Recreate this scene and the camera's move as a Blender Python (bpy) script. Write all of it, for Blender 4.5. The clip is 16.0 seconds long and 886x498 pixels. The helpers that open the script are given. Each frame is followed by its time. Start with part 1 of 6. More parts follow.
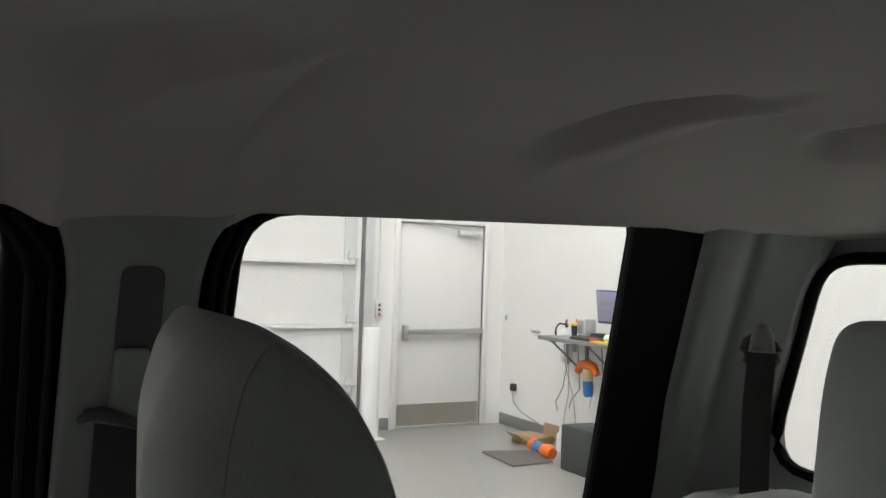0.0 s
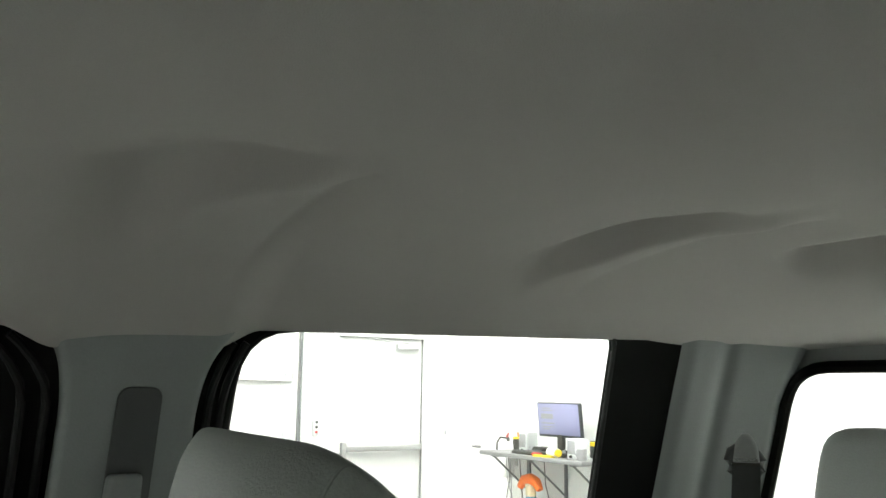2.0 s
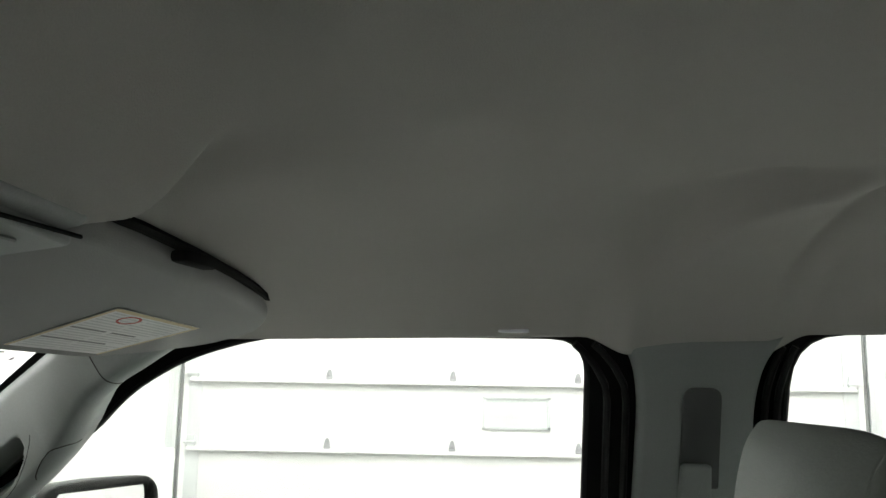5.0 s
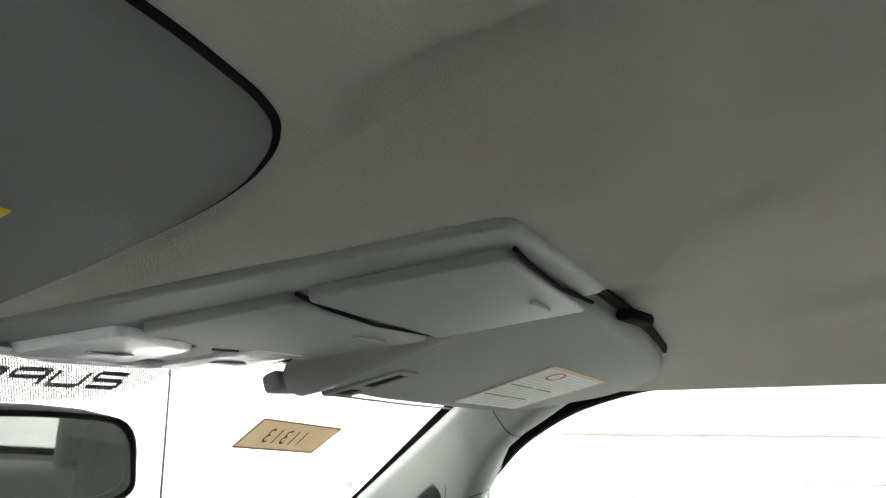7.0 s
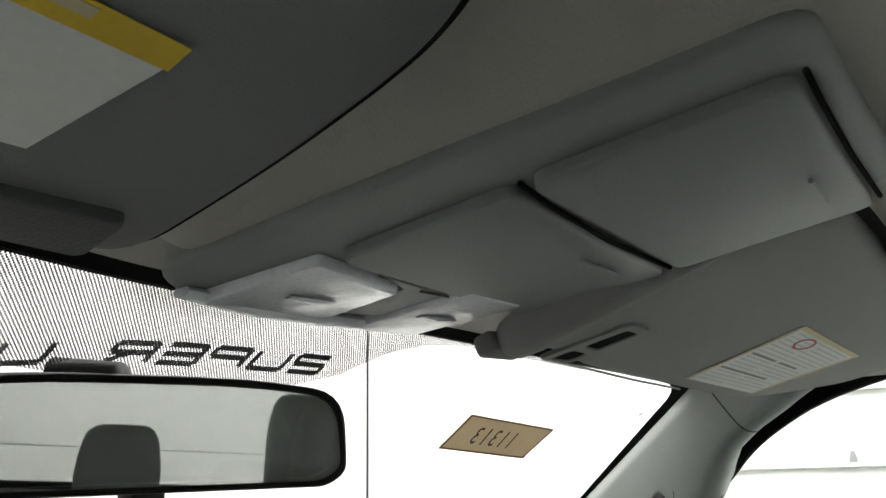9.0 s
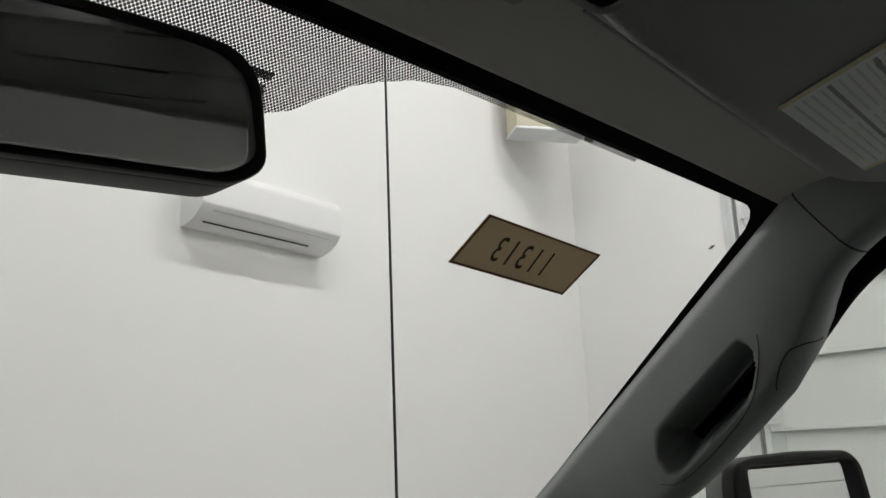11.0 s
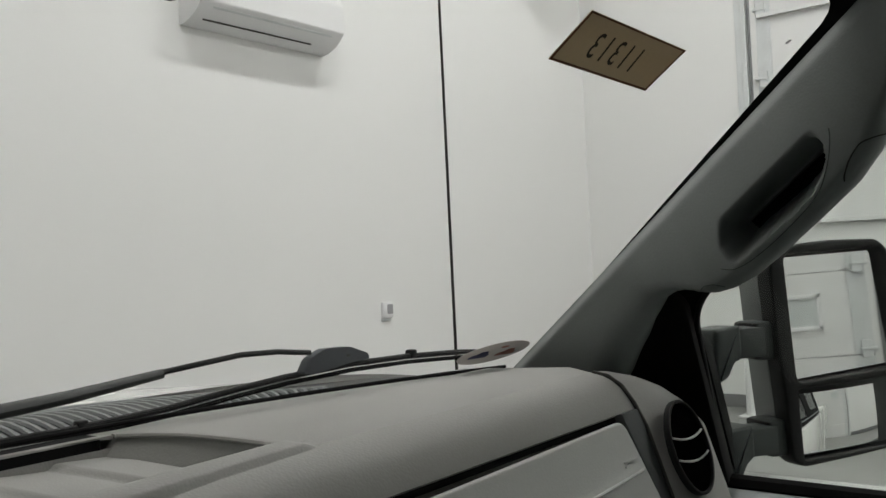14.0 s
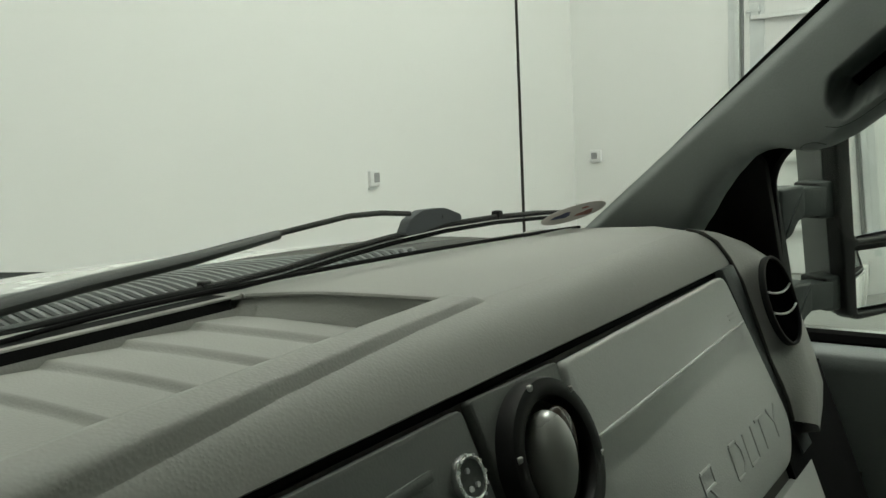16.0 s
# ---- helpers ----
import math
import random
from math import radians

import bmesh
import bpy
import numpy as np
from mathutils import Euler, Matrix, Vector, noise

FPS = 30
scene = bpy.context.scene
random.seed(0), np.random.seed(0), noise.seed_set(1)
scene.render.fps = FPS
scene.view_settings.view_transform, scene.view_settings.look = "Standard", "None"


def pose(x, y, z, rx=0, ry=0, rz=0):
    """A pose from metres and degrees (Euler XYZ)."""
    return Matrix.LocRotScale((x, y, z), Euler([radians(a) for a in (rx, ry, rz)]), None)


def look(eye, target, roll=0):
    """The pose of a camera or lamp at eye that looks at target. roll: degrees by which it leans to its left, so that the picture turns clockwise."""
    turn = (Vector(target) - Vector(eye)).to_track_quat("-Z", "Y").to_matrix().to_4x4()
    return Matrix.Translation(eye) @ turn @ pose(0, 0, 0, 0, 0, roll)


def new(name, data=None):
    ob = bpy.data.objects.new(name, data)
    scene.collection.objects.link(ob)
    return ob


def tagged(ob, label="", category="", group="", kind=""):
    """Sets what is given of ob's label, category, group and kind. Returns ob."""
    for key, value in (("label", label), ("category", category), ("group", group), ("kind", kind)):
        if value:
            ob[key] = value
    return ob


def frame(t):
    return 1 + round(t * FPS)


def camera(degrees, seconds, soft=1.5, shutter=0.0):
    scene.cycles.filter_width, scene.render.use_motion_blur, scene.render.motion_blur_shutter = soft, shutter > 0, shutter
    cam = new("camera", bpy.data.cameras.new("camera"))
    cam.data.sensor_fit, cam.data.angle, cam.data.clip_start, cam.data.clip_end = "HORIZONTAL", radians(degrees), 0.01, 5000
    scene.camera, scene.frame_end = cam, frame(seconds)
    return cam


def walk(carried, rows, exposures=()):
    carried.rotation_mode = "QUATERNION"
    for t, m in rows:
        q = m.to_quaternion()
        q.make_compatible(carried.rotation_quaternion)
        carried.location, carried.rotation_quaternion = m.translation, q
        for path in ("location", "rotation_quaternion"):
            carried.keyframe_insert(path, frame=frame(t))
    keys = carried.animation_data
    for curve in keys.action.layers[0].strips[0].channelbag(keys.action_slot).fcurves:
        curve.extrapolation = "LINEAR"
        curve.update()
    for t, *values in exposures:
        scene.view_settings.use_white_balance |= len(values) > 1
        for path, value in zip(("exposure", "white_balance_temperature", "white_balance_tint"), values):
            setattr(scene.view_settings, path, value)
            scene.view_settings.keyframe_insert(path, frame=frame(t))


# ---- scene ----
cam = camera(54.4, 16.0)
PATH = [
    (0, (-0.16, 0.04, 1.62), (1.609, -0.89, 1.674), 1.8),
    (0.5, (-0.201, 0.044, 1.631), (1.508, -0.968, 1.866), 1.1),
    (1, (-0.209, 0.078, 1.63), (1.469, -0.976, 1.901), 0.9),
    (1.5, (-0.157, 0.08, 1.619), (1.495, -1.009, 1.91), 0.8),
    (2, (-0.129, 0.11, 1.62), (1.542, -0.941, 1.938), 0.8),
    (2.5, (-0.083, 0.092, 1.628), (1.702, -0.742, 1.971), 1.7),
    (3, (-0.105, 0.117, 1.632), (1.762, -0.512, 1.977), 1.8),
    (5.5, (-0.28, 0.153, 1.604), (1.674, 0.419, 1.94), 0.6),
    (6, (-0.306, 0.179, 1.604), (1.617, 0.591, 1.964), 0.2),
    (6.5, (-0.296, 0.227, 1.605), (1.578, 0.803, 2.003), 0.3),
    (7, (-0.294, 0.25, 1.607), (1.518, 0.98, 2.035), 0.7),
    (7.5, (-0.285, 0.261, 1.606), (1.464, 1.114, 2.07), 0.7),
    (8, (-0.258, 0.264, 1.6), (1.434, 1.214, 2.086), -0.3),
    (10.5, (-0.133, 0.394, 1.475), (1.395, 1.56, 2.029), -1.4),
    (11, (-0.037, 0.403, 1.454), (1.492, 1.593, 1.949), -2.2),
    (11.5, (0.006, 0.413, 1.439), (1.579, 1.61, 1.743), -2.5),
    (12, (0.034, 0.411, 1.423), (1.636, 1.594, 1.61), -2.7),
    (12.5, (0.039, 0.392, 1.437), (1.661, 1.559, 1.531), -2.7),
    (13, (0.0, 0.384, 1.442), (1.611, 1.568, 1.491), -2.8),
    (13.5, (-0.065, 0.395, 1.446), (1.528, 1.604, 1.492), -2.8),
    (14, (-0.107, 0.445, 1.45), (1.465, 1.681, 1.488), -2.7),
    (14.5, (-0.112, 0.478, 1.458), (1.438, 1.742, 1.464), -2.8),
    (15, (-0.126, 0.527, 1.443), (1.418, 1.797, 1.382), -3.0),
    (15.5, (-0.134, 0.558, 1.443), (1.415, 1.809, 1.25), -3.1),
    (16, (-0.192, 0.551, 1.448), (1.4, 1.731, 1.181), -3.1),
]

EXPOSURES = [(0.0, -0.10, 6550, 17), (0.6, 0.75, 6500, 13), (1.3, 1.17, 6500, 9), (3.2, 1.02, 6500, 10), (5.5, 0.79, 6500, 10), (6.3, 1.39, 6500, 10), (7.0, 1.74, 6500, 11), (8.0, 1.75, 6480, 11), (9.3, 0.57, 6500, 11),
             (10.4, -0.45, 6500, 12), (11.5, -1.08, 6500, 12), (12.5, -1.03, 6550, 12), (14.5, -0.92, 6480, 10), (15.0, -0.95, 6480, 9), (15.6, -0.92, 6560, 0), (16.0, -0.68, 6690, -6)]
walk(cam, [(t, look(eye, target, roll)) for t, eye, target, roll in PATH], EXPOSURES)

# ---- world and lamps ----
world = bpy.data.worlds.new("world")
scene.world = world
world.use_nodes = True
world.node_tree.nodes["Background"].inputs[0].default_value = (0.7, 0.8, 1.0, 1)
world.node_tree.nodes["Background"].inputs[1].default_value = 0.05

# garage extents; WL is set close to cut light from the driver's side
WX, WF, WR, WL, WC = 7.9, 4.78, -4.95, -2.3, 7.2
XC = 0.06          # middle of the cab


# ---- materials ----
def mat(name, color, rough=0.6, metal=0.0, grain=0.0, scale=300.0, vary=0.06, vscale=6.0, spec=0.5, coat=0.0, alpha_island=False):
    m = bpy.data.materials.new(name)
    m.use_nodes = True
    nt = m.node_tree
    p = nt.nodes["Principled BSDF"]
    p.inputs["Roughness"].default_value = rough
    p.inputs["Metallic"].default_value = metal
    p.inputs["Specular IOR Level"].default_value = spec
    p.inputs["Coat Weight"].default_value = coat
    tc = nt.nodes.new("ShaderNodeTexCoord")
    n1 = nt.nodes.new("ShaderNodeTexNoise")
    n1.inputs["Scale"].default_value = vscale
    n1.inputs["Detail"].default_value = 5
    n2 = nt.nodes.new("ShaderNodeTexNoise")
    n2.inputs["Scale"].default_value = scale
    n2.inputs["Detail"].default_value = 2
    for n in (n1, n2):
        nt.links.new(tc.outputs["Object"], n.inputs["Vector"])
    add = nt.nodes.new("ShaderNodeMath")
    add.operation = "ADD"
    nt.links.new(n1.outputs["Fac"], add.inputs[0])
    nt.links.new(n2.outputs["Fac"], add.inputs[1])
    r = nt.nodes.new("ShaderNodeMapRange")
    r.inputs["From Min"].default_value = 0.6
    r.inputs["From Max"].default_value = 1.4
    r.inputs["To Min"].default_value = 1 - vary
    r.inputs["To Max"].default_value = 1 + vary
    nt.links.new(add.outputs[0], r.inputs["Value"])
    mul = nt.nodes.new("ShaderNodeVectorMath")
    mul.operation = "SCALE"
    mul.inputs[0].default_value = color
    nt.links.new(r.outputs[0], mul.inputs["Scale"])
    nt.links.new(mul.outputs[0], p.inputs["Base Color"])
    rr = nt.nodes.new("ShaderNodeMapRange")
    rr.inputs["To Min"].default_value = max(rough - 0.08, 0.02)
    rr.inputs["To Max"].default_value = min(rough + 0.08, 1)
    nt.links.new(n1.outputs["Fac"], rr.inputs["Value"])
    nt.links.new(rr.outputs[0], p.inputs["Roughness"])
    if grain:
        b = nt.nodes.new("ShaderNodeBump")
        b.inputs["Strength"].default_value = grain
        b.inputs["Distance"].default_value = 0.002
        nt.links.new(n2.outputs["Fac"], b.inputs["Height"])
        nt.links.new(b.outputs[0], p.inputs["Normal"])
    return m


def leather_grain(name, color, rough, pebble=420, depth=0.3):
    """Pebbled vinyl: cells of about 2 mm with rounded tops."""
    m = mat(name, color, rough, 0, 0, 400, 0.05, 5)
    nt = m.node_tree
    v = nt.nodes.new("ShaderNodeTexVoronoi")
    v.feature = "SMOOTH_F1"
    v.inputs["Scale"].default_value = pebble
    tc = nt.nodes.new("ShaderNodeTexCoord")
    nt.links.new(tc.outputs["Object"], v.inputs["Vector"])
    b = nt.nodes.new("ShaderNodeBump")
    b.invert = True
    b.inputs["Strength"].default_value = depth
    b.inputs["Distance"].default_value = 0.0014
    nt.links.new(v.outputs["Distance"], b.inputs["Height"])
    nt.links.new(b.outputs[0], nt.nodes["Principled BSDF"].inputs["Normal"])
    return m


def glass(name, tint=(0.93, 0.96, 0.94), gloss=1.0):
    m = bpy.data.materials.new(name)
    m.use_nodes = True
    nt = m.node_tree
    out = nt.nodes["Material Output"]
    nt.nodes.remove(nt.nodes["Principled BSDF"])
    t = nt.nodes.new("ShaderNodeBsdfTransparent")
    t.inputs[0].default_value = (*tint, 1)
    g = nt.nodes.new("ShaderNodeBsdfGlossy")
    g.inputs["Roughness"].default_value = 0.01
    f = nt.nodes.new("ShaderNodeLayerWeight")
    e = nt.nodes.new("ShaderNodeMath")
    e.operation = "POWER"
    e.inputs[1].default_value = 5.0
    nt.links.new(f.outputs["Facing"], e.inputs[0])
    k = nt.nodes.new("ShaderNodeMath")
    k.operation = "MULTIPLY_ADD"
    k.inputs[1].default_value = 0.5 * gloss
    k.inputs[2].default_value = 0.03 * gloss
    nt.links.new(e.outputs[0], k.inputs[0])
    x = nt.nodes.new("ShaderNodeMixShader")
    nt.links.new(k.outputs[0], x.inputs[0])
    nt.links.new(t.outputs[0], x.inputs[1])
    nt.links.new(g.outputs[0], x.inputs[2])
    nt.links.new(x.outputs[0], out.inputs[0])
    return m


def emit(name, color, strength):
    m = bpy.data.materials.new(name)
    m.use_nodes = True
    p = m.node_tree.nodes["Principled BSDF"]
    p.inputs["Base Color"].default_value = (*color, 1)
    p.inputs["Emission Color"].default_value = (*color, 1)
    p.inputs["Emission Strength"].default_value = strength
    return m


def dots(name, color, fill, pitch):
    """Printed film: a grid of opaque dots on clear film; fill is the dots' share of the pitch."""
    m = bpy.data.materials.new(name)
    m.use_nodes = True
    nt = m.node_tree
    out = nt.nodes["Material Output"]
    p = nt.nodes["Principled BSDF"]
    p.inputs["Base Color"].default_value = (*color, 1)
    p.inputs["Roughness"].default_value = 0.6
    t = nt.nodes.new("ShaderNodeBsdfTransparent")
    uv = nt.nodes.new("ShaderNodeUVMap")
    sc = nt.nodes.new("ShaderNodeVectorMath")
    sc.operation = "SCALE"
    sc.inputs["Scale"].default_value = 1 / pitch
    fr = nt.nodes.new("ShaderNodeVectorMath")
    fr.operation = "FRACTION"
    su = nt.nodes.new("ShaderNodeVectorMath")
    su.operation = "SUBTRACT"
    su.inputs[1].default_value = (0.5, 0.5, 0)
    ln = nt.nodes.new("ShaderNodeVectorMath")
    ln.operation = "LENGTH"
    lt = nt.nodes.new("ShaderNodeMath")
    lt.operation = "LESS_THAN"
    lt.inputs[1].default_value = fill
    mx = nt.nodes.new("ShaderNodeMixShader")
    for a, b in ((uv.outputs[0], sc.inputs[0]), (sc.outputs[0], fr.inputs[0]), (fr.outputs[0], su.inputs[0]), (su.outputs[0], ln.inputs[0]),
                 (ln.outputs["Value"], lt.inputs[0]), (lt.outputs[0], mx.inputs[0]), (t.outputs[0], mx.inputs[1]), (p.outputs[0], mx.inputs[2]), (mx.outputs[0], out.inputs[0])):
        nt.links.new(a, b)
    return m


def sheer(name, color, share):
    """Paper or film that lets part of the light through."""
    m = mat(name, color, 0.8, 0, 0.05, 200, 0.06, 15)
    nt = m.node_tree
    t = nt.nodes.new("ShaderNodeBsdfTranslucent")
    t.inputs[0].default_value = (*color, 1)
    x = nt.nodes.new("ShaderNodeMixShader")
    x.inputs[0].default_value = share
    nt.links.new(nt.nodes["Principled BSDF"].outputs[0], x.inputs[1])
    nt.links.new(t.outputs[0], x.inputs[2])
    nt.links.new(x.outputs[0], nt.nodes["Material Output"].inputs[0])
    return m


M = dict(
    headliner=mat("headliner_fabric", (0.43, 0.415, 0.39), 0.95, 0, 0.35, 900, 0.05, 4, 0.2),
    trim=leather_grain("pillar_plastic", (0.255, 0.275, 0.268), 0.5, 480, 0.1),
    dash=leather_grain("dashboard_vinyl", (0.28, 0.28, 0.262), 0.56, 520, 0.17),
    dashmid=leather_grain("dashboard_centre_plastic", (0.10, 0.107, 0.099), 0.45, 600, 0.1),
    dashlow=leather_grain("dashboard_plastic", (0.47, 0.48, 0.46), 0.5, 600, 0.12),
    black=mat("black_rubber", (0.006, 0.006, 0.006), 0.85, 0, 0.1, 500, 0.2, 10, 0.12),
    blackgloss=mat("black_plastic", (0.008, 0.008, 0.008), 0.5, 0, 0, 500, 0.15, 10, 0.25),
    adapter=mat("blue_grey_plastic", (0.055, 0.06, 0.07), 0.55, 0, 0.2, 600, 0.1, 10),
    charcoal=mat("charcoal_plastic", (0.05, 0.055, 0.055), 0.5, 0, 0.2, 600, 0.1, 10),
    housing=mat("mirror_housing_plastic", (0.035, 0.039, 0.038), 0.5, 0, 0.25, 700, 0.1, 12),
    visor=mat("visor_vinyl", (0.25, 0.25, 0.245), 0.7, 0, 0.25, 700, 0.05, 6),
    dvisor=mat("visor_cloth", (0.20, 0.205, 0.21), 0.85, 0, 0.3, 900, 0.05, 6),
    console=mat("console_plastic", (0.22, 0.232, 0.226), 0.5, 0, 0.15, 700, 0.05, 8),
    seat=mat("seat_vinyl", (0.27, 0.295, 0.28), 0.6, 0, 0.3, 500, 0.08, 8),
    belt=mat("belt_webbing", (0.03, 0.032, 0.031), 0.8, 0, 0.4, 800, 0.1, 20),
    wall=mat("white_wall_paint", (0.8, 0.8, 0.785), 0.75, 0, 0.04, 60, 0.015, 1.2),
    # dark grey chosen to weaken the light bounced off the unseen west wall
    wallgrey=mat("light_dimming_grey", (0.28, 0.28, 0.27), 0.8, 0, 0.04, 60, 0.05, 1.2),
    slat=mat("weathered_grey_plastic", (0.14, 0.15, 0.15), 0.45, 0, 0.2, 500, 0.1, 15),
    arm=mat("mirror_arm_plastic", (0.035, 0.041, 0.040), 0.5, 0, 0.2, 700, 0.1, 12),
    # near-black without gloss, paints the darkness inside holes
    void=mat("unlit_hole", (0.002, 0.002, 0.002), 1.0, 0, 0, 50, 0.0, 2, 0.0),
    guide=mat("belt_guide_plastic", (0.065, 0.07, 0.068), 0.4, 0, 0.1, 500, 0.08, 12),
    tyre=mat("tyre_rubber", (0.02, 0.02, 0.02), 0.85, 0, 0.3, 80, 0.15, 12),
    ceil=mat("ceiling_paint", (0.78, 0.78, 0.76), 0.8, 0, 0.04, 60, 0.02, 1),
    floor=mat("epoxy_floor", (0.255, 0.255, 0.243), 0.35, 0, 0.05, 120, 0.1, 1.5),
    base=mat("rubber_baseboard", (0.2, 0.2, 0.2), 0.5, 0, 0, 90, 0.06, 4),
    panel=mat("door_steel_white", (0.74, 0.74, 0.73), 0.5, 0, 0.03, 90, 0.02, 2),
    galv=mat("galvanised_steel", (0.66, 0.68, 0.68), 0.45, 0.35, 0.05, 80, 0.12, 8),
    steel=mat("brushed_steel", (0.5, 0.5, 0.5), 0.35, 0.9, 0.05, 120, 0.08, 10),
    kick=mat("kick_plate", (0.36, 0.34, 0.3), 0.4, 0.6, 0.03, 100, 0.08, 6),
    bodypaint=mat("white_car_paint", (0.72, 0.72, 0.7), 0.25, 0, 0, 80, 0.02, 3, 0.5, 0.6),
    card=sheer("kraft_card", (0.60, 0.52, 0.39), 0.42),
    cardline=mat("brown_border", (0.17, 0.085, 0.05), 0.8),
    ink=mat("dark_ink", (0.036, 0.034, 0.029), 0.7),
    paper=mat("white_paper", (0.8, 0.8, 0.79), 0.8, 0, 0.05, 300, 0.04, 20),
    greyink=mat("grey_ink", (0.3, 0.3, 0.3), 0.8),
    paleink=mat("faded_grey_ink", (0.62, 0.62, 0.62), 0.8),
    yellow=mat("yellow_print", (0.75, 0.52, 0.02), 0.6),
    acwhite=mat("air_conditioner_plastic", (0.8, 0.8, 0.8), 0.4, 0, 0, 80, 0.015, 4),
    acgrey=mat("grey_louvre", (0.3, 0.3, 0.31), 0.5),
    beige=mat("beige_metal", (0.6, 0.56, 0.42), 0.5, 0, 0.03, 80, 0.03, 5),
    orange=mat("orange_plastic", (0.8, 0.16, 0.02), 0.5, 0, 0.1, 60, 0.08, 20),
    blue=mat("blue_plastic", (0.03, 0.2, 0.5), 0.5, 0, 0.1, 60, 0.08, 20),
    red=mat("red_plastic", (0.5, 0.05, 0.04), 0.5),
    tan=mat("tan_tape", (0.66, 0.56, 0.36), 0.7),
    carton=mat("corrugated_card", (0.4, 0.27, 0.16), 0.85, 0, 0.15, 90, 0.08, 10),
    mat_grey=mat("floor_mat_rubber", (0.13, 0.12, 0.11), 0.9, 0, 0.6, 150, 0.12, 12),
    desk=mat("grey_laminate", (0.22, 0.22, 0.22), 0.5, 0, 0.03, 100, 0.05, 6),
    screen=emit("screen_glow", (0.25, 0.25, 0.40), 0.12),
    clear=mat("light_lens", (0.72, 0.73, 0.78), 0.2, 0, 0.25, 300, 0.1, 20, 0.6, 0.5),
    pane=glass("window_glass"),
    shield=glass("windshield_glass", (0.94, 0.96, 0.95), 0.35),
    prism=glass("prism_glass", (0.94, 0.94, 0.94), 11.0),
    mirror=mat("mirror_silver", (0.86, 0.86, 0.86), 0.02, 1.0, 0, 50, 0.0, 2),
    darkmirror=mat("tinted_mirror_silver", (0.66, 0.66, 0.65), 0.02, 1.0, 0, 50, 0.0, 2),
    film=dots("dotted_film", (0.01, 0.01, 0.01), 0.45, 0.0019),
    filmdark=dots("dotted_lettering", (0.005, 0.005, 0.005), 0.62, 0.0019),
    sticker=sheer("grey_sticker_film", (0.58, 0.56, 0.54), 0.45),
    stickblue=sheer("faded_navy_print", (0.10, 0.11, 0.2), 0.4),
    stickred=sheer("faded_red_print", (0.4, 0.2, 0.17), 0.4),
    lamp=emit("tube_light", (1.0, 0.985, 0.97), 180.0),
    lite=mat("frosted_lite", (0.6, 0.63, 0.62), 0.3, 0, 0, 60, 0.03, 5),
    barrel=mat("satin_silver", (0.42, 0.42, 0.4), 0.3, 0.3, 0, 60, 0.03, 20),
    ventbrown=mat("brown_gloss_plastic", (0.045, 0.032, 0.027), 0.2, 0, 0, 60, 0.05, 20),
    chrome=mat("chrome", (0.75, 0.75, 0.75), 0.12, 1.0, 0, 60, 0.05, 20),
)
for k in ("mirror", "darkmirror"):
    nt = M[k].node_tree
    for l in list(nt.nodes["Principled BSDF"].inputs["Roughness"].links):
        nt.links.remove(l)


# ---- mesh tools ----
ORIGIN = {}


def thing(name, label, category, at=(0, 0, 0), group="", kind=""):
    ob = new(name)
    ob.location = at
    ob.empty_display_size = 0.05
    ORIGIN[ob.name] = Vector(at)
    return tagged(ob, label, category, group, kind)


def part(name, bm, material, parent=None, label="", smooth=40.0, sub=None):
    """One mesh object, its mesh given in world metres, under a thing or a part."""
    o = ORIGIN[parent.name] if parent else Vector((0, 0, 0))
    if o.length:
        bmesh.ops.translate(bm, vec=-o, verts=bm.verts)
    bmesh.ops.recalc_face_normals(bm, faces=bm.faces)
    lim = radians(smooth)
    for f in bm.faces:
        f.smooth = True
    for e in bm.edges:
        if len(e.link_faces) == 2 and e.calc_face_angle(0) > lim:
            e.smooth = False
    me = bpy.data.meshes.new(name)
    bm.to_mesh(me)
    bm.free()
    me.materials.append(material)
    ob = new(name, me)
    ORIGIN[ob.name] = o
    if parent:
        ob.parent = parent
    if label:
        ob["label"] = label
    return ob


def solo(name, bm, material, label, category, group="", kind="", smooth=40.0):
    return tagged(part(name, bm, material, None, "", smooth), label, category, group, kind)


def box(c, s, bevel=0.0, seg=2, turn=None, bm=None):
    own = bmesh.new()
    bmesh.ops.create_cube(own, size=1.0)
    bmesh.ops.scale(own, vec=s, verts=own.verts)
    if bevel:
        bmesh.ops.bevel(own, geom=own.edges[:], offset=bevel, segments=seg, affect="EDGES", profile=0.5)
    if turn is not None:
        bmesh.ops.transform(own, matrix=turn, verts=own.verts)
    bmesh.ops.translate(own, vec=c, verts=own.verts)
    return join(bm, own)


def join(bm, own):
    if bm is None:
        return own
    me = bpy.data.meshes.new("tmp")
    own.to_mesh(me)
    own.free()
    bm.from_mesh(me)
    bpy.data.meshes.remove(me)
    return bm


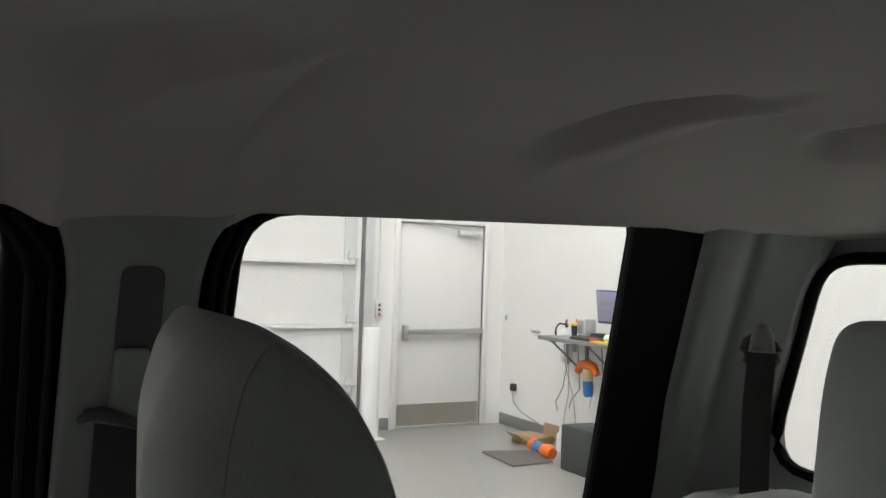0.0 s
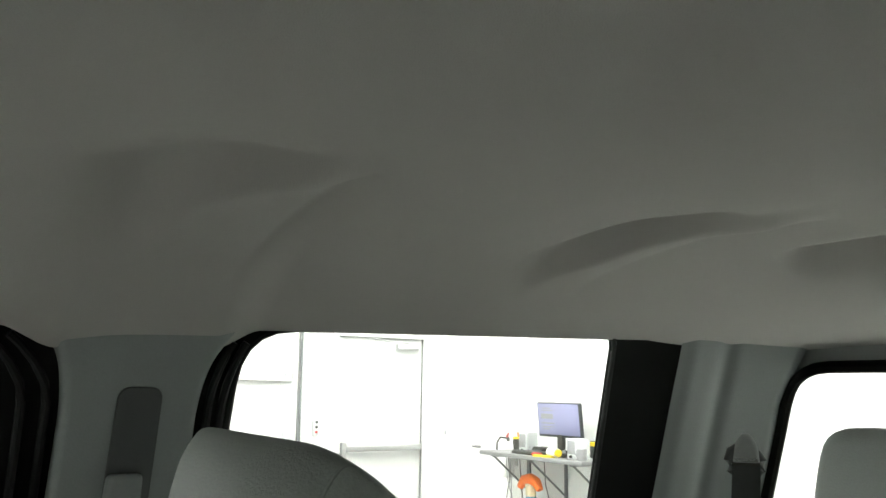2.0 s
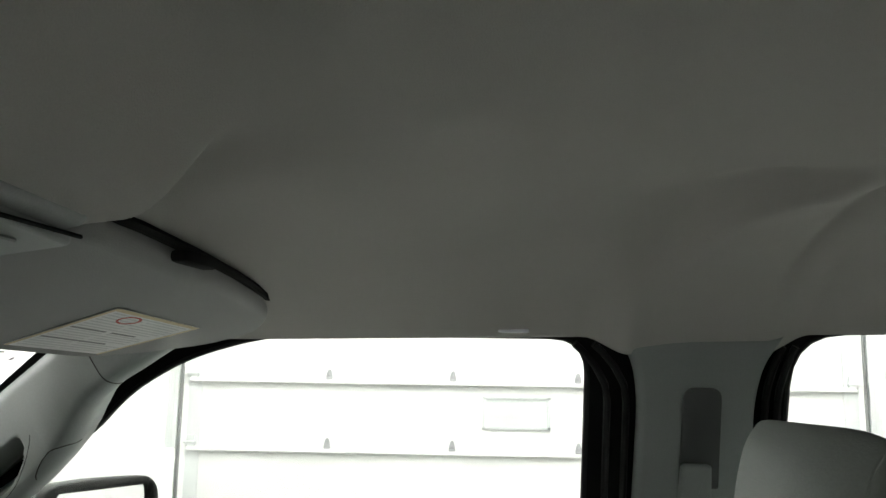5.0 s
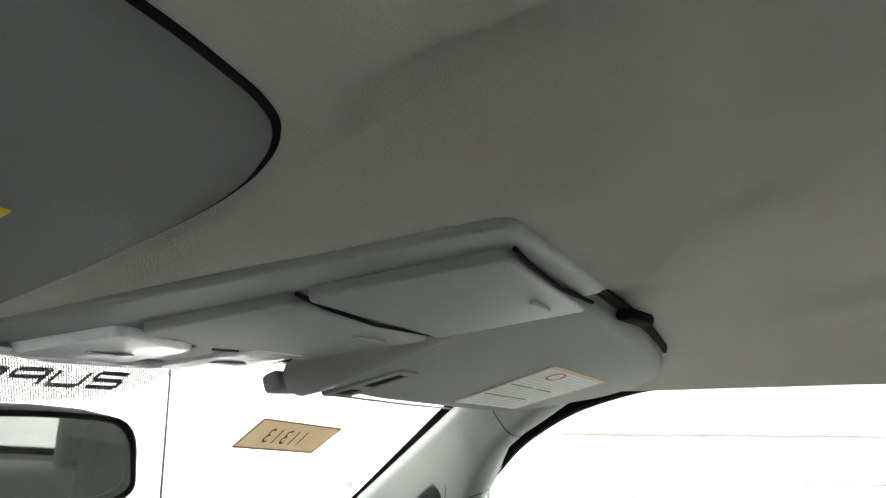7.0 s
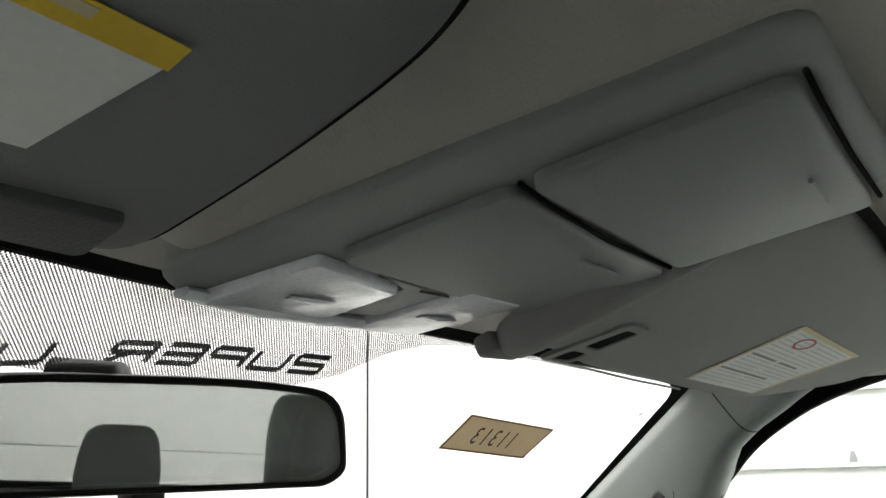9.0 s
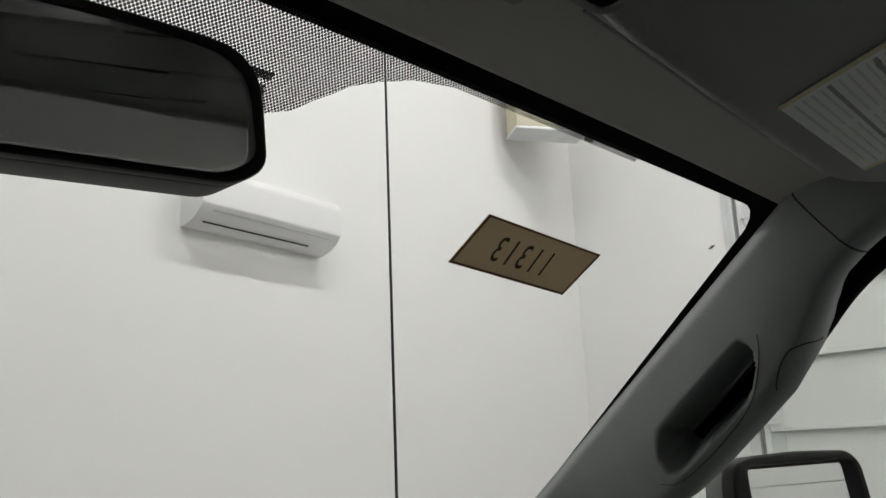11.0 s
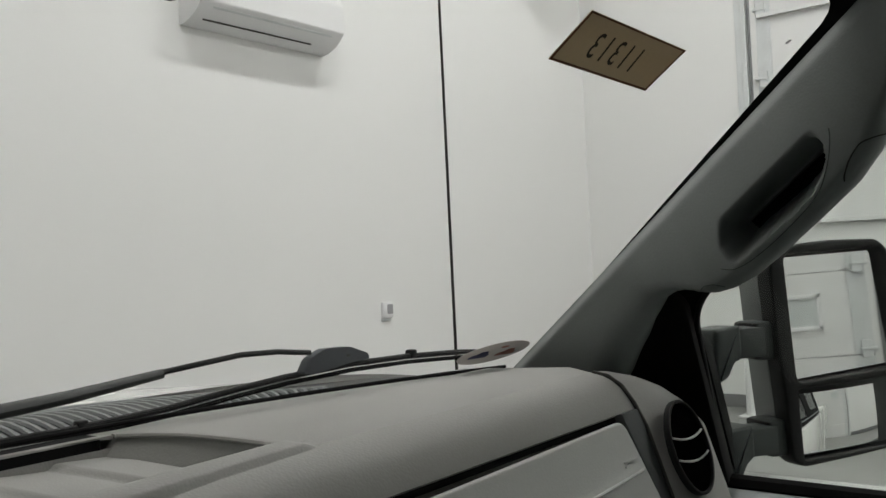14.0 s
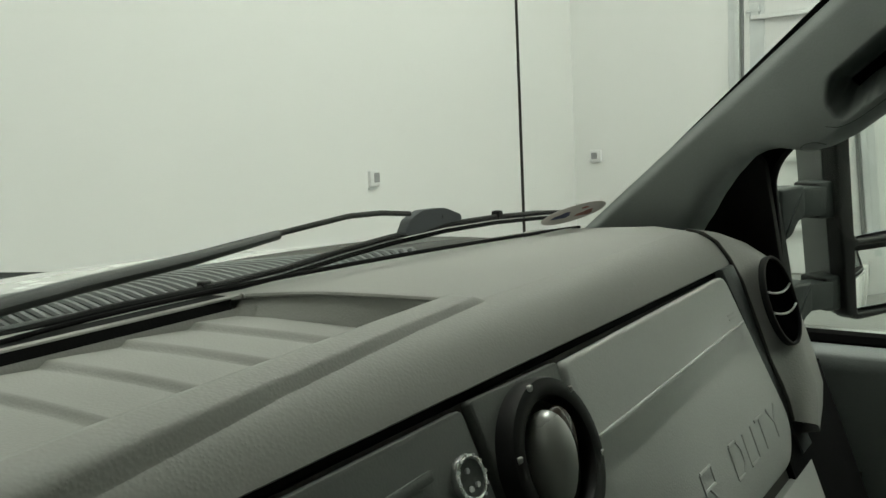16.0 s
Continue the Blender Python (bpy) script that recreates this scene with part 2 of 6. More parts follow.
def tube(pts, r, n=10, flat=1.0, up=(0, 0, 1), bm=None, caps=True):
    """A swept ring along points; r a radius or one for each point; flat squashes it along up."""
    bm = bm or bmesh.new()
    pts = [Vector(p) for p in pts]
    rs = r if isinstance(r, (list, tuple)) else [r] * len(pts)
    rings = []
    for i, p in enumerate(pts):
        d = (pts[min(i + 1, len(pts) - 1)] - pts[max(i - 1, 0)]).normalized()
        a = d.cross(Vector(up))
        if a.length < 1e-4:
            a = d.cross(Vector((1, 0, 0)))
        a.normalize()
        b = a.cross(d)
        rings.append([bm.verts.new(p + rs[i] * (math.cos(t) * a + flat * math.sin(t) * b)) for t in (2 * math.pi * k / n for k in range(n))])
    for q, w in zip(rings, rings[1:]):
        for k in range(n):
            bm.faces.new((q[k], q[(k + 1) % n], w[(k + 1) % n], w[k]))
    if caps:
        bm.faces.new(rings[0][::-1])
        bm.faces.new(rings[-1])
    return bm


def disc(c, axis, r, depth, n=28, bevel=0.0, bm=None, hole=0.0):
    """A coin, or a ring with hole, of radius r about an axis."""
    own = bmesh.new()
    outer = [(r * math.cos(2 * math.pi * k / n), r * math.sin(2 * math.pi * k / n)) for k in range(n)]
    inner = [[(x * hole / r, y * hole / r) for x, y in outer]] if hole else []
    own = panel(outer, inner, lambda x, y, z: (x, y, z), depth, bevel)
    q = Vector((0, 0, 1)).rotation_difference(Vector(axis)).to_matrix().to_4x4()
    bmesh.ops.transform(own, matrix=Matrix.Translation(c) @ q, verts=own.verts)
    return join(bm, own)


def fillet(pts, r, n=5):
    """A closed outline with its corners rounded; r one radius or one for each corner."""
    out = []
    k = len(pts)
    for i in range(k):
        p, a, b = Vector(pts[i]), Vector(pts[i - 1]), Vector(pts[(i + 1) % k])
        ri = r[i] if isinstance(r, (list, tuple)) else r
        u, v = (a - p), (b - p)
        if ri <= 0 or u.length < 1e-6 or v.length < 1e-6:
            out.append(tuple(p))
            continue
        d = min(ri, 0.45 * u.length, 0.45 * v.length)
        s, e = p + u.normalized() * d, p + v.normalized() * d
        for j in range(n + 1):
            t = j / n
            out.append(tuple((1 - t) ** 2 * s + 2 * t * (1 - t) * p + t * t * e))
    return out


def panel(outer, holes, mapf, depth, bevel=0.0, seg=2, fine=0):
    """A plate cut from an outline with holes, depth thick, laid into the world by mapf(u, v, d)."""
    bm = bmesh.new()
    edges = []
    for loop in (outer, *holes):
        vs = [bm.verts.new((p[0], p[1], 0)) for p in loop]
        edges += [bm.edges.new((vs[i], vs[(i + 1) % len(vs)])) for i in range(len(vs))]
    if holes:
        bmesh.ops.triangle_fill(bm, edges=edges, use_beauty=True)
    else:
        bm.faces.new(vs)
    if fine:
        bmesh.ops.triangulate(bm, faces=bm.faces[:])
        bmesh.ops.subdivide_edges(bm, edges=bm.edges[:], cuts=fine, use_grid_fill=True)
    got = bmesh.ops.extrude_face_region(bm, geom=bm.faces[:])
    bmesh.ops.translate(bm, vec=(0, 0, depth), verts=[g for g in got["geom"] if isinstance(g, bmesh.types.BMVert)])
    bmesh.ops.recalc_face_normals(bm, faces=bm.faces)
    if bevel:
        sharp = [e for e in bm.edges if len(e.link_faces) == 2 and e.calc_face_angle(0) > 0.9 and all(abs(v.co.z - depth) < 1e-6 for v in e.verts)]
        bmesh.ops.bevel(bm, geom=sharp, offset=bevel, segments=seg, affect="EDGES", profile=0.5)
    for v in bm.verts:
        v.co = mapf(*v.co)
    bm.normal_update()
    return bm


def sheet(f, us, vs):
    bm = bmesh.new()
    g = [[bm.verts.new(f(u, v)) for v in vs] for u in us]
    for a, b in zip(g, g[1:]):
        for k in range(len(vs) - 1):
            bm.faces.new((a[k], b[k], b[k + 1], a[k + 1]))
    return bm


def steps(a, b, n):
    return [a + (b - a) * i / n for i in range(n + 1)]


def thick(ob, depth, offset=-1.0):
    m = ob.modifiers.new("thickness", "SOLIDIFY")
    m.thickness, m.offset = depth, offset
    return ob


def smooth01(t):
    t = min(max(t, 0.0), 1.0)
    return t * t * (3 - 2 * t)


# ---- the garage ----
solo("floor", box(((WX + WL) / 2, 0, -0.1), (WX - WL + 0.6, 11.4, 0.2)), M["floor"], "grey epoxy-coated concrete garage floor", "floor", kind="structure")
solo("ceiling", box(((WX + WL) / 2, 0, WC + 0.1), (WX - WL + 0.6, 11.4, 0.2)), M["ceil"], "plain white painted garage ceiling", "ceiling", kind="structure")
# right wall with the openings of the overhead door and the man door
GD = (-3.22, 2.98, 4.2)     # overhead door: y from, y to, height
MD = (-4.70, -3.695, 2.13)  # man door
solo("wall_east", panel([(WR - 0.2, 0), (MD[0], 0), (MD[0], MD[2]), (MD[1], MD[2]), (MD[1], 0), (GD[0], 0), (GD[0], GD[2]), (GD[1], GD[2]), (GD[1], 0), (WF + 0.2, 0), (WF + 0.2, WC), (WR - 0.2, WC)],
                        [], lambda u, v, d: (WX + d, u, v), 0.2), M["wall"], "white painted garage wall with a wide overhead door", "wall", kind="structure")
DX = (0.83, 1.73, 2.04)
solo("wall_north", panel([(WL - 0.2, 0), (DX[0], 0), (DX[0], DX[2]), (DX[1], DX[2]), (DX[1], 0), (WX, 0), (WX, WC), (WL - 0.2, WC)], [], lambda u, v, d: (u, WF + d, v), 0.2),
     M["wall"], "white painted garage wall behind the truck's bonnet", "wall", kind="structure")
RD = (-1.9, 2.2, 4.2)       # overhead door in the rear wall
solo("wall_south", panel([(WL - 0.2, 0), (RD[0], 0), (RD[0], RD[2]), (RD[1], RD[2]), (RD[1], 0), (WX, 0), (WX, WC), (WL - 0.2, WC)], [], lambda u, v, d: (u, WR - d, v), 0.2),
     M["wall"], "white painted garage wall with a shelf and cables", "wall", kind="structure")
# unseen wall, placed near and dark to dim the cab's left side
solo("wall_west", box((WL - 0.1, 0, WC / 2), (0.2, 10, WC)), M["wallgrey"], "unseen grey garage wall added to dim light from the driver's side", "wall", kind="structure")
for a, b, n in (((GD[1] + 0.14, 0), (WF, 0), "baseboard"), ((MD[1] + 0.07, 0), (GD[0] - 0.3, 0), "baseboard")):
    solo(n, box((WX - 0.006, (a[0] + b[0]) / 2, 0.06), (0.012, abs(b[0] - a[0]), 0.12), 0.003), M["base"], "grey rubber baseboard along the wall foot", "baseboard", kind="structure")
solo("baseboard", box(((RD[1] + 0.2 + WX) / 2, WR + 0.006, 0.06), (WX - RD[1] - 0.24, 0.012, 0.12), 0.003), M["base"], "grey rubber baseboard along the wall foot", "baseboard", kind="structure")
solo("baseboard", box(((DX[1] + 0.1 + WX) / 2, WF - 0.006, 0.06), (WX - DX[1] - 0.12, 0.012, 0.12), 0.003), M["base"], "grey rubber baseboard along the wall foot", "baseboard", kind="structure")


def overhead_door(name, a, b, place, lite_at, hinges, label, struts=True):
    """A sectional door: insulated sections with struts, hinges, end stiles, tracks and a lite. place(along, out, z) gives the world point; out grows into the room."""
    door = thing(name, label, "overhead door", place((a + b) / 2, 0, 0), kind="structure")
    joints = [0.005, 0.43, 1.064, 1.699, 2.333, 2.967, 3.6, 4.2]

    def slab(u0, u1, o0, o1, z0, z1, bev=0.002):
        own = box(((u0 + u1) / 2, (o0 + o1) / 2, (z0 + z1) / 2), (abs(u1 - u0), abs(o1 - o0), abs(z1 - z0)), bev, 1)
        for v in own.verts:
            v.co = place(*v.co)
        return own
    for z0, z1 in zip(joints, joints[1:]):
        own = slab(a, b, -0.06, -0.012, z0 + 0.002, z1 - 0.002, 0.004)
        sec = part("door_section", own, M["panel"], door)
        if lite_at and z0 < lite_at[2] < z1:
            u0, u1, w0, w1 = lite_at[0], lite_at[1], lite_at[2], lite_at[3]
            frame = slab(u0, u1, -0.013, 0.006, w0, w0 + 0.03, 0.003)
            for q in ((u0, u1, w1 - 0.03, w1), (u0, u0 + 0.03, w0, w1), (u1 - 0.03, u1, w0, w1)):
                join(frame, slab(q[0], q[1], -0.013, 0.006, q[2], q[3], 0.003))
            part("window_frame", frame, M["galv" if struts else "acwhite"], sec)
            part("window_pane", slab(u0 + 0.028, u1 - 0.028, -0.012, -0.004, w0 + 0.028, w1 - 0.028), M["lite"], sec, "frosted grey pane")
    for z in joints[1:-1] if struts else ():
        own = slab(a + 0.02, b - 0.02, -0.011, 0.03, z - 0.035, z - 0.028, 0.002)
        join(own, slab(a + 0.02, b - 0.02, 0.024, 0.03, z - 0.035, z + 0.005, 0.002))
        join(own, slab(a + 0.02, b - 0.02, -0.011, 0.008, z + 0.004, z + 0.012, 0.002))
        part("strut", own, M["panel"], door)
        for u in hinges:
            own = panel([(-0.035, 0), (0.035, 0), (0.028, 0.05), (0.012, 0.10), (-0.012, 0.10), (-0.028, 0.05)], [], lambda p, q, d, u=u, z=z: place(u + p, d - 0.006, z + q), 0.014, 0.003)
            join(own, slab(u - 0.03, u + 0.03, 0.0, 0.03, z + 0.0, z + 0.022, 0.004))
            join(own, slab(u - 0.008, u + 0.008, 0.006, 0.026, z + 0.04, z + 0.06, 0.003))
            part("hinge", own, M["acgrey"], door, "galvanised steel hinge")
    for u, s in ((a, 1), (b, -1)):
        for z0, z1 in zip(joints, joints[1:]):
            part("end_stile", slab(u, u + s * 0.13, -0.013, -0.004, z0 + 0.01, z1 - 0.01, 0.002), M["galv"], door, "galvanised end plate")
        for z in joints[1:-1]:
            own = slab(u - s * 0.02, u + s * 0.1, 0.0, 0.03, z + 0.03, z + 0.055, 0.006)
            join(own, slab(u + s * 0.02, u + s * 0.09, 0.0, 0.025, z - 0.02, z + 0.11, 0.004))
            part("roller_bracket", own, M["galv"], door, "galvanised roller bracket")
        for o, w in ((0.10, 0.022), (0.155, 0.03)):
            part("track", slab(u - s * o - w, u - s * o + w, 0.0, 0.05 if w < 0.03 else 0.03, 0.0, 4.6, 0.004), M["galv"], door, "galvanised steel track")
        part("seal", slab(u - s * 0.05, u - s * 0.07, -0.01, 0.03, 0.0, 4.2, 0.003), M["base"], door, "grey weather seal")
    return door


overhead_door("door_1", GD[0], GD[1], lambda u, o, z: Vector((WX - o, u, z)), (-0.43, 0.195, 1.272, 1.58), [y for y in (-1.848, -0.686, 0.475, 1.64)], "closed white sectional overhead door with galvanised hinges")
overhead_door("door_2", RD[0], RD[1], lambda u, o, z: Vector((u, WR + o, z)), (1.35, 1.87, 1.268, 1.54), [], "closed white sectional overhead door behind the truck", False)


def man_door():
    y0, y1, h = MD
    d = thing("door_3", "white steel exit door with panic bar and kick plate", "door", (WX, (y0 + y1) / 2, 0), kind="structure")
    fr = box((WX + 0.02, y0 - 0.03, h / 2 + 0.03), (0.09, 0.06, h + 0.06), 0.006)
    box((WX + 0.02, y1 + 0.03, h / 2 + 0.03), (0.09, 0.06, h + 0.06), 0.006, bm=fr)
    box((WX + 0.02, (y0 + y1) / 2, h + 0.03), (0.088, y1 - y0, 0.06), 0.006, bm=fr)
    part("door_frame", fr, M["panel"], d)
    leaf = part("door_leaf", box((WX + 0.035, (y0 + y1) / 2, h / 2 + 0.004), (0.045, y1 - y0 - 0.008, h - 0.016), 0.004), M["panel"], d)
    part("kick_plate", box((WX + 0.0105, (y0 + y1) / 2, 0.135), (0.004, y1 - y0 - 0.05, 0.22), 0.001, 1), M["kick"], leaf, "brushed metal kick plate")
    part("threshold", box((WX + 0.02, (y0 + y1) / 2, 0.008), (0.11, y1 - y0, 0.016), 0.004), M["steel"], d)
    bar = box((WX - 0.045, (y0 + y1) / 2 - 0.03, 1.0), (0.045, y1 - y0 - 0.12, 0.055), 0.012, 3)
    box((WX - 0.02, y0 + 0.07, 1.0), (0.05, 0.06, 0.07), 0.01, bm=bar)
    part("panic_bar", bar, M["steel"], leaf, "brushed steel push bar")
    latch = box((WX - 0.03, y1 - 0.08, 0.985), (0.06, 0.06, 0.16), 0.012, 3)
    part("latch_case", latch, M["steel"], leaf, "grey latch case")
    cl = box((WX - 0.03, y0 + 0.2, h - 0.085), (0.055, 0.27, 0.06), 0.018, 3)
    part("door_closer", cl, M["galv"], leaf, "grey hydraulic door closer")
    part("closer_arm", tube([(WX - 0.05, y0 + 0.2, h - 0.05), (WX - 0.06, y0 + 0.5, h - 0.03), (WX - 0.02, y0 + 0.62, h - 0.012)], 0.008, 6), M["steel"], leaf)


man_door()
d2 = thing("door_4", "white painted door in a white frame", "door", ((DX[0] + DX[1]) / 2, WF, 0), kind="structure")
fr = box((DX[0] - 0.03, WF + 0.02, DX[2] / 2 + 0.03), (0.06, 0.09, DX[2] + 0.06), 0.006)
box((DX[1] + 0.03, WF + 0.02, DX[2] / 2 + 0.03), (0.06, 0.09, DX[2] + 0.06), 0.006, bm=fr)
box(((DX[0] + DX[1]) / 2, WF + 0.02, DX[2] + 0.03), (DX[1] - DX[0], 0.088, 0.06), 0.006, bm=fr)
part("door_frame", fr, M["panel"], d2)
part("door_leaf", box(((DX[0] + DX[1]) / 2, WF + 0.035, DX[2] / 2), (DX[1] - DX[0] - 0.001, 0.045, DX[2] - 0.002), 0.001), M["panel"], d2)

# long ceiling lights out of view
for x in (1.5, 5.2):
    for y in (-3.1, 2.0):
        l = thing("ceiling_light", "long white ceiling light", "light", (x, y, WC), "ceiling lights")
        part("housing", box((x, y, WC - 0.04), (2.2, 0.22, 0.07), 0.01), M["acwhite"], l)
        part("diffuser", box((x, y, WC - 0.085), (2.14, 0.17, 0.02), 0.006), M["lamp"], l)

# ---- things in the garage ----
b = thing("bollard", "white painted steel guard post by the door track", "bollard", (7.5, -3.245, 0))
part("post", tube([(7.5, -3.245, 0), (7.5, -3.245, 1.05), (7.5, -3.245, 1.068)], [0.085, 0.085, 0.078], 28), M["acwhite"], b)
part("base_plate", box((7.5, -3.245, 0.008), (0.24, 0.24, 0.016), 0.003), M["acwhite"], b)
b = thing("bollard", "white painted steel guard post by the door track", "bollard", (7.5, 3.02, 0))
part("post", tube([(7.5, 3.02, 0), (7.5, 3.02, 1.05), (7.5, 3.02, 1.068)], [0.085, 0.085, 0.078], 28), M["acwhite"], b)
part("base_plate", box((7.5, 3.02, 0.008), (0.24, 0.24, 0.016), 0.003), M["acwhite"], b)

c = thing("door_control_box", "grey push-button door control with conduit above", "switch", (WX - 0.01, -3.468, 1.22))
part("case", box((WX - 0.022, -3.468, 1.222), (0.044, 0.062, 0.17), 0.006), M["galv"], c)
for z, k in ((1.27, "ink"), (1.222, "ink"), (1.174, "red")):
    part("button", disc((WX - 0.044, -3.468, z), (-1, 0, 0), 0.013, 0.008, 14), M[k], c)
part("conduit", tube([(WX - 0.012, -3.47, 1.3), (WX - 0.012, -3.47, 1.8), (WX - 0.012, -3.47, 4.4)], 0.011, 8), M["panel"], c)
part("lower_cable", tube([(WX - 0.012, -3.468, 1.14), (WX - 0.014, -3.466, 0.95), (WX - 0.012, -3.47, 0.8)], 0.006, 6), M["panel"], c)

ac = thing("air_conditioner", "white wall-mounted split air conditioner with closed louvre", "air conditioner", (3.54, WF, 2.95))
X0, X1 = 2.972, 4.142
prof = fillet([(0, 0), (-0.05, 0.002), (-0.12, 0.024), (-0.18, 0.064), (-0.225, 0.114), (-0.225, 0.31), (-0.19, 0.362), (0, 0.365)], [0.006, 0.03, 0.04, 0.04, 0.012, 0.06, 0.05, 0.005])
part("case", panel(prof, [], lambda u, v, d: (X0 + d, WF + u, 2.952 + v), X1 - X0, 0.008), M["acwhite"], ac)
for x0, x1, u0, v0, u1, v1, k in ((0.10, 0.10, -0.196, 0.0765, -0.204, 0.0860, "galv"), (0.08, 0.22, -0.118, 0.0195, -0.126, 0.0245, "ink")):
    part("slot", panel([(u0, v0), (u1, v1), (u1 + 0.002, v1 + 0.006), (u0 + 0.002, v0 + 0.006)], [], lambda u, v, d: (X0 + x0 + d, WF + u, 2.952 + v), X1 - X0 - x0 - x1, 0.0008), M[k], ac, "thin dark line of the air flap")

for nm, at, side in (("wall_thermostat", (4.68, WF, 1.14), "y"), ("wall_thermostat", (WX, 4.53, 1.13), "x")):
    s = thing(nm, "small white wall thermostat with a grey display", "thermostat", at, "wall thermostats")
    if side == "y":
        part("case", box((at[0], WF - 0.016, at[2]), (0.105, 0.032, 0.115), 0.008), M["acwhite"], s)
        part("display", box((at[0] + 0.015, WF - 0.033, at[2] + 0.004), (0.062, 0.003, 0.072), 0.001, 1), M["acgrey"], s, "grey display")
        part("base_plate", box((at[0] - 0.005, WF - 0.006, at[2] - 0.075), (0.1, 0.012, 0.02), 0.003), M["galv"], s)
    else:
        part("case", box((WX - 0.016, at[1], at[2]), (0.032, 0.125, 0.12), 0.008), M["acwhite"], s)
        part("display", box((WX - 0.033, at[1] + 0.01, at[2]), (0.003, 0.068, 0.068), 0.001, 1), M["acgrey"], s, "grey display")
        part("base_plate", box((WX - 0.006, at[1], at[2] - 0.066), (0.012, 0.11, 0.016), 0.003), M["galv"], s)

hb = thing("wall_heater", "beige wall-mounted cabinet with a dark cable", "heater", (6.95, WF - 0.2, 4.6))
turn = Matrix.Rotation(radians(-38), 4, "Z")
part("case", box((6.75, WF - 0.42, 4.98), (0.72, 0.3, 0.85), 0.02, 2, turn), M["beige"], hb)
part("bottom_rail", box((6.75, WF - 0.42, 4.54), (0.73, 0.31, 0.03), 0.006, 2, turn), M["galv"], hb)
part("bracket", box((7.1, WF - 0.1, 5.0), (0.08, 0.3, 0.08), 0.01), M["galv"], hb)
part("cable", tube([(7.15, WF - 0.62, 4.56), (7.3, WF - 0.6, 4.58), (7.38, WF - 0.55, 4.72), (7.38, WF - 0.45, 4.95), (7.38, WF - 0.2, 5.3)], 0.022, 8), M["ink"], hb, "dark cable")

# shelf corner
SZ = 1.066       # top of the shelf
sh = thing("wall_shelf", "grey laminate wall shelf on steel brackets", "shelf", (5.8, WR, 1.0))
part("board", box((5.79, WR + 0.24, SZ - 0.0175), (1.39, 0.48, 0.035), 0.004), M["desk"], sh)
for x in (6.36, 5.83, 5.28):
    own = box((x, WR + 0.012, SZ - 0.215), (0.03, 0.02, 0.36), 0.003)
    box((x, WR + 0.22, SZ - 0.044), (0.03, 0.42, 0.018), 0.003, bm=own)
    tube([(x, WR + 0.02, SZ - 0.36), (x, WR + 0.40, SZ - 0.05)], 0.009, 6, bm=own)
    part("bracket", own, M["base"], sh, "grey steel bracket")
mo = thing("computer_monitor", "flat computer monitor showing a pale blue page", "monitor", (5.67, -4.74, SZ))
tilt = Matrix.Rotation(radians(4), 4, "Z") @ Matrix.Rotation(radians(-6), 4, "X")


def mon(c, s, bev):
    return box(Vector((5.67, -4.73, 1.362)) + (tilt @ Vector(c)), s, bev, 2, tilt)


part("bezel", mon((0, -0.012, 0), (0.515, 0.035, 0.292), 0.006), M["charcoal"], mo)
scr = part("screen", mon((0, 0.0075, 0.006), (0.49, 0.004, 0.262), 0.001), M["screen"], mo, "glowing pale blue screen")
for dx, dz, w, h in ((0.14, 0.098, 0.10, 0.010), (0.13, 0.080, 0.17, 0.008), (0.135, 0.03, 0.15, 0.045), (0.125, -0.028, 0.17, 0.010), (0.125, -0.058, 0.17, 0.008), (0.15, -0.078, 0.09, 0.010)):
    part("text_bar", mon((dx, 0.0105, dz), (w, 0.002, h), 0), M["greyink"], scr)
part("stand", box((5.67, -4.755, SZ + 0.09), (0.06, 0.05, 0.17), 0.008), M["ink"], mo)
part("foot", box((5.67, -4.74, SZ + 0.007), (0.24, 0.18, 0.014), 0.005), M["ink"], mo)
for x, y, h in ((6.03, -4.68, 0.185), (5.31, -4.62, 0.165)):
    pc = thing("computer_speaker", "grey desktop computer speaker on the shelf", "speaker", (x, y, SZ), "pair of speakers")
    part("case", box((x, y, SZ + h / 2), (0.115, 0.13, h), 0.012, 3), M["galv"], pc)
    part("grille", box((x, y + 0.067, SZ + h * 0.58), (0.09, 0.008, h * 0.62), 0.003), M["acgrey"], pc)
    part("knob", disc((x, y + 0.066, SZ + h * 0.14), (0, 1, 0), 0.012, 0.012, 14), M["ink"], pc)
kb = thing("keyboard", "black computer keyboard lying on the shelf", "keyboard", (5.86, -4.58, SZ))
part("body", box((5.86, -4.585, SZ + 0.011), (0.40, 0.14, 0.022), 0.005), M["ink"], kb)
for r in range(4):
    part("key_row", box((5.86, -4.633 + r * 0.032, SZ + 0.026), (0.38, 0.024, 0.01), 0.003), M["charcoal"], kb)
cup = thing("pen_cup", "dark cup holding red and yellow pens", "cup", (6.19, -4.70, SZ))
part("cup", tube([(6.19, -4.70, SZ), (6.19, -4.70, SZ + 0.11), (6.19, -4.70, SZ + 0.112)], [0.05, 0.058, 0.05], 18), M["ink"], cup)
part("lid", tube([(6.19, -4.70, SZ + 0.112), (6.19, -4.70, SZ + 0.13)], 0.056, 18), M["yellow"], cup, "yellow lid")
for i, k in enumerate(("red", "orange")):
    part("pen", tube([(6.18 + 0.02 * i, -4.70, SZ + 0.10), (6.16 + 0.05 * i, -4.71 + 0.01 * i, SZ + 0.17)], 0.008, 6), M[k], cup)
nb = thing("notepad", "yellow notepad lying on the shelf", "notepad", (5.60, -4.50, SZ))
part("pages", box((5.60, -4.51, SZ + 0.008), (0.2, 0.06, 0.016), 0.002, 2, Matrix.Rotation(0.2, 4, "Z")), M["yellow"], nb)
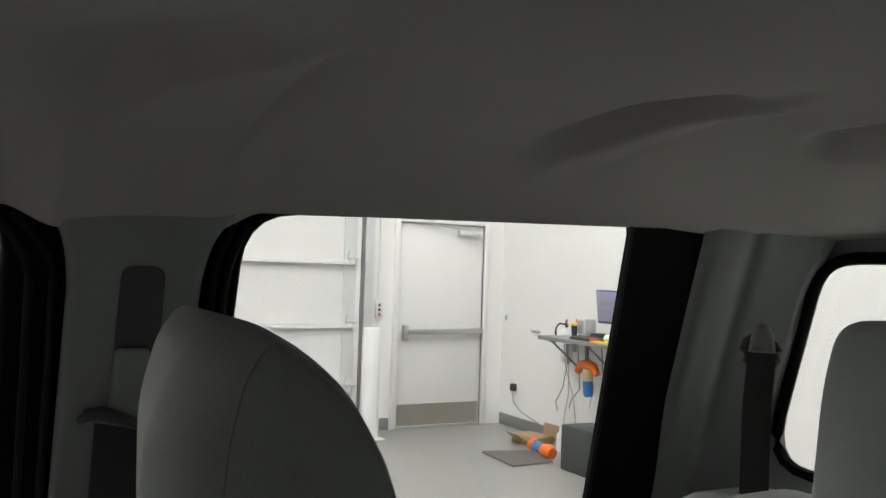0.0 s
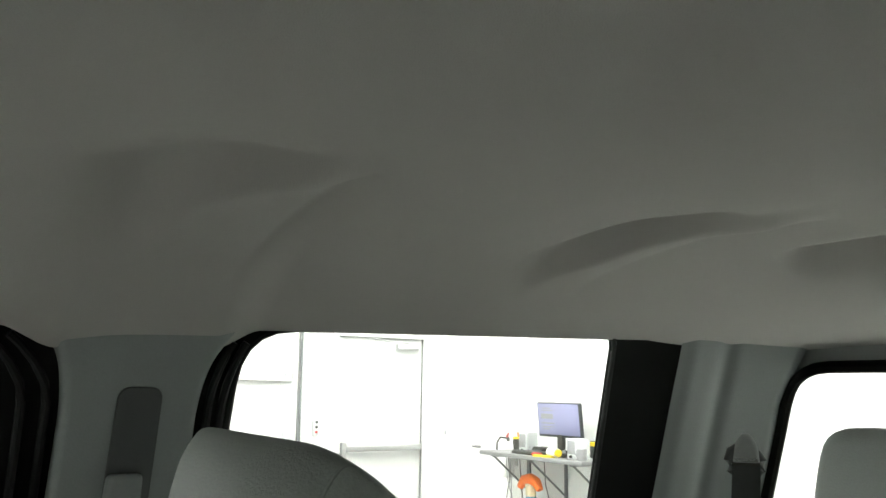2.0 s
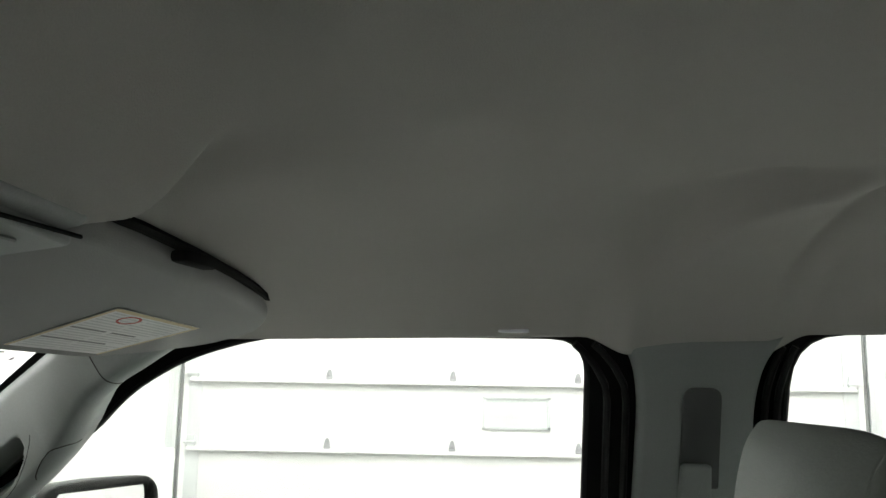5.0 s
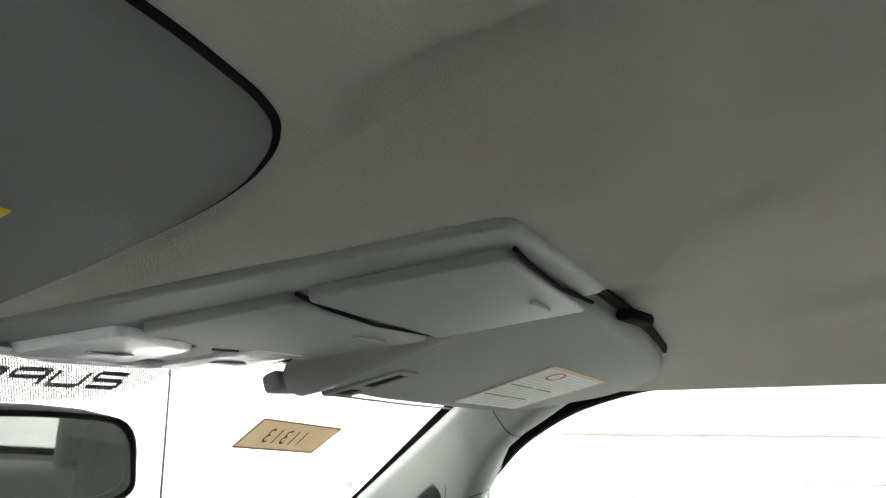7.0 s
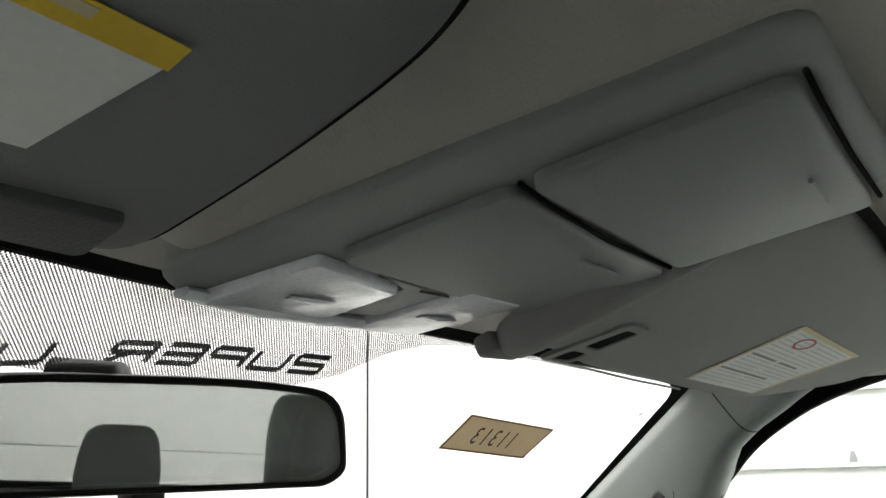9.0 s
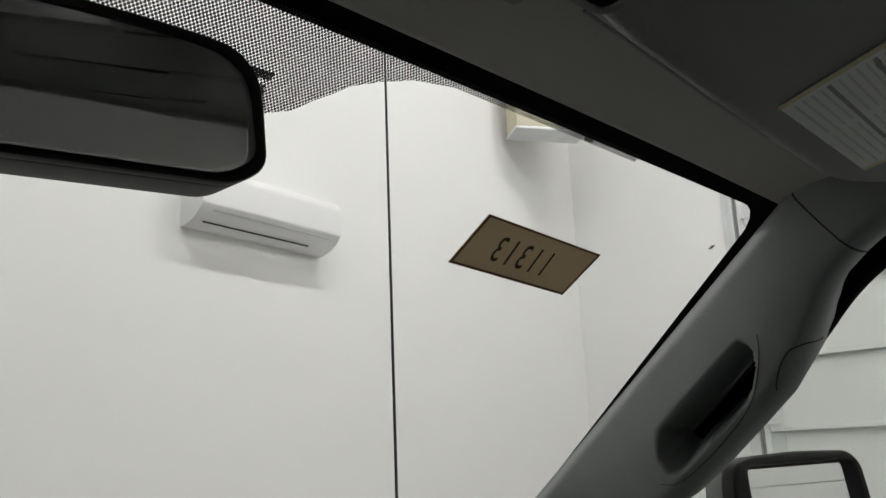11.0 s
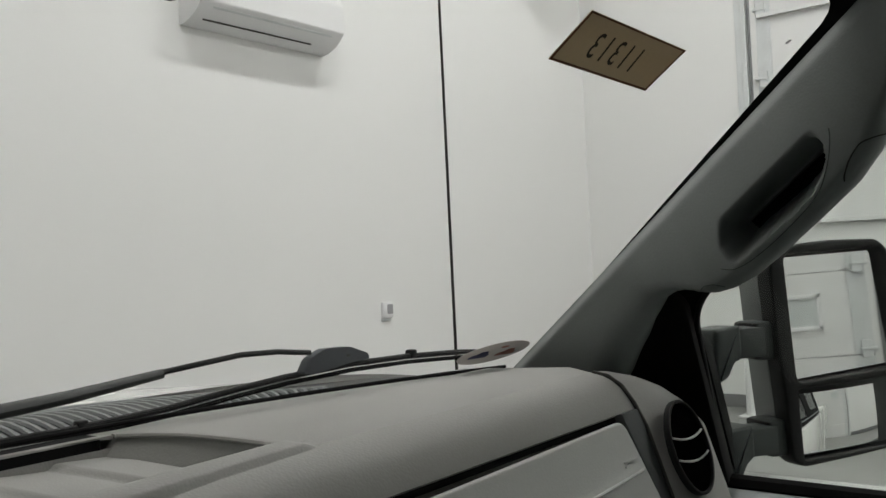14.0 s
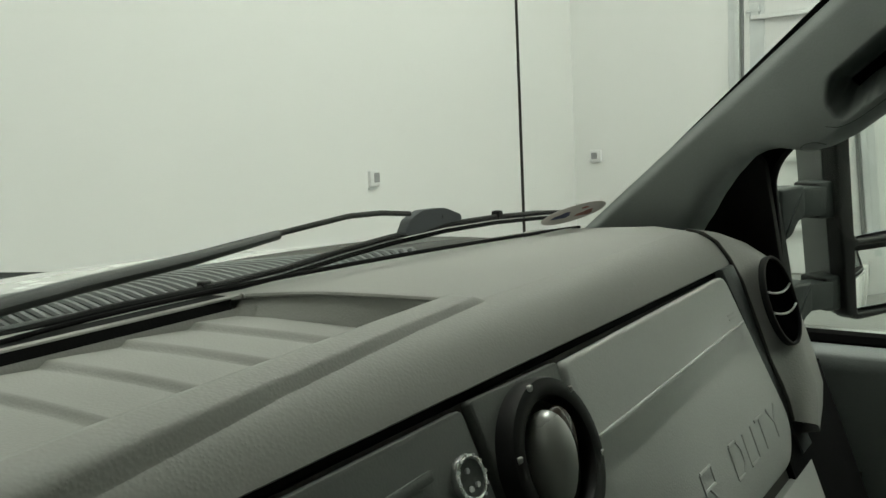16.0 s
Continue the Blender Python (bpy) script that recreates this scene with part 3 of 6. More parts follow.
tp = thing("paper_roll", "white paper roll with a yellow core on the shelf", "roll", (5.52, -4.56, SZ))
part("roll", tube([(5.60, -4.57, SZ + 0.042), (5.47, -4.545, SZ + 0.04)], 0.036, 16), M["paper"], tp)
part("core", tube([(5.47, -4.545, SZ + 0.04), (5.45, -4.541, SZ + 0.04)], 0.030, 14), M["yellow"], tp, "yellow core")
rb = thing("screwdriver", "red handled screwdriver lying on the shelf", "screwdriver", (5.70, -4.52, SZ))
part("handle", tube([(5.76, -4.515, SZ + 0.016), (5.66, -4.525, SZ + 0.016)], 0.015, 10), M["red"], rb)
part("blade", tube([(5.66, -4.525, SZ + 0.016), (5.63, -4.528, SZ + 0.012)], 0.004, 6), M["steel"], rb)
bx = thing("parts_tray", "dark tray of small black parts", "tray", (5.44, -4.62, SZ))
part("tray", box((5.44, -4.66, SZ + 0.017), (0.18, 0.12, 0.033), 0.005), M["ink"], bx)
for i in range(6):
    part("small_part", box((5.37 + 0.027 * i, -4.68 + 0.015 * (i % 3), SZ + 0.045), (0.025, 0.04, 0.03), 0.006), M["acgrey" if i % 2 else "ink"], bx)
ph = thing("label_printer", "small black desktop label printer on the shelf", "printer", (5.89, -4.70, SZ))
part("body", box((5.885, -4.72, SZ + 0.03), (0.14, 0.12, 0.06), 0.012, 3), M["ink"], ph)
part("tray", box((5.885, -4.66, SZ + 0.03), (0.11, 0.02, 0.02), 0.004), M["charcoal"], ph)
mg = thing("coffee_mug", "grey ceramic mug on the shelf", "mug", (5.19, -4.56, SZ))
part("cup", tube([(5.19, -4.56, SZ), (5.19, -4.56, SZ + 0.087), (5.19, -4.56, SZ + 0.092)], [0.038, 0.042, 0.036], 18), M["acgrey"], mg)
part("handle", tube([(5.232, -4.56, SZ + 0.072), (5.255, -4.56, SZ + 0.067), (5.26, -4.56, SZ + 0.047), (5.25, -4.56, SZ + 0.027), (5.23, -4.56, SZ + 0.022)], 0.006, 8), M["acgrey"], mg)
bk = thing("binder", "yellow and black binder standing on the shelf", "binder", (5.25, -4.82, SZ))
part("cover", box((5.25, -4.82, SZ + 0.07), (0.22, 0.05, 0.14), 0.006), M["charcoal"], bk)
part("spine_label", box((5.25, -4.793, SZ + 0.115), (0.2, 0.004, 0.035), 0.001), M["yellow"], bk, "yellow label")
ex = thing("fire_extinguisher", "small white fire extinguisher with a red lever on the wall", "extinguisher", (6.56, -4.88, 0.75))
part("cylinder", tube([(6.56, WR + 0.10, z) for z in (0.80, 0.805, 0.83, 1.08, 1.115, 1.135)], [0.03, 0.055, 0.062, 0.062, 0.05, 0.02], 20), M["acwhite"], ex)
part("valve", tube([(6.56, WR + 0.10, 1.13), (6.56, WR + 0.10, 1.17)], 0.016, 10), M["charcoal"], ex)
part("lever", tube([(6.57, WR + 0.10, 1.165), (6.53, WR + 0.13, 1.185), (6.46, WR + 0.17, 1.215)], [0.012, 0.012, 0.008], 8, 0.6), M["red"], ex, "red squeeze lever")
part("handle", tube([(6.57, WR + 0.10, 1.155), (6.53, WR + 0.13, 1.155), (6.47, WR + 0.16, 1.14)], [0.012, 0.012, 0.008], 8, 0.6), M["ink"], ex)
part("hose", tube([(6.58, WR + 0.1, 1.16), (6.64, WR + 0.13, 1.165), (6.665, WR + 0.15, 1.12), (6.67, WR + 0.15, 1.04)], 0.009, 8), M["ink"], ex, "short black hose")
part("wall_bracket", box((6.56, WR + 0.02, 1.0), (0.06, 0.04, 0.2), 0.004), M["galv"], ex)

gl = thing("hanging_glove", "orange and blue work glove hanging under the shelf", "glove", (6.06, -4.72, 0.8))
own = tube([(6.2, -4.72, 0.76), (6.14, -4.72, 0.825), (6.05, -4.72, 0.84), (5.97, -4.72, 0.82), (5.92, -4.72, 0.76)], [0.03, 0.045, 0.05, 0.045, 0.03], 10)
part("orange_cuff", own, M["orange"], gl, "bright orange rubber")
part("tan_band", tube([(6.05, -4.72, 0.8), (6.045, -4.72, 0.69)], [0.05, 0.045], 10), M["tan"], gl)
part("blue_end", tube([(6.045, -4.72, 0.69), (6.035, -4.72, 0.58), (6.03, -4.72, 0.55)], [0.046, 0.044, 0.03], 10), M["blue"], gl, "blue rubber")
part("hook", tube([(6.05, -4.72, 0.83), (6.05, -4.72, 0.98)], 0.005, 6), M["ink"], gl)
random.seed(7)
for i, (x0, x1, z1) in enumerate(((6.46, 6.42, 0.13), (6.42, 6.75, 0.3), (6.4, 6.6, 0.2), (6.25, 6.5, 0.35), (6.12, 6.2, 0.4), (5.9, 6.0, 0.3))):
    cb = thing("cable", "thin grey cable hanging from the shelf", "cable", (x0, -4.8, 0.97), "hanging cables")
    pts = [(x0, WR + 0.2, SZ - 0.03), (x0 + 0.03, WR + 0.16, 0.8), ((x0 + x1) / 2 + random.uniform(-.05, .05), WR + 0.1, (0.97 + z1) / 2 - 0.08), (x1, WR + 0.07, z1 + 0.1), (x1 + random.uniform(-.1, .1), WR + 0.1, z1)]
    fine = []
    for j in range(len(pts) - 1):
        for q in range(4):
            t = q / 4
            fine.append(tuple(Vector(pts[j]).lerp(Vector(pts[j + 1]), t)))
    part("wire", tube(fine, 0.004, 6), M["ink" if i % 2 else "acgrey"], cb)
ot = thing("power_outlet", "black power adapter in a white wall outlet", "outlet", (7.57, WR, 0.437))
part("plate", box((7.57, WR + 0.005, 0.437), (0.075, 0.01, 0.115), 0.003), M["acwhite"], ot)
part("adapter", box((7.57, WR + 0.035, 0.43), (0.055, 0.06, 0.075), 0.008), M["ink"], ot, "black plug adapter")
part("lead", tube([(7.57, WR + 0.05, 0.39), (7.52, WR + 0.06, 0.28), (7.4, WR + 0.05, 0.2), (7.1, WR + 0.05, 0.14), (6.8, WR + 0.08, 0.1)], 0.006, 6), M["acgrey"], ot)
sw = thing("wall_switch", "small grey wall switch by the corner", "switch", (7.8, WR, 1.15))
part("plate", box((7.8, WR + 0.005, 1.15), (0.05, 0.01, 0.08), 0.002), M["galv"], sw)
part("rocker", box((7.8, WR + 0.012, 1.15), (0.022, 0.01, 0.04), 0.002), M["acgrey"], sw)
sb = thing("wall_bracket", "small grey metal bracket screwed to the wall", "bracket", (7.2, WR, 1.04))
part("plate", box((7.2, WR + 0.004, 1.045), (0.11, 0.008, 0.028), 0.002), M["steel"], sb)
part("peg", tube([(7.23, WR + 0.006, 1.045), (7.23, WR + 0.05, 1.04), (7.23, WR + 0.055, 1.06)], 0.006, 8), M["acgrey"], sb, "bent grey peg")
part("peg", tube([(7.15, WR + 0.006, 1.045), (7.15, WR + 0.04, 1.04)], 0.006, 8), M["acgrey"], sb, "grey peg")
tw = thing("computer_tower", "black computer tower standing on the floor", "computer", (5.6, -4.45, 0))
part("case", box((5.55, -4.42, 0.19), (0.48, 0.3, 0.375), 0.006), M["charcoal"], tw)
part("side_panel", box((5.8, -4.42, 0.19), (0.012, 0.29, 0.36), 0.004), M["ink"], tw)
for x in (5.38, 5.72):
    part("foot", box((x, -4.42, 0.004), (0.05, 0.26, 0.008), 0.002), M["ink"], tw)
ctn = thing("cardboard_box", "open flattened brown cardboard box on the floor", "box", (6.95, -4.66, 0))
part("tray", box((6.83, -4.68, 0.04), (0.33, 0.24, 0.078), 0.004, 2, Matrix.Rotation(0.2, 4, "Z")), M["carton"], ctn)
part("flap", panel([(0, 0), (0.26, 0), (0.23, 0.17), (0.03, 0.17)], [], lambda u, v, d: (6.70 + u, -4.55 + v * 0.7, 0.03 + v * 0.45 + d), 0.006), M["carton"], ctn)
part("back_flap", panel([(0, 0), (0.3, 0), (0.27, 0.13), (0.03, 0.13)], [], lambda u, v, d: (6.56 + u, -4.82 + d, 0.06 + v), 0.006), M["carton"], ctn)
mt = thing("floor_mat", "dark grey fibre floor mat lying flat", "mat", (6.3, -4.1, 0))
part("mat", panel(fillet([(6.0, -3.93), (6.62, -3.98), (6.5, -4.42), (6.02, -4.36)], 0.03), [], lambda u, v, d: (u, v, 0.002 + d), 0.012, 0.004), M["mat_grey"], mt)
og = thing("water_toy_hose", "orange and blue plastic hose end lying on the floor", "hose", (6.3, -4.42, 0))
part("orange_piece", tube([(6.5, -4.44, 0.06), (6.44, -4.43, 0.075), (6.4, -4.43, 0.07)], [0.04, 0.06, 0.055], 12), M["orange"], og)
part("blue_piece", tube([(6.39, -4.43, 0.07), (6.27, -4.41, 0.065)], [0.05, 0.05], 12), M["blue"], og)
part("orange_end", tube([(6.26, -4.41, 0.065), (6.17, -4.4, 0.07), (6.1, -4.4, 0.06)], [0.05, 0.065, 0.05], 12), M["orange"], og)
jg = thing("white_bottle", "small white plastic bottle on the floor", "bottle", (6.42, -4.72, 0))
part("body", tube([(6.42, -4.72, 0), (6.42, -4.72, 0.15), (6.42, -4.72, 0.18)], [0.045, 0.045, 0.02], 14), M["acwhite"], jg)
part("cap", tube([(6.42, -4.72, 0.18), (6.42, -4.72, 0.21)], 0.02, 10), M["acwhite"], jg)


# ---- the truck cab ----
def sx(z):
    return 0.76 + (1.708 - z) * 0.36


def side(sign):
    """Maps (y, z, depth into the cab) onto the sloping side of the cab."""
    def f(y, z, d):
        x = sx(z) - d
        return (x if sign > 0 else 2 * XC - x, y, z)
    return f


def ws_y_top(x):
    return 0.7165 - 0.13 * math.sqrt((x - XC) ** 2 + 0.0065)


def ws_y_base(x):
    return 1.215 - 0.25 * (x - XC) ** 2


def ws(x, y, off=0.0):
    """A point of the windshield, off metres in front of it."""
    a = math.sqrt((x - XC) ** 2 + 0.02) + XC
    return Vector((x + 0.097 * off, y + 0.606 * off, 1.607 - 0.123 * (a - 0.5016) - 0.768 * (y - 0.741) + 0.789 * off))


def lerp(a, b, t):
    return a + (b - a) * t


def along(table, u):
    """A smooth line through (u, value) pairs."""
    for (a, p), (b, q) in zip(table, table[1:]):
        if u <= b:
            return lerp(p, q, smooth01((u - a) / (b - a)) * 0.35 + 0.65 * max(0, (u - a) / (b - a)))
    return table[-1][1]


VISOR_R = [(0.178, 0.50), (0.195, 0.572), (0.58, 0.556), (0.66, 0.517), (0.718, 0.46), (0.732, 0.39), (0.66, 0.352), (0.50, 0.346), (0.24, 0.354), (0.182, 0.41)]
VISOR_L = [(-0.64, 0.401), (-0.30, 0.392), (-0.13, 0.3905), (-0.081, 0.3945), (-0.060, 0.400), (-0.046, 0.4105), (-0.034, 0.427), (-0.0265, 0.447), (-0.0235, 0.470), (-0.0215, 0.51), (-0.023, 0.55), (-0.025, 0.60), (-0.10, 0.611), (-0.40, 0.606), (-0.62, 0.56)]


def inside(poly, x, y):
    """How far (x, y) lies inside a convex outline; negative outside."""
    least = 9.0
    for (x0, y0), (x1, y1) in zip(poly, poly[1:] + poly[:1]):
        dx, dy = x1 - x0, y1 - y0
        least = min(least, ((y - y0) * dx - (x - x0) * dy) / math.hypot(dx, dy))
    return least


def edge_dip(y):
    """The edge comes down over the middle pillar."""
    return 0.021 * smooth01((0.130 - abs(y + 0.094)) / 0.055)


def edge_z(y):
    """Height of the headliner's side edge."""
    return 1.6735 - 0.0215 * max(y, -0.80) + 0.045 * min(y + 0.80, 0) - edge_dip(y)


def headliner_z(x, y):
    s = min(abs(x - XC), 0.7069)
    e = edge_z(y) + edge_dip(y) * (1 - smooth01((s - 0.50) / 0.15))
    top = ws_y_top(x)
    e = lerp(e, ws(x, top, 0.0).z + 0.003, smooth01((y - 0.30) / (top - 0.31)))
    q = max(0.0, (s - 0.44) / 0.267)
    crown = 0.112 * (1 - q ** 1.6) ** 0.85
    f = smooth01((y + 0.02) / (ws_y_top(x) + 0.02)) ** 1.0
    r = smooth01((-0.62 - y) / 0.46)
    rail = 0.009 * smooth01((s - 0.495) / 0.05) * smooth01((y + 0.10) / 0.15) * (1 - smooth01((y - 0.22) / 0.12))
    z = e + max(crown - rail, crown * 0.05) * (1 - 0.96 * f) * (1 - 0.92 * r)
    # swelling round the overhead console: flat below, its passenger side turning up sharply
    qx = x - 0.085
    dx = max(abs(qx) - 0.080, 0) / (0.034 if qx < 0 else 0.045)
    dy = max(0.332 - y, 0) / 0.062
    ring = (dx ** 2.4 + dy ** 2.4) ** (1 / 2.4)
    if ring < 1 and y < 0.7:
        z = lerp(z, min(z, 1.6885 - 0.117 * (y - 0.333)), smooth01(min((1 - ring) * 1.2, 1)) * (1 - smooth01((y - 0.585) / 0.055)))
    # pressed scallops: outboard of a crisp crease the fabric lies level, inboard it swells towards the door and then drops into a soft pocket
    for x0, y0, x1, y1, bow, amp, fall, low in ((0.690, -0.155, 0.478, -0.208, 0.008, 0.018, 0.085, 0.8), (0.665, -0.612, 0.425, -0.675, 0.028, 0.0115, 0.060, 1.9)):
        tx, ty = x1 - x0, y1 - y0
        ln = math.hypot(tx, ty)
        tx, ty = tx / ln, ty / ln
        a = ((x - x0) * tx + (y - y0) * ty) / ln
        c = (x - x0) * ty - (y - y0) * tx + bow * math.sin(max(0, min(1, a)) * math.pi)
        if -0.05 < c < 0.26 and -0.3 < a < 1.4:
            if y0 > -0.4:
                wide = max(0.022, min(0.105, 0.110 - 0.115 * (a - 0.5)))
                ends, deep = smooth01((a + 0.05) / 0.45), low * smooth01((1.25 - a) / 0.45)
            else:
                wide = 0.068 * (0.35 + 0.65 * smooth01((1.05 - a) / 0.7))
                ends, deep = smooth01((a + 0.3) / 0.5), low * smooth01((0.95 - a) / 0.35)
            ends *= smooth01((1.22 - a) / 0.35)
            crease = -0.45 * smooth01((1.12 - a) / 0.2)
            t = (c - wide) / fall
            if c < 0:
                k = crease * max(0, 1 + c / 0.05) ** 2
            elif t < 0:
                k = lerp(1, crease, (1 - c / wide) ** 1.7)
            elif t < 0.5:
                k = lerp(1, -deep, smooth01(t / 0.5))
            else:
                k = -deep * (1 - smooth01((t - 0.5) / 0.9))
            z -= amp * ends * k
    # shallow hollows over the doors and beside the console
    for cx, cy, tx, ty, la, lc, amp in ((0.665, 0.10, 0.0, 1.0, 0.17, 0.062, 0.003), (0.655, -0.32, 0.0, 1.0, 0.2, 0.05, 0.006)):
        a, c = (x - cx) * tx + (y - cy) * ty, (x - cx) * -ty + (y - cy) * tx
        k = (a / la) ** 2 + (c / lc) ** 2
        if k < 6:
            z += amp * math.exp(-k * k * 0.6)
    if x > 0.1 and -0.86 < y < -0.68:
        z += 0.028 * smooth01((x - 0.1) / 0.15) * smooth01((0.53 - x) / 0.05) * math.exp(-((y + 0.790) / 0.026) ** 2)
    if y < 0.5:
        z += 0.015 * math.exp(-((ring - 1.35) / 0.6) ** 2) * lerp(0.6, 1, smooth01((0.12 - x) / 0.08)) * smooth01((0.42 - y) / 0.08)
    # recesses that take the folded visors; the fabric comes down to the visors' edge
    for poly, plane in ((VISOR_R, 1.6526 - 0.029 * (x - 0.5013) - 0.323 * (y - 0.4764)), (VISOR_L, 1.690 - 0.3 * (y - 0.45))):
        n = inside(poly, x, y) + (0.007 if poly is VISOR_R and x > 0.2 else 0.0)
        if poly is VISOR_L:
            if n > -0.035:
                z = lerp(z, plane + 0.0055 + 0.022 * smooth01((n - 0.004) / 0.03), smooth01((n + 0.035) / 0.034) * (1 - smooth01((y - 0.56) / 0.05)) * smooth01((0.004 - x) / 0.022))
        elif n > 0:
            z = lerp(z, max(z, plane + 0.038), smooth01(n / 0.006))
        elif n > -0.04:
            z = lerp(z, min(z, plane + (0.022 if x > 0.2 else 0.008)), smooth01((n + 0.04) / 0.034) * (1 - smooth01((y - 0.45) / 0.06)))
    return z


def hl_x(u):
    t = u * 2 - 1
    return XC + 0.707 * math.copysign(1 - (1 - abs(t)) ** 1.35, t)


us, vs = sorted(steps(0, 1, 300) + steps(0.4401, 0.5951, 90)), steps(0, 1, 440)
hl = solo("ceiling_headliner", sheet(lambda u, v: (lambda x: (lambda y: (x, y, headliner_z(x, y)))(lerp(-1.06, ws_y_top(x) - 0.015, v)))(hl_x(u)), us, vs), M["headliner"],
          "grey-beige fabric headliner with pressed scallops", "headliner", kind="structure", smooth=80)
thick(hl, 0.012, 1.0)
roof = solo("truck_roof", sheet(lambda u, v: (lambda x, y: (x, y, 1.83 - 0.05 * abs(u * 2 - 1) ** 3 - 0.05 * smooth01((y - 0.3) / 0.5) - 0.03 * smooth01((-0.8 - y) / 0.4)))(XC + 0.80 * (u * 2 - 1), lerp(-1.15, ws_y_top(XC + 0.80 * (u * 2 - 1)) + 0.03 - 0.06 * abs(u * 2 - 1) ** 3, v)), steps(0, 1, 20), steps(0, 1, 20)),
            M["bodypaint"], "white painted steel truck roof", "roof", kind="structure", smooth=80)
thick(roof, 0.01, 1.0)

for sign, nm in ((1, "right"), (-1, "left")):
    f = side(sign)
    front_hole = fillet([(0.027, 1.16), (0.027, 1.674), (0.40, 1.674), (0.505, 1.645), (0.58, 1.602), (0.632, 1.548), (0.725, 1.50), (0.848, 1.385), (0.845, 1.16)], [0, 0.045, 0.05, 0.05, 0.05, 0.05, 0.05, 0.03, 0])
    rear_hole = fillet([(-0.205, 1.2), (-0.204, 1.681), (-0.70, 1.696), (-0.742, 1.697), (-0.80, 1.2)], [0.03, 0.06, 0, 0.03, 0.03])
    fr = solo("door_frame_trim", panel([(-1.05, 1.10), (0.98, 1.10), (0.98, 1.34), (0.70, 1.58), (0.55, 1.686), (0.0, 1.70), (-1.05, 1.714)], [front_hole, rear_hole], lambda y, z, d, f=f: f(y, z, -d), 0.014, 0.0),
              M["black"], "black rubber-sealed door window frames", "door frame", kind="structure")
    for loop, k in ((front_hole, "a"), (rear_hole, "b")):
        ring = [f(p[0], p[1], -0.003) for p in loop]
        solo("window_seal", tube(ring + ring[:1], 0.004, 8, caps=False), M["blackgloss"], "glossy black rubber window seal", "seal", kind="structure")
    for y0, y1 in ((0.004, 0.012), (-0.018, -0.012), (-0.178, -0.186), (-0.192, -0.198)):
        pts = [f(y0, z, 0.006) for z in steps(1.16, 1.60, 6)] + [f(lerp(y0, y0 + (0.04 if y0 > -0.1 else -0.016), q * q), lerp(1.60, 1.665, q), 0.006) for q in (0.3, 0.6, 0.85, 1.0)]
        solo("door_gasket", tube(pts, 0.0045, 8), M["blackgloss"], "black rubber door weather gasket", "gasket", kind="structure")
    for loop, k in ((front_hole, "a"), (rear_hole, "b")):
        w = solo("window_%s" % ("1" if k == "a" else "2"), panel([(p[0], p[1]) for p in loop], [], lambda y, z, d, f=f: f(y, z, -0.008 - d), 0.003), M["pane"], "clear side window glass in a black frame", "window", kind="structure")
        w.visible_shadow = False
    # lower door panels
    d = solo("door_panel", panel([(-1.05, 0.7), (0.95, 0.7), (0.95, 1.158), (-1.05, 1.166)], [], lambda y, z, dd, f=f: f(y, 1.15, -0.012 + dd)[:2] + (z,), 0.06, 0.028, 5), M["trim"], "grey moulded door panel below the window", "door panel", kind="structure")
    for z in (0.966, 0.986, 1.006):
        part("louvre", box((f(0.77, 1.15, 0.0)[0] - sign * 0.0495, 0.775, z), (0.008, 0.05, 0.007), 0.002), M["ink"], d, "dark speaker louvre")
    sill = [f(y, 1.162, 0.0) for y in steps(-1.0, 0.9, 6)]
    solo("belt_seal", tube(sill, 0.012, 8), M["black"], "black rubber seal along the door sill", "seal", kind="structure")
    solo("door_skin", box((f(0, 1.1, 0)[0] + sign * 0.05, -0.05, 0.85), (0.03, 2.1, 0.62), 0.01), M["bodypaint"], "white painted outer door skin", "door", kind="structure")
    # middle pillar trim
    bp = thing("trim_pillar_middle", "grey moulded middle pillar trim with belt slot", "pillar trim", f(-0.097, 1.0, 0), kind="structure")
    part("cover", panel(fillet([(-0.175, 0.95), (-0.022, 0.95), (-0.031, 1.60), (-0.025, 1.642), (-0.008, 1.674), (-0.192, 1.676), (-0.170, 1.642), (-0.163, 1.60)], [0, 0, 0.03, 0.03, 0, 0, 0.03, 0.03]), [], lambda y, z, dd, f=f: f(y, z, dd), 0.022, 0.009, 3), M["trim"], bp)
    part("belt_slot", panel(fillet([(-0.126, 1.50), (-0.079, 1.50), (-0.08, 1.617), (-0.124, 1.617)], [0.004, 0.004, 0.014, 0.014]), [], lambda y, z, dd, f=f: f(y, z, 0.019 + dd), 0.0065, 0.003), M["guide"], bp, "dark belt height slot")
    part("belt_slider", panel(fillet([(-0.118, 1.44), (-0.078, 1.44), (-0.08, 1.53), (-0.114, 1.53)], 0.006), [], lambda y, z, dd, f=f: f(y, z, 0.022 + dd), 0.016, 0.005, 3), M["trim"], bp, "grey belt height slider")
    part("belt_guide", tube([f(-0.052, 1.452, 0.030), f(-0.058, 1.460, 0.040), f(-0.072, 1.461, 0.042), f(-0.10, 1.450, 0.040), f(-0.122, 1.440, 0.034)], [0.005, 0.0075, 0.008, 0.007, 0.005], 10), M["guide"], bp, "dark plastic belt guide")
    part("belt", panel([(-0.115, 1.0), (-0.065, 1.0), (-0.065, 1.45), (-0.115, 1.44)], [], lambda y, z, dd, f=f: f(y, z, 0.036 + dd), 0.003), M["belt"], bp, "black webbing belt")
    # rear pillar trim
    cp = thing("trim_pillar_rear", "grey moulded rear pillar trim beside the back window", "pillar trim", f(-0.96, 1.0, 0), kind="structure")
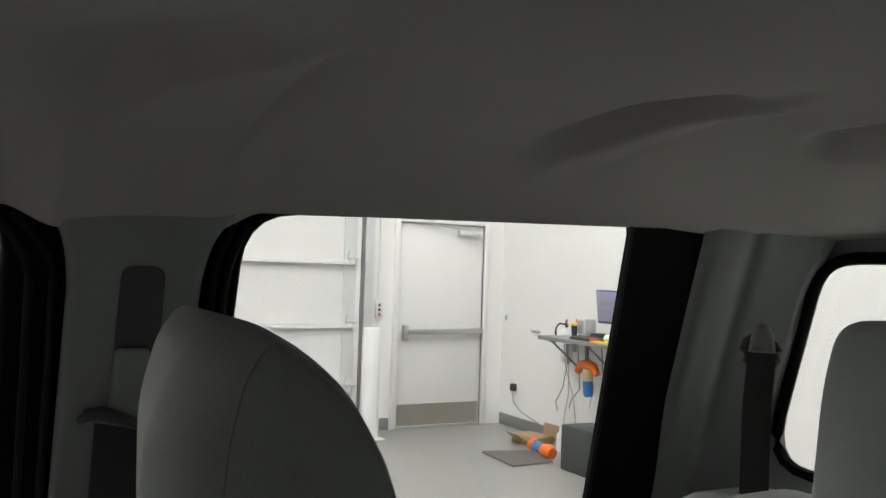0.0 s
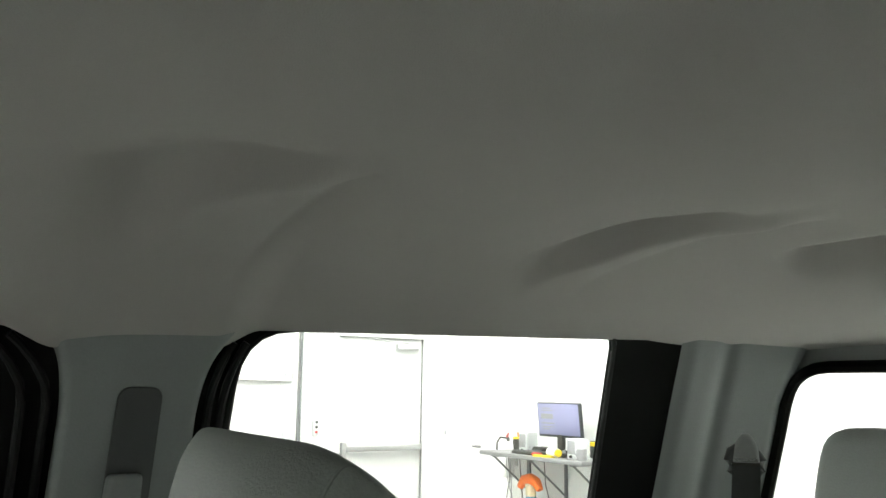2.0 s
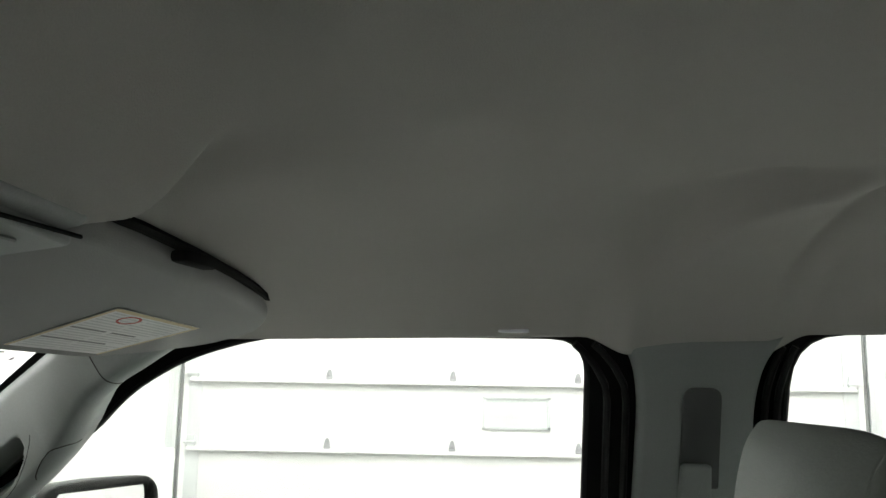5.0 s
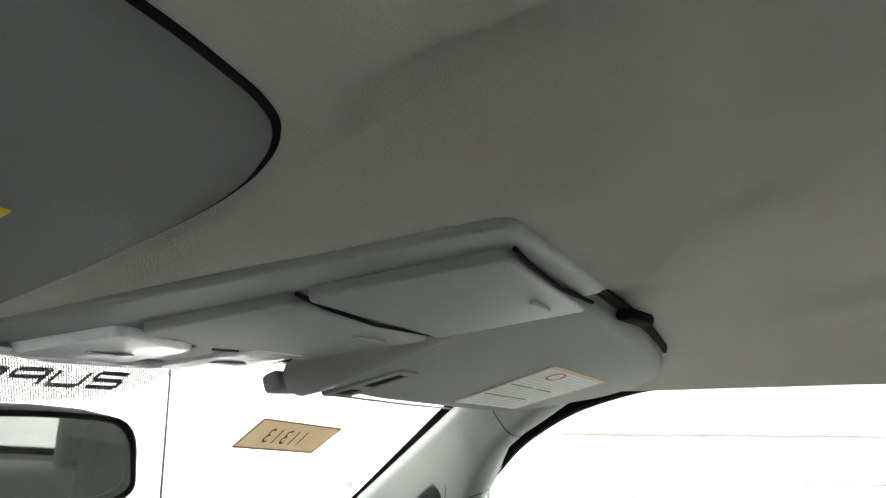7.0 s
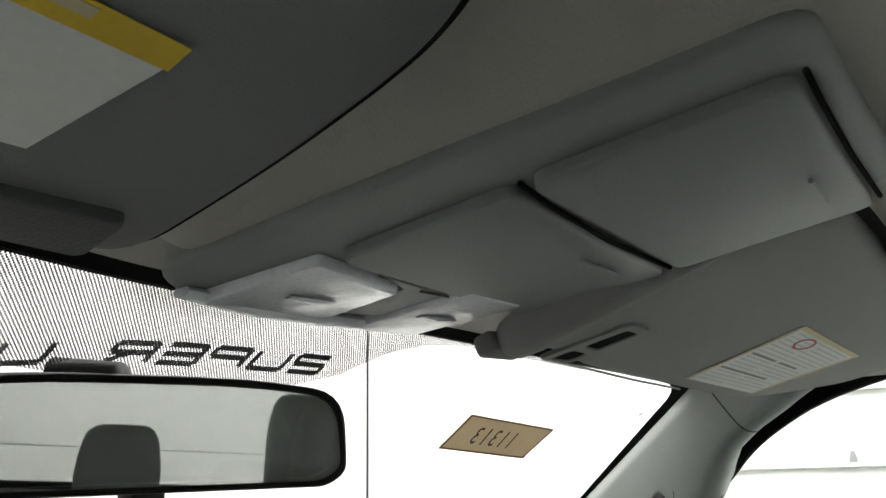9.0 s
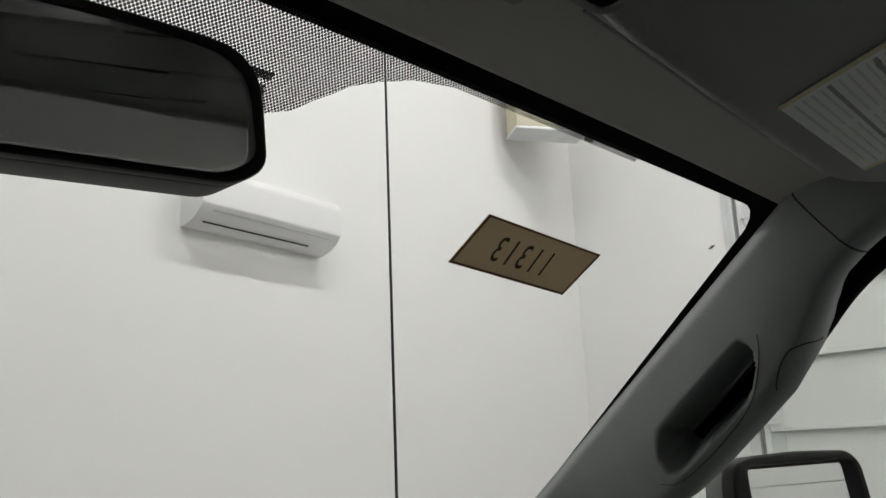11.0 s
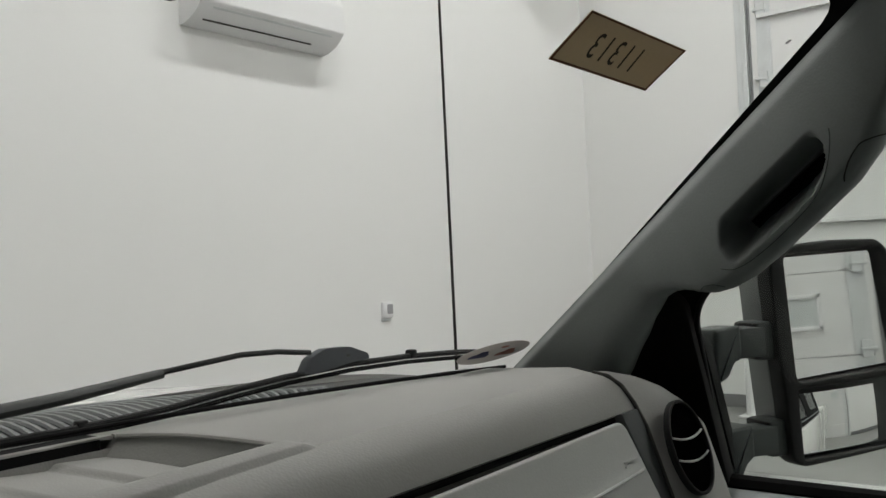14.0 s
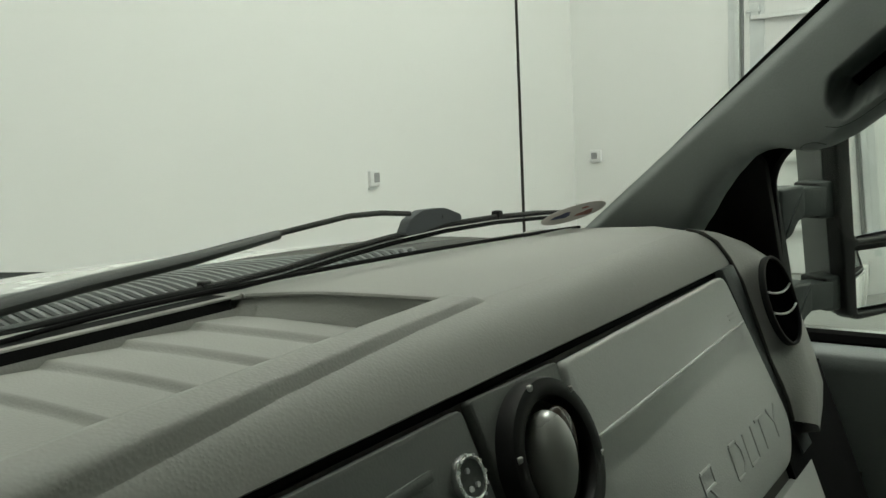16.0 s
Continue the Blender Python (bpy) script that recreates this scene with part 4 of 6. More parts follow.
    def rear_cover(u, z, f=f, sign=sign):
        """One moulding that sweeps from the door frame round to the back window."""
        a = Vector(f(along(((1.0, -0.942), (1.27, -0.917), (1.45, -0.885), (1.64, -0.873), (1.72, -0.868)), z), z, 0.004))
        m = Vector(f(-1.0, z, 0.030))
        b = Vector((XC + sign * along(((1.0, 0.80), (1.30, 0.765), (1.36, 0.742), (1.60, 0.672), (1.72, 0.60)), z), -1.046, z))
        p = (1 - u) ** 2 * a + 2 * u * (1 - u) * m + u * u * b
        n = Vector((-0.75 * sign, 0.66, 0))
        return p + n * (0.012 * smooth01(u / 0.12) - 0.010 * math.exp(-((u - 0.34 - 0.10 * (1.7 - z)) / 0.06) ** 2) - 0.010 * smooth01((u - 0.9) / 0.1))

    part("cover", sheet(rear_cover, steps(0, 1, 40), steps(1.05, 1.70, 20)), M["trim"], cp, smooth=80)
    vd = (0.63 * sign, -0.77, 0)
    g0 = Vector((XC + sign * 0.622, -0.90, 0))
    gn, gt = Vector((-0.63 * sign, 0.77, 0)), Vector((-0.77, -0.63 * sign, 0))

    def guide_at(a, z, d=0.0, g0=g0, gn=gn, gt=gt):
        return g0 + gt * a + gn * d + Vector((0, 0, 1.543 + z))

    gd = part("belt_guide", panel(fillet([(-0.017, -0.019), (0.019, -0.019), (0.0165, 0.004), (0.007, 0.020), (-0.004, 0.021), (-0.013, 0.008)], [0.004, 0.004, 0.01, 0.009, 0.008, 0.01]), [], lambda u, v, d: guide_at(u, v, d), 0.018, 0.007, 4), M["console"], cp, "rounded grey plastic belt anchor cap", 60)
    part("loop", tube([guide_at(-0.010, 0.003, 0.004), guide_at(-0.019, -0.004, 0.006), guide_at(-0.0225, -0.016, 0.007), guide_at(-0.020, -0.028, 0.006), guide_at(-0.010, -0.035, 0.004), guide_at(0.014, -0.034, 0.004), guide_at(0.019, -0.028, 0.006), guide_at(0.0215, -0.016, 0.007), guide_at(0.015, -0.004, 0.005)], [0.005] + [0.0068] * 7 + [0.005], 10), M["guide"], gd, "dark grey belt loop", 60)
    part("slot", tube([guide_at(-0.018, -0.021, 0.010), guide_at(0.018, -0.021, 0.010)], 0.0035, 8), M["ink"], gd, "dark belt slot")
    own = tube([guide_at(0.0, -0.021, 0.011), guide_at(0.0, -0.035, 0.013), (XC + sign * 0.615, -0.885, 1.45), (XC + sign * 0.60, -0.865, 1.25), (XC + sign * 0.58, -0.85, 1.05)], 0.0185, 12, 0.1, vd)
    part("belt", own, M["belt"], cp, "black webbing belt")

# back wall of the cab and its window
back_hole = fillet([(XC - 0.742, 1.335), (XC + 0.742, 1.335), (XC + 0.648, 1.658), (XC - 0.648, 1.658)][::-1], [0.06, 0.06, 0.085, 0.085])
solo("cab_back_panel", panel([(XC - 0.98, 0.75), (XC + 0.98, 0.75), (XC + 0.72, 1.71), (XC - 0.72, 1.71)], [back_hole], lambda u, v, d: (u, -1.055 - d, v), 0.012), M["trim"], "grey trim panel round the back window", "panel", kind="structure")
ring = [(p[0], -1.05, p[1]) for p in back_hole]
solo("window_seal", tube(ring + ring[:1], 0.009, 8, caps=False), M["black"], "black rubber seal of the back window", "seal", kind="structure")
w = solo("window_3", panel(back_hole, [], lambda u, v, d: (u, -1.062 - d, v), 0.004), M["pane"], "clear back window glass of the cab", "window", kind="structure")
w.visible_shadow = False
solo("cab_floor", box((XC, 0.0, 0.72), (1.9, 2.2, 0.06)), M["black"], "black rubber cab floor", "floor", kind="structure")
solo("firewall", box((XC, 1.0, 0.95), (1.8, 0.05, 0.46)), M["black"], "black firewall below the dashboard", "panel", kind="structure")
HK = headliner_z(0.42, -0.885)
hook = thing("coat_hook", "grey plastic coat hook on the headliner", "hook", (0.42, -0.885, HK))
part("base", box((0.415, -0.885, HK - 0.003), (0.06, 0.03, 0.014), 0.005), M["guide"], hook)
part("hook", tube([(0.435, -0.885, HK - 0.004), (0.437, -0.875, HK - 0.018), (0.42, -0.868, HK - 0.026), (0.395, -0.868, HK - 0.024), (0.385, -0.866, HK - 0.012)], 0.006, 8), M["charcoal"], hook)
part("screw", disc((0.40, -0.88, HK - 0.012), (0, 0.4, -1), 0.008, 0.004, 14), M["chrome"], hook)
solo("clip_cover", box((0.752, 0.115, 1.678), (0.008, 0.036, 0.006), 0.002), M["clear"], "small pale grey clip cover on the headliner edge", "clip")

# ---- front pillar with grab handle ----
P0, P1 = Vector((0.818, 1.045, 1.325)), Vector((0.70, 0.605, 1.66))
PA = (P1 - P0).normalized()
PN = Vector((-0.93, -0.12, -0.33))
PN = (PN - PN.dot(PA) * PA).normalized()
PB = PA.cross(PN)
if PB.y > 0:
    PB = -PB


PIL_RIGHT = [(-0.05, 0.125), (0.05, 0.108), (0.115, 0.088), (0.15, 0.076), (0.185, 0.068), (0.215, 0.064), (0.237, 0.066), (0.25, 0.0715), (0.262, 0.080), (0.272, 0.0885), (0.284, 0.0955), (0.30, 0.1015), (0.325, 0.1055), (0.36, 0.1065), (0.41, 0.1055),
             (0.455, 0.104), (0.484, 0.0985), (0.503, 0.0915), (0.52, 0.083), (0.535, 0.0765), (0.55, 0.0725), (0.58, 0.0725), (0.62, 0.077), (0.72, 0.088)]
PIL_PEAK = [(-0.05, 0.034), (0.17, 0.034), (0.215, 0.037), (0.25, 0.048), (0.285, 0.064), (0.33, 0.069), (0.45, 0.071), (0.49, 0.062), (0.53, 0.046), (0.56, 0.040), (0.72, 0.040)]


def pil(u, w, d):
    return P0 + PA * u + PB * w + PN * d


def pil_d(u, w):
    """Height of the moulding over the pillar's own plane."""
    r = along(PIL_RIGHT, u)
    top = along(PIL_PEAK, u)
    k = max(0.0, min(1.0, (w + 0.006) / (min(0.082, r * 0.80) + 0.006)))
    d = lerp(0.006, top, 0.45 * k + 0.55 * math.sin(k * math.pi / 2))
    e = 0.026 if u > 0.24 else lerp(0.040, 0.026, smooth01((u - 0.2) / 0.04))
    q = max(0.0, (w - (r - e)) / e)
    d -= 0.034 * (1 - math.sqrt(max(0.0, 1 - min(q, 1) ** 2)))
    return d - 0.012 * math.exp(-((w + 0.006) / 0.005) ** 2)


GRIP = [(0.325, 0.0700), (0.335, 0.0800), (0.354, 0.0792), (0.376, 0.0808), (0.407, 0.0815), (0.43, 0.0795), (0.445, 0.0745), (0.458, 0.0665), (0.466, 0.055)]


def pil_cover(u, k):
    """The moulding with the hollow behind its grab handle."""
    r = along(PIL_RIGHT, u)
    if k > 1:
        return pil(u, r + 0.0005 * (k - 1), pil_d(u, r) - (k - 1) * 0.05)
    w = lerp(-0.006, r, k)
    d = pil_d(u, w)
    edge = along(GRIP, u)
    if 0.322 < u < 0.468 and 0.036 < w < edge:
        end = smooth01((u - 0.326 - 0.010 * smooth01((0.062 - w) / 0.02)) / 0.014) * smooth01((0.467 - u) / 0.010)
        d = lerp(d, -0.004 - 0.030 * smooth01((w - 0.066) / 0.004), end * smooth01((w - 0.039) / 0.027) ** 0.85)
    return pil(u, w, d)


ap = thing("trim_pillar_front", "grey moulded windshield pillar trim with grab handle", "pillar trim", pil(0, 0, 0), kind="structure")
ks = steps(0, 1, 96) + [1.12, 1.4, 2.0]
part("cover", sheet(pil_cover, steps(-0.03, 0.5775, 300), ks), M["trim"], ap, "", 75)
part("upper_cover", sheet(pil_cover, steps(0.5790, 0.70, 40), ks), M["trim"], ap, "headliner end cover", 75)
part("joint", tube([pil(0.5782 + 0.09 * (w - 0.03) ** 1.0 * 0.1, w, pil_d(0.578, w) - 0.0006) for w in steps(-0.004, 0.071, 20)], 0.0011, 5), M["ink"], ap, "dark joint line")
# black sheet in the hollow, stands in for the shade behind the handle
part("grip_shade", sheet(lambda u, k: pil(u, lerp(0.0685, along(GRIP, u) - 0.0006, k), -0.010), steps(0.337, 0.449, 30), steps(0, 1, 4)), M["void"], ap, "black sheet painting the shade in the gap behind the grab handle")


def on_pillar(points, off=0.0002):
    return [pil(u, w, pil_d(u, w) + off) for u, w in points]


part("joint", tube(on_pillar(fillet([(0.4565, 0.0905), (0.4605, 0.0865), (0.474, 0.0790), (0.490, 0.0755), (0.500, 0.0835), (0.503, 0.0905), (0.5035, 0.0910)], [0, 0.004, 0.008, 0.009, 0.006, 0, 0])), 0.0007, 5), M["ink"], ap, "shut line of a screw cover")
part("joint", tube(on_pillar(fillet([(0.2750, 0.0800), (0.2765, 0.0765), (0.285, 0.0745), (0.296, 0.0800), (0.2995, 0.0885), (0.2996, 0.0890)], [0, 0.003, 0.006, 0.006, 0, 0])), 0.0005, 5), M["charcoal"], ap, "shut line of a screw cover")
part("seam", tube(on_pillar(fillet([(0.478, 0.050), (0.474, 0.056), (0.4635, 0.0665), (0.4405, 0.0815), (0.416, 0.0860), (0.3735, 0.0885), (0.3387, 0.0865), (0.3225, 0.0812), (0.314, 0.0738)], [0, 0.006, 0.012, 0.012, 0.02, 0.02, 0.02, 0.008, 0])), 0.00045, 5), M["charcoal"], ap, "dark parting line")
solo("trim_pillar_left", sheet(lambda u, k: (lambda p: (2 * XC - p.x, p.y, p.z))(pil_cover(u, k)), steps(-0.03, 0.70, 60), steps(0, 1, 24) + [1.2, 2.0]), M["trim"], "grey moulded windshield pillar trim", "pillar trim", kind="structure", smooth=75)
# dark backing where the pillar meets the door frame
solo("door_mirror_sail", panel(fillet([(0.838, 1.13), (0.850, 1.395), (0.90, 1.44), (1.0, 1.32), (1.0, 1.13)], 0.01), [], lambda y, z, d: side(1)(y, z, -0.01 + d), 0.022, 0.004), M["blackgloss"], "black triangular cover inside the door mirror", "cover", kind="structure")

# ---- windshield ----
def corner_drop(x):
    """Rounds the upper corners of the glass."""
    a = min(max(abs(x - XC) - 0.625, 0), 0.0395)
    return 0.04 - math.sqrt(0.04 ** 2 - a * a)


wsx = steps(XC - 0.80, XC + 0.80, 160)
wg = solo("windshield", sheet(lambda x, v: ws(x, lerp(ws_y_top(x) - 0.03, ws_y_base(x) + 0.05, v), 0.004), wsx, steps(0, 1, 20)), M["shield"], "clear raked windshield glass", "windshield", kind="structure", smooth=80)
wg.visible_shadow = False
solo("windshield_band_top", sheet(lambda x, v: ws(x, lerp(ws_y_top(x) - 0.05, ws_y_top(x) - 0.001 + corner_drop(x), v), 0.001), wsx, steps(0, 1, 4)), M["black"], "black ceramic band along the windshield top", "band", kind="structure", smooth=80)
solo("windshield_band_foot", sheet(lambda x, v: ws(x, lerp(ws_y_base(x) + 0.020, ws_y_base(x) + 0.06, v), 0.001), wsx, steps(0, 1, 4)), M["black"], "black ceramic band along the windshield foot", "band", kind="structure", smooth=80)


def pillar_line(t):
    """The pillar's edge on the glass, from foot to top."""
    return lerp(0.840, 0.715, t), lerp(1.065, 0.625, t)


for sign in (1, -1):
    def band(u, v, sign=sign):
        x, y = pillar_line(u)
        x += lerp(-0.003, 0.09, v)
        x = x if sign > 0 else 2 * XC - x
        return ws(x, y, 0.0015)
    solo("windshield_band_side", sheet(band, steps(-0.1, 1.2, 14), steps(0, 1, 4)), M["black"], "black ceramic band along the windshield side", "band", kind="structure", smooth=80)
# dotted sun strip with printed block lettering
def film(name, us, vs, f2, m, label, off):
    bm = bmesh.new()
    uvl = bm.loops.layers.uv.new("UVMap")
    g = [[(bm.verts.new(ws(*f2(u, v), off)), f2(u, v)) for v in vs] for u in us]
    for a, b in zip(g, g[1:]):
        for k in range(len(vs) - 1):
            fc = bm.faces.new((a[k][0], b[k][0], b[k + 1][0], a[k + 1][0]))
            for lp, (vert, xy) in zip(fc.loops, (a[k], b[k], b[k + 1], a[k + 1])):
                lp[uvl].uv = (xy[0] * 0.8 + xy[1] * 0.9, xy[0] * -0.8 + xy[1] * 0.9)
    return part(name, bm, m, None, "", 80)


STRIP = [(0.0, 0.762), (0.10, 0.756), (0.16, 0.742), (0.19, 0.728), (0.202, 0.716), (0.215, 0.704), (0.23, 0.6955), (0.25, 0.6865), (0.285, 0.678), (0.6, 0.60)]


def strip_low(x):
    return along(STRIP, abs(x - XC))


ss = thing("sun_strip", "dotted black sun strip film on the windshield", "sun strip", (0.03, 0.74, 1.65))
fl = film("film", steps(-0.40, 0.52, 120), steps(0, 1, 6), lambda x, v: (x, lerp(ws_y_top(x) - 0.004, max(strip_low(x), ws_y_top(x) + 0.001), v)), M["film"], "", -0.0012)
fl.parent = ss
fl.matrix_parent_inverse = Matrix.Translation(-Vector(ss.location))


def stroke(x0, v0, x1, v1, w):
    """One bar of a printed letter; v runs down the film, letters lean."""
    def at(x, v):
        return (x - 0.1 * v, 0.7175 + v + (0.23 - x) * 0.13)
    dx, dv = x1 - x0, v1 - v0
    ln = math.hypot(dx, dv)
    nx, nv = -dv / ln * w / 2, dx / ln * w / 2
    return lambda u, v: at(lerp(x0, x1, u) + nx * (2 * v - 1), lerp(v0, v1, u) + nv * (2 * v - 1))


H = 0.0128
cell = {"a": [(0, 0, 1, 0), (1, 0, 1, .5), (1, .5, 0, .5), (0, .5, 0, 1), (0, 1, 1, 1)], "b": [(0, 0, 0, 1), (0, 1, 1, 1), (1, 1, 1, 0)],
        "c": [(1, 0, 1, 1), (1, 0, 0, 0), (0, 0, 0, .5), (0, .5, 1, .5)], "d": [(1, 0, 1, 1), (1, 0, 0, 0), (1, .5, 0, .5), (1, 1, 0, 1)],
        "e": [(1, 0, 1, 1), (1, 0, 0, 0), (0, 0, 0, .5), (0, .5, 1, .5), (.5, .5, 0, 1)]}
for i, k in enumerate("abcde"):
    x0 = 0.2045 - i * 0.0332
    for (a, b_, c_, d_) in cell[k]:
        a, c_ = 1 - a if k in "a" else a, 1 - c_ if k in "a" else c_
        fs = film("printed_bar", steps(0, 1, 4), steps(0, 1, 1), stroke(x0 + a * 0.0255, b_ * H, x0 + c_ * 0.0255, d_ * H, 0.0038), M["filmdark"], "", -0.0018)
        fs.parent = ss
        fs.matrix_parent_inverse = Matrix.Translation(-Vector(ss.location))
for i, k in enumerate("babc"):
    x0 = 0.010 - i * 0.0332
    for (a, b_, c_, d_) in cell[k]:
        fs = film("printed_bar", steps(0, 1, 4), steps(0, 1, 1), stroke(x0 + a * 0.0255, b_ * H, x0 + c_ * 0.0255, d_ * H, 0.0038), M["filmdark"], "", -0.0018)
        fs.parent = ss
        fs.matrix_parent_inverse = Matrix.Translation(-Vector(ss.location))

# numbered card
cd = thing("number_card", "brown kraft card with a handwritten number on the windshield", "card", ws(0.5016, 0.741))
corners = [Vector((0.435, 0.729, 1.625)), Vector((0.570, 0.717, 1.617)), Vector((0.569, 0.754, 1.590)), Vector((0.433, 0.765, 1.597))]


def card(u, v, d):
    p = lerp(lerp(corners[0], corners[1], u), lerp(corners[3], corners[2], u), v)
    return p + Vector((-0.097, -0.606, -0.789)) * (0.001 + d)


part("sheet", panel([(0, 0), (1, 0), (1, 1), (0, 1)], [], lambda u, v, d: card(u, v, d), 0.0006), M["card"], cd)
for q in ((0, 0, 1, 0.035), (0, 0.955, 1, 1), (0, 0, 0.016, 1), (0.984, 0, 1, 1)):
    part("border", panel([(q[0], q[1]), (q[2], q[1]), (q[2], q[3]), (q[0], q[3])], [], lambda u, v, d: card(u, v, 0.0008 + d), 0.0003), M["cardline"], cd, "dark brown border")
for i, ch in enumerate("11313"):
    txt = bpy.data.curves.new("digit", "FONT")
    txt.body = ch
    txt.size, txt.shear, txt.offset, txt.extrude = 1.0, 0.25, 0.004, 0.0
    tob = new("digit", txt)
    tme = bpy.data.meshes.new_from_object(tob.evaluated_get(bpy.context.evaluated_depsgraph_get()))
    bpy.data.objects.remove(tob)
    bm = bmesh.new()
    bm.from_mesh(tme)
    ys = [v.co.y for v in bm.verts]
    for v in bm.verts:
        v.co = card(0.715 - 0.104 * i - 0.165 * v.co.x, 0.755 - 0.49 * (v.co.y - min(ys)) / (max(ys) - min(ys)), 0.0012)
    part("digit", bm, M["ink"], cd, "dark handwritten digit, seen from behind")

# oval sticker
st = thing("oval_sticker", "faded grey oval sticker in the windshield corner", "sticker", ws(0.74, 1.045))


def oval(u, v, d):
    return ws(0.742 + u * 0.056 - v * 0.010, 1.0425 - u * 0.0085 + v * 0.0185, -0.0012 - d)


part("film", panel([(math.cos(t), math.sin(t)) for t in steps(0, 2 * math.pi, 40)[:-1]], [], oval, 0.0004), M["sticker"], st)
for cx, k in ((-0.4, "stickblue"), (0.42, "stickred")):
    own = panel(fillet([(-0.26, 0.25), (-0.24, 0.0), (-0.12, -0.04), (-0.06, -0.25), (0.12, -0.25), (0.18, -0.03), (0.27, 0.02), (0.26, 0.25)], 0.06), [], lambda u, v, d, cx=cx: oval(cx + u * 1.05, v * 1.15 + 0.05, 0.0006 + d), 0.0003)
    part("printed_shape", own, M[k], st, "faded printed shape")
part("printed_shape", panel([(0.08 + 0.12 * math.cos(t), -0.5 + 0.1 * math.sin(t)) for t in steps(0, 2 * math.pi, 16)[:-1]], [], lambda u, v, d: oval(u, v, 0.0006 + d), 0.0003), M["stickred"], st)
sp = thing("small_sticker", "tiny grey mark on the windshield edge", "sticker", ws(0.70, 0.655))
part("mark", panel([(0.690, 0.669), (0.694, 0.668), (0.693, 0.672), (0.689, 0.673)], [], lambda u, v, d: ws(u, v, -0.001 - d), 0.0003), M["acgrey"], sp)

# ---- sun visors ----
def vz(x, y):
    return 1.6526 - 0.029 * (x - 0.5013) - 0.323 * (y - 0.4764)


VN = Vector((0.029, 0.323, 1)).normalized()


def vis(u, v, d):
    return Vector((u, v, vz(u, v))) + VN * d


pv = thing("sun_visor", "grey vinyl passenger sun visor with a white label", "sun visor", (0.45, 0.47, 1.67), "sun visors")
out = fillet([(0.185, 0.50), (0.20, 0.545), (0.30, 0.5535), (0.45, 0.545), (0.578, 0.5365), (0.64, 0.506), (0.712, 0.458), (0.722, 0.40), (0.66, 0.372), (0.50, 0.365), (0.24, 0.372), (0.19, 0.41)], [0.02, 0.02, 0.03, 0.04, 0.04, 0.04, 0.04, 0.03, 0.04, 0.05, 0.04, 0.03])
body = panel(out, [], lambda u, v, d: vis(u, v, 0.026 - d), 0.026, 0.011, 4)
part("visor_body", body, M["visor"], pv)
part("end_roll", tube([vis(0.207, 0.395, 0.011), vis(0.205, 0.42, 0.011), vis(0.205, 0.50, 0.010), vis(0.209, 0.540, 0.010), vis(0.213, 0.556, 0.010), vis(0.215, 0.562, 0.010)], [0.012, 0.0145, 0.0155, 0.0150, 0.0125, 0.007], 14), M["visor"], pv, "rounded padded visor end", 80)
blk = box((0, 0, 0), (0.036, 0.015, 0.014), 0.004, 2, Matrix.Rotation(radians(-18), 4, "X") @ Matrix.Rotation(radians(-8), 4, "Z"))
bmesh.ops.translate(blk, vec=vis(0.216, 0.5655, 0.011), verts=blk.verts)
part("pivot_block", blk, M["visor"], pv, "grey plastic pivot block")
clip = fillet([(0.232, 0.553), (0.247, 0.498), (0.279, 0.496), (0.264, 0.549)], [0.006, 0.008, 0.010, 0.008])
ch = [fillet([(0.2475, 0.529), (0.2545, 0.504), (0.2705, 0.503), (0.2655, 0.528)], 0.003), fillet([(0.2405, 0.549), (0.2445, 0.5355), (0.2635, 0.5345), (0.2605, 0.546)], 0.004)]
part("clip_bezel", panel(clip, ch, lambda u, v, d: vis(u, v, 0.001 - d), 0.003, 0.001), M["visor"], pv, "moulded clip bezel")
part("clip_recess", panel(fillet([(0.237, 0.550), (0.249, 0.501), (0.275, 0.499), (0.261, 0.547)], 0.004), [], lambda u, v, d: vis(u, v, 0.0005 - d), 0.0012), M["black"], pv, "dark recess")
part("seam", tube([vis(0.255, 0.5515, 0.0), vis(0.30, 0.549, -0.0005), vis(0.37, 0.546, -0.0005), vis(0.45, 0.541, 0.0)], 0.0009, 6), M["console"], pv, "pale edge piping")
lab = [(0.420, 0.435), (0.594, 0.428), (0.569, 0.516), (0.422, 0.526)]


def lb(u, v, d):
    a = lerp(Vector(lab[0]), Vector(lab[1]), u)
    b_ = lerp(Vector(lab[3]), Vector(lab[2]), u)
    p = lerp(a, b_, v)
    return vis(p.x, p.y, -0.0006 - d)


lbo = part("label", panel([(0, 0), (1, 0), (1, 1), (0, 1)], [], lb, 0.0004), M["paper"], pv, "white printed warning label")
for q in ((0, 0, 1, 0.05), (0, 0, 0.03, 1), (0.97, 0, 1, 1)):
    part("yellow_border", panel([(q[0], q[1]), (q[2], q[1]), (q[2], q[3]), (q[0], q[3])], [], lambda u, v, d: lb(u, v, 0.0004 + d), 0.0002), M["tan"], lbo, "faded yellow border")
random.seed(3)
for r in range(17):
    v = 0.08 + r * 0.053
    bold = r in (7, 12)
    k = (0.80 if bold else 0.95) - random.random() * 0.10
    for a, b in ((0.06, 0.45 - 0.05 * random.random()), (0.47, k)) if r % 3 else ((0.06, k),):
        part("text_bar", panel([(a, v), (b, v), (b, v + (0.026 if bold else 0.015)), (a, v + (0.026 if bold else 0.015))], [], lambda u, w, d: lb(u, w, 0.0004 + d), 0.0002), M["greyink" if bold else "paleink"], lbo)
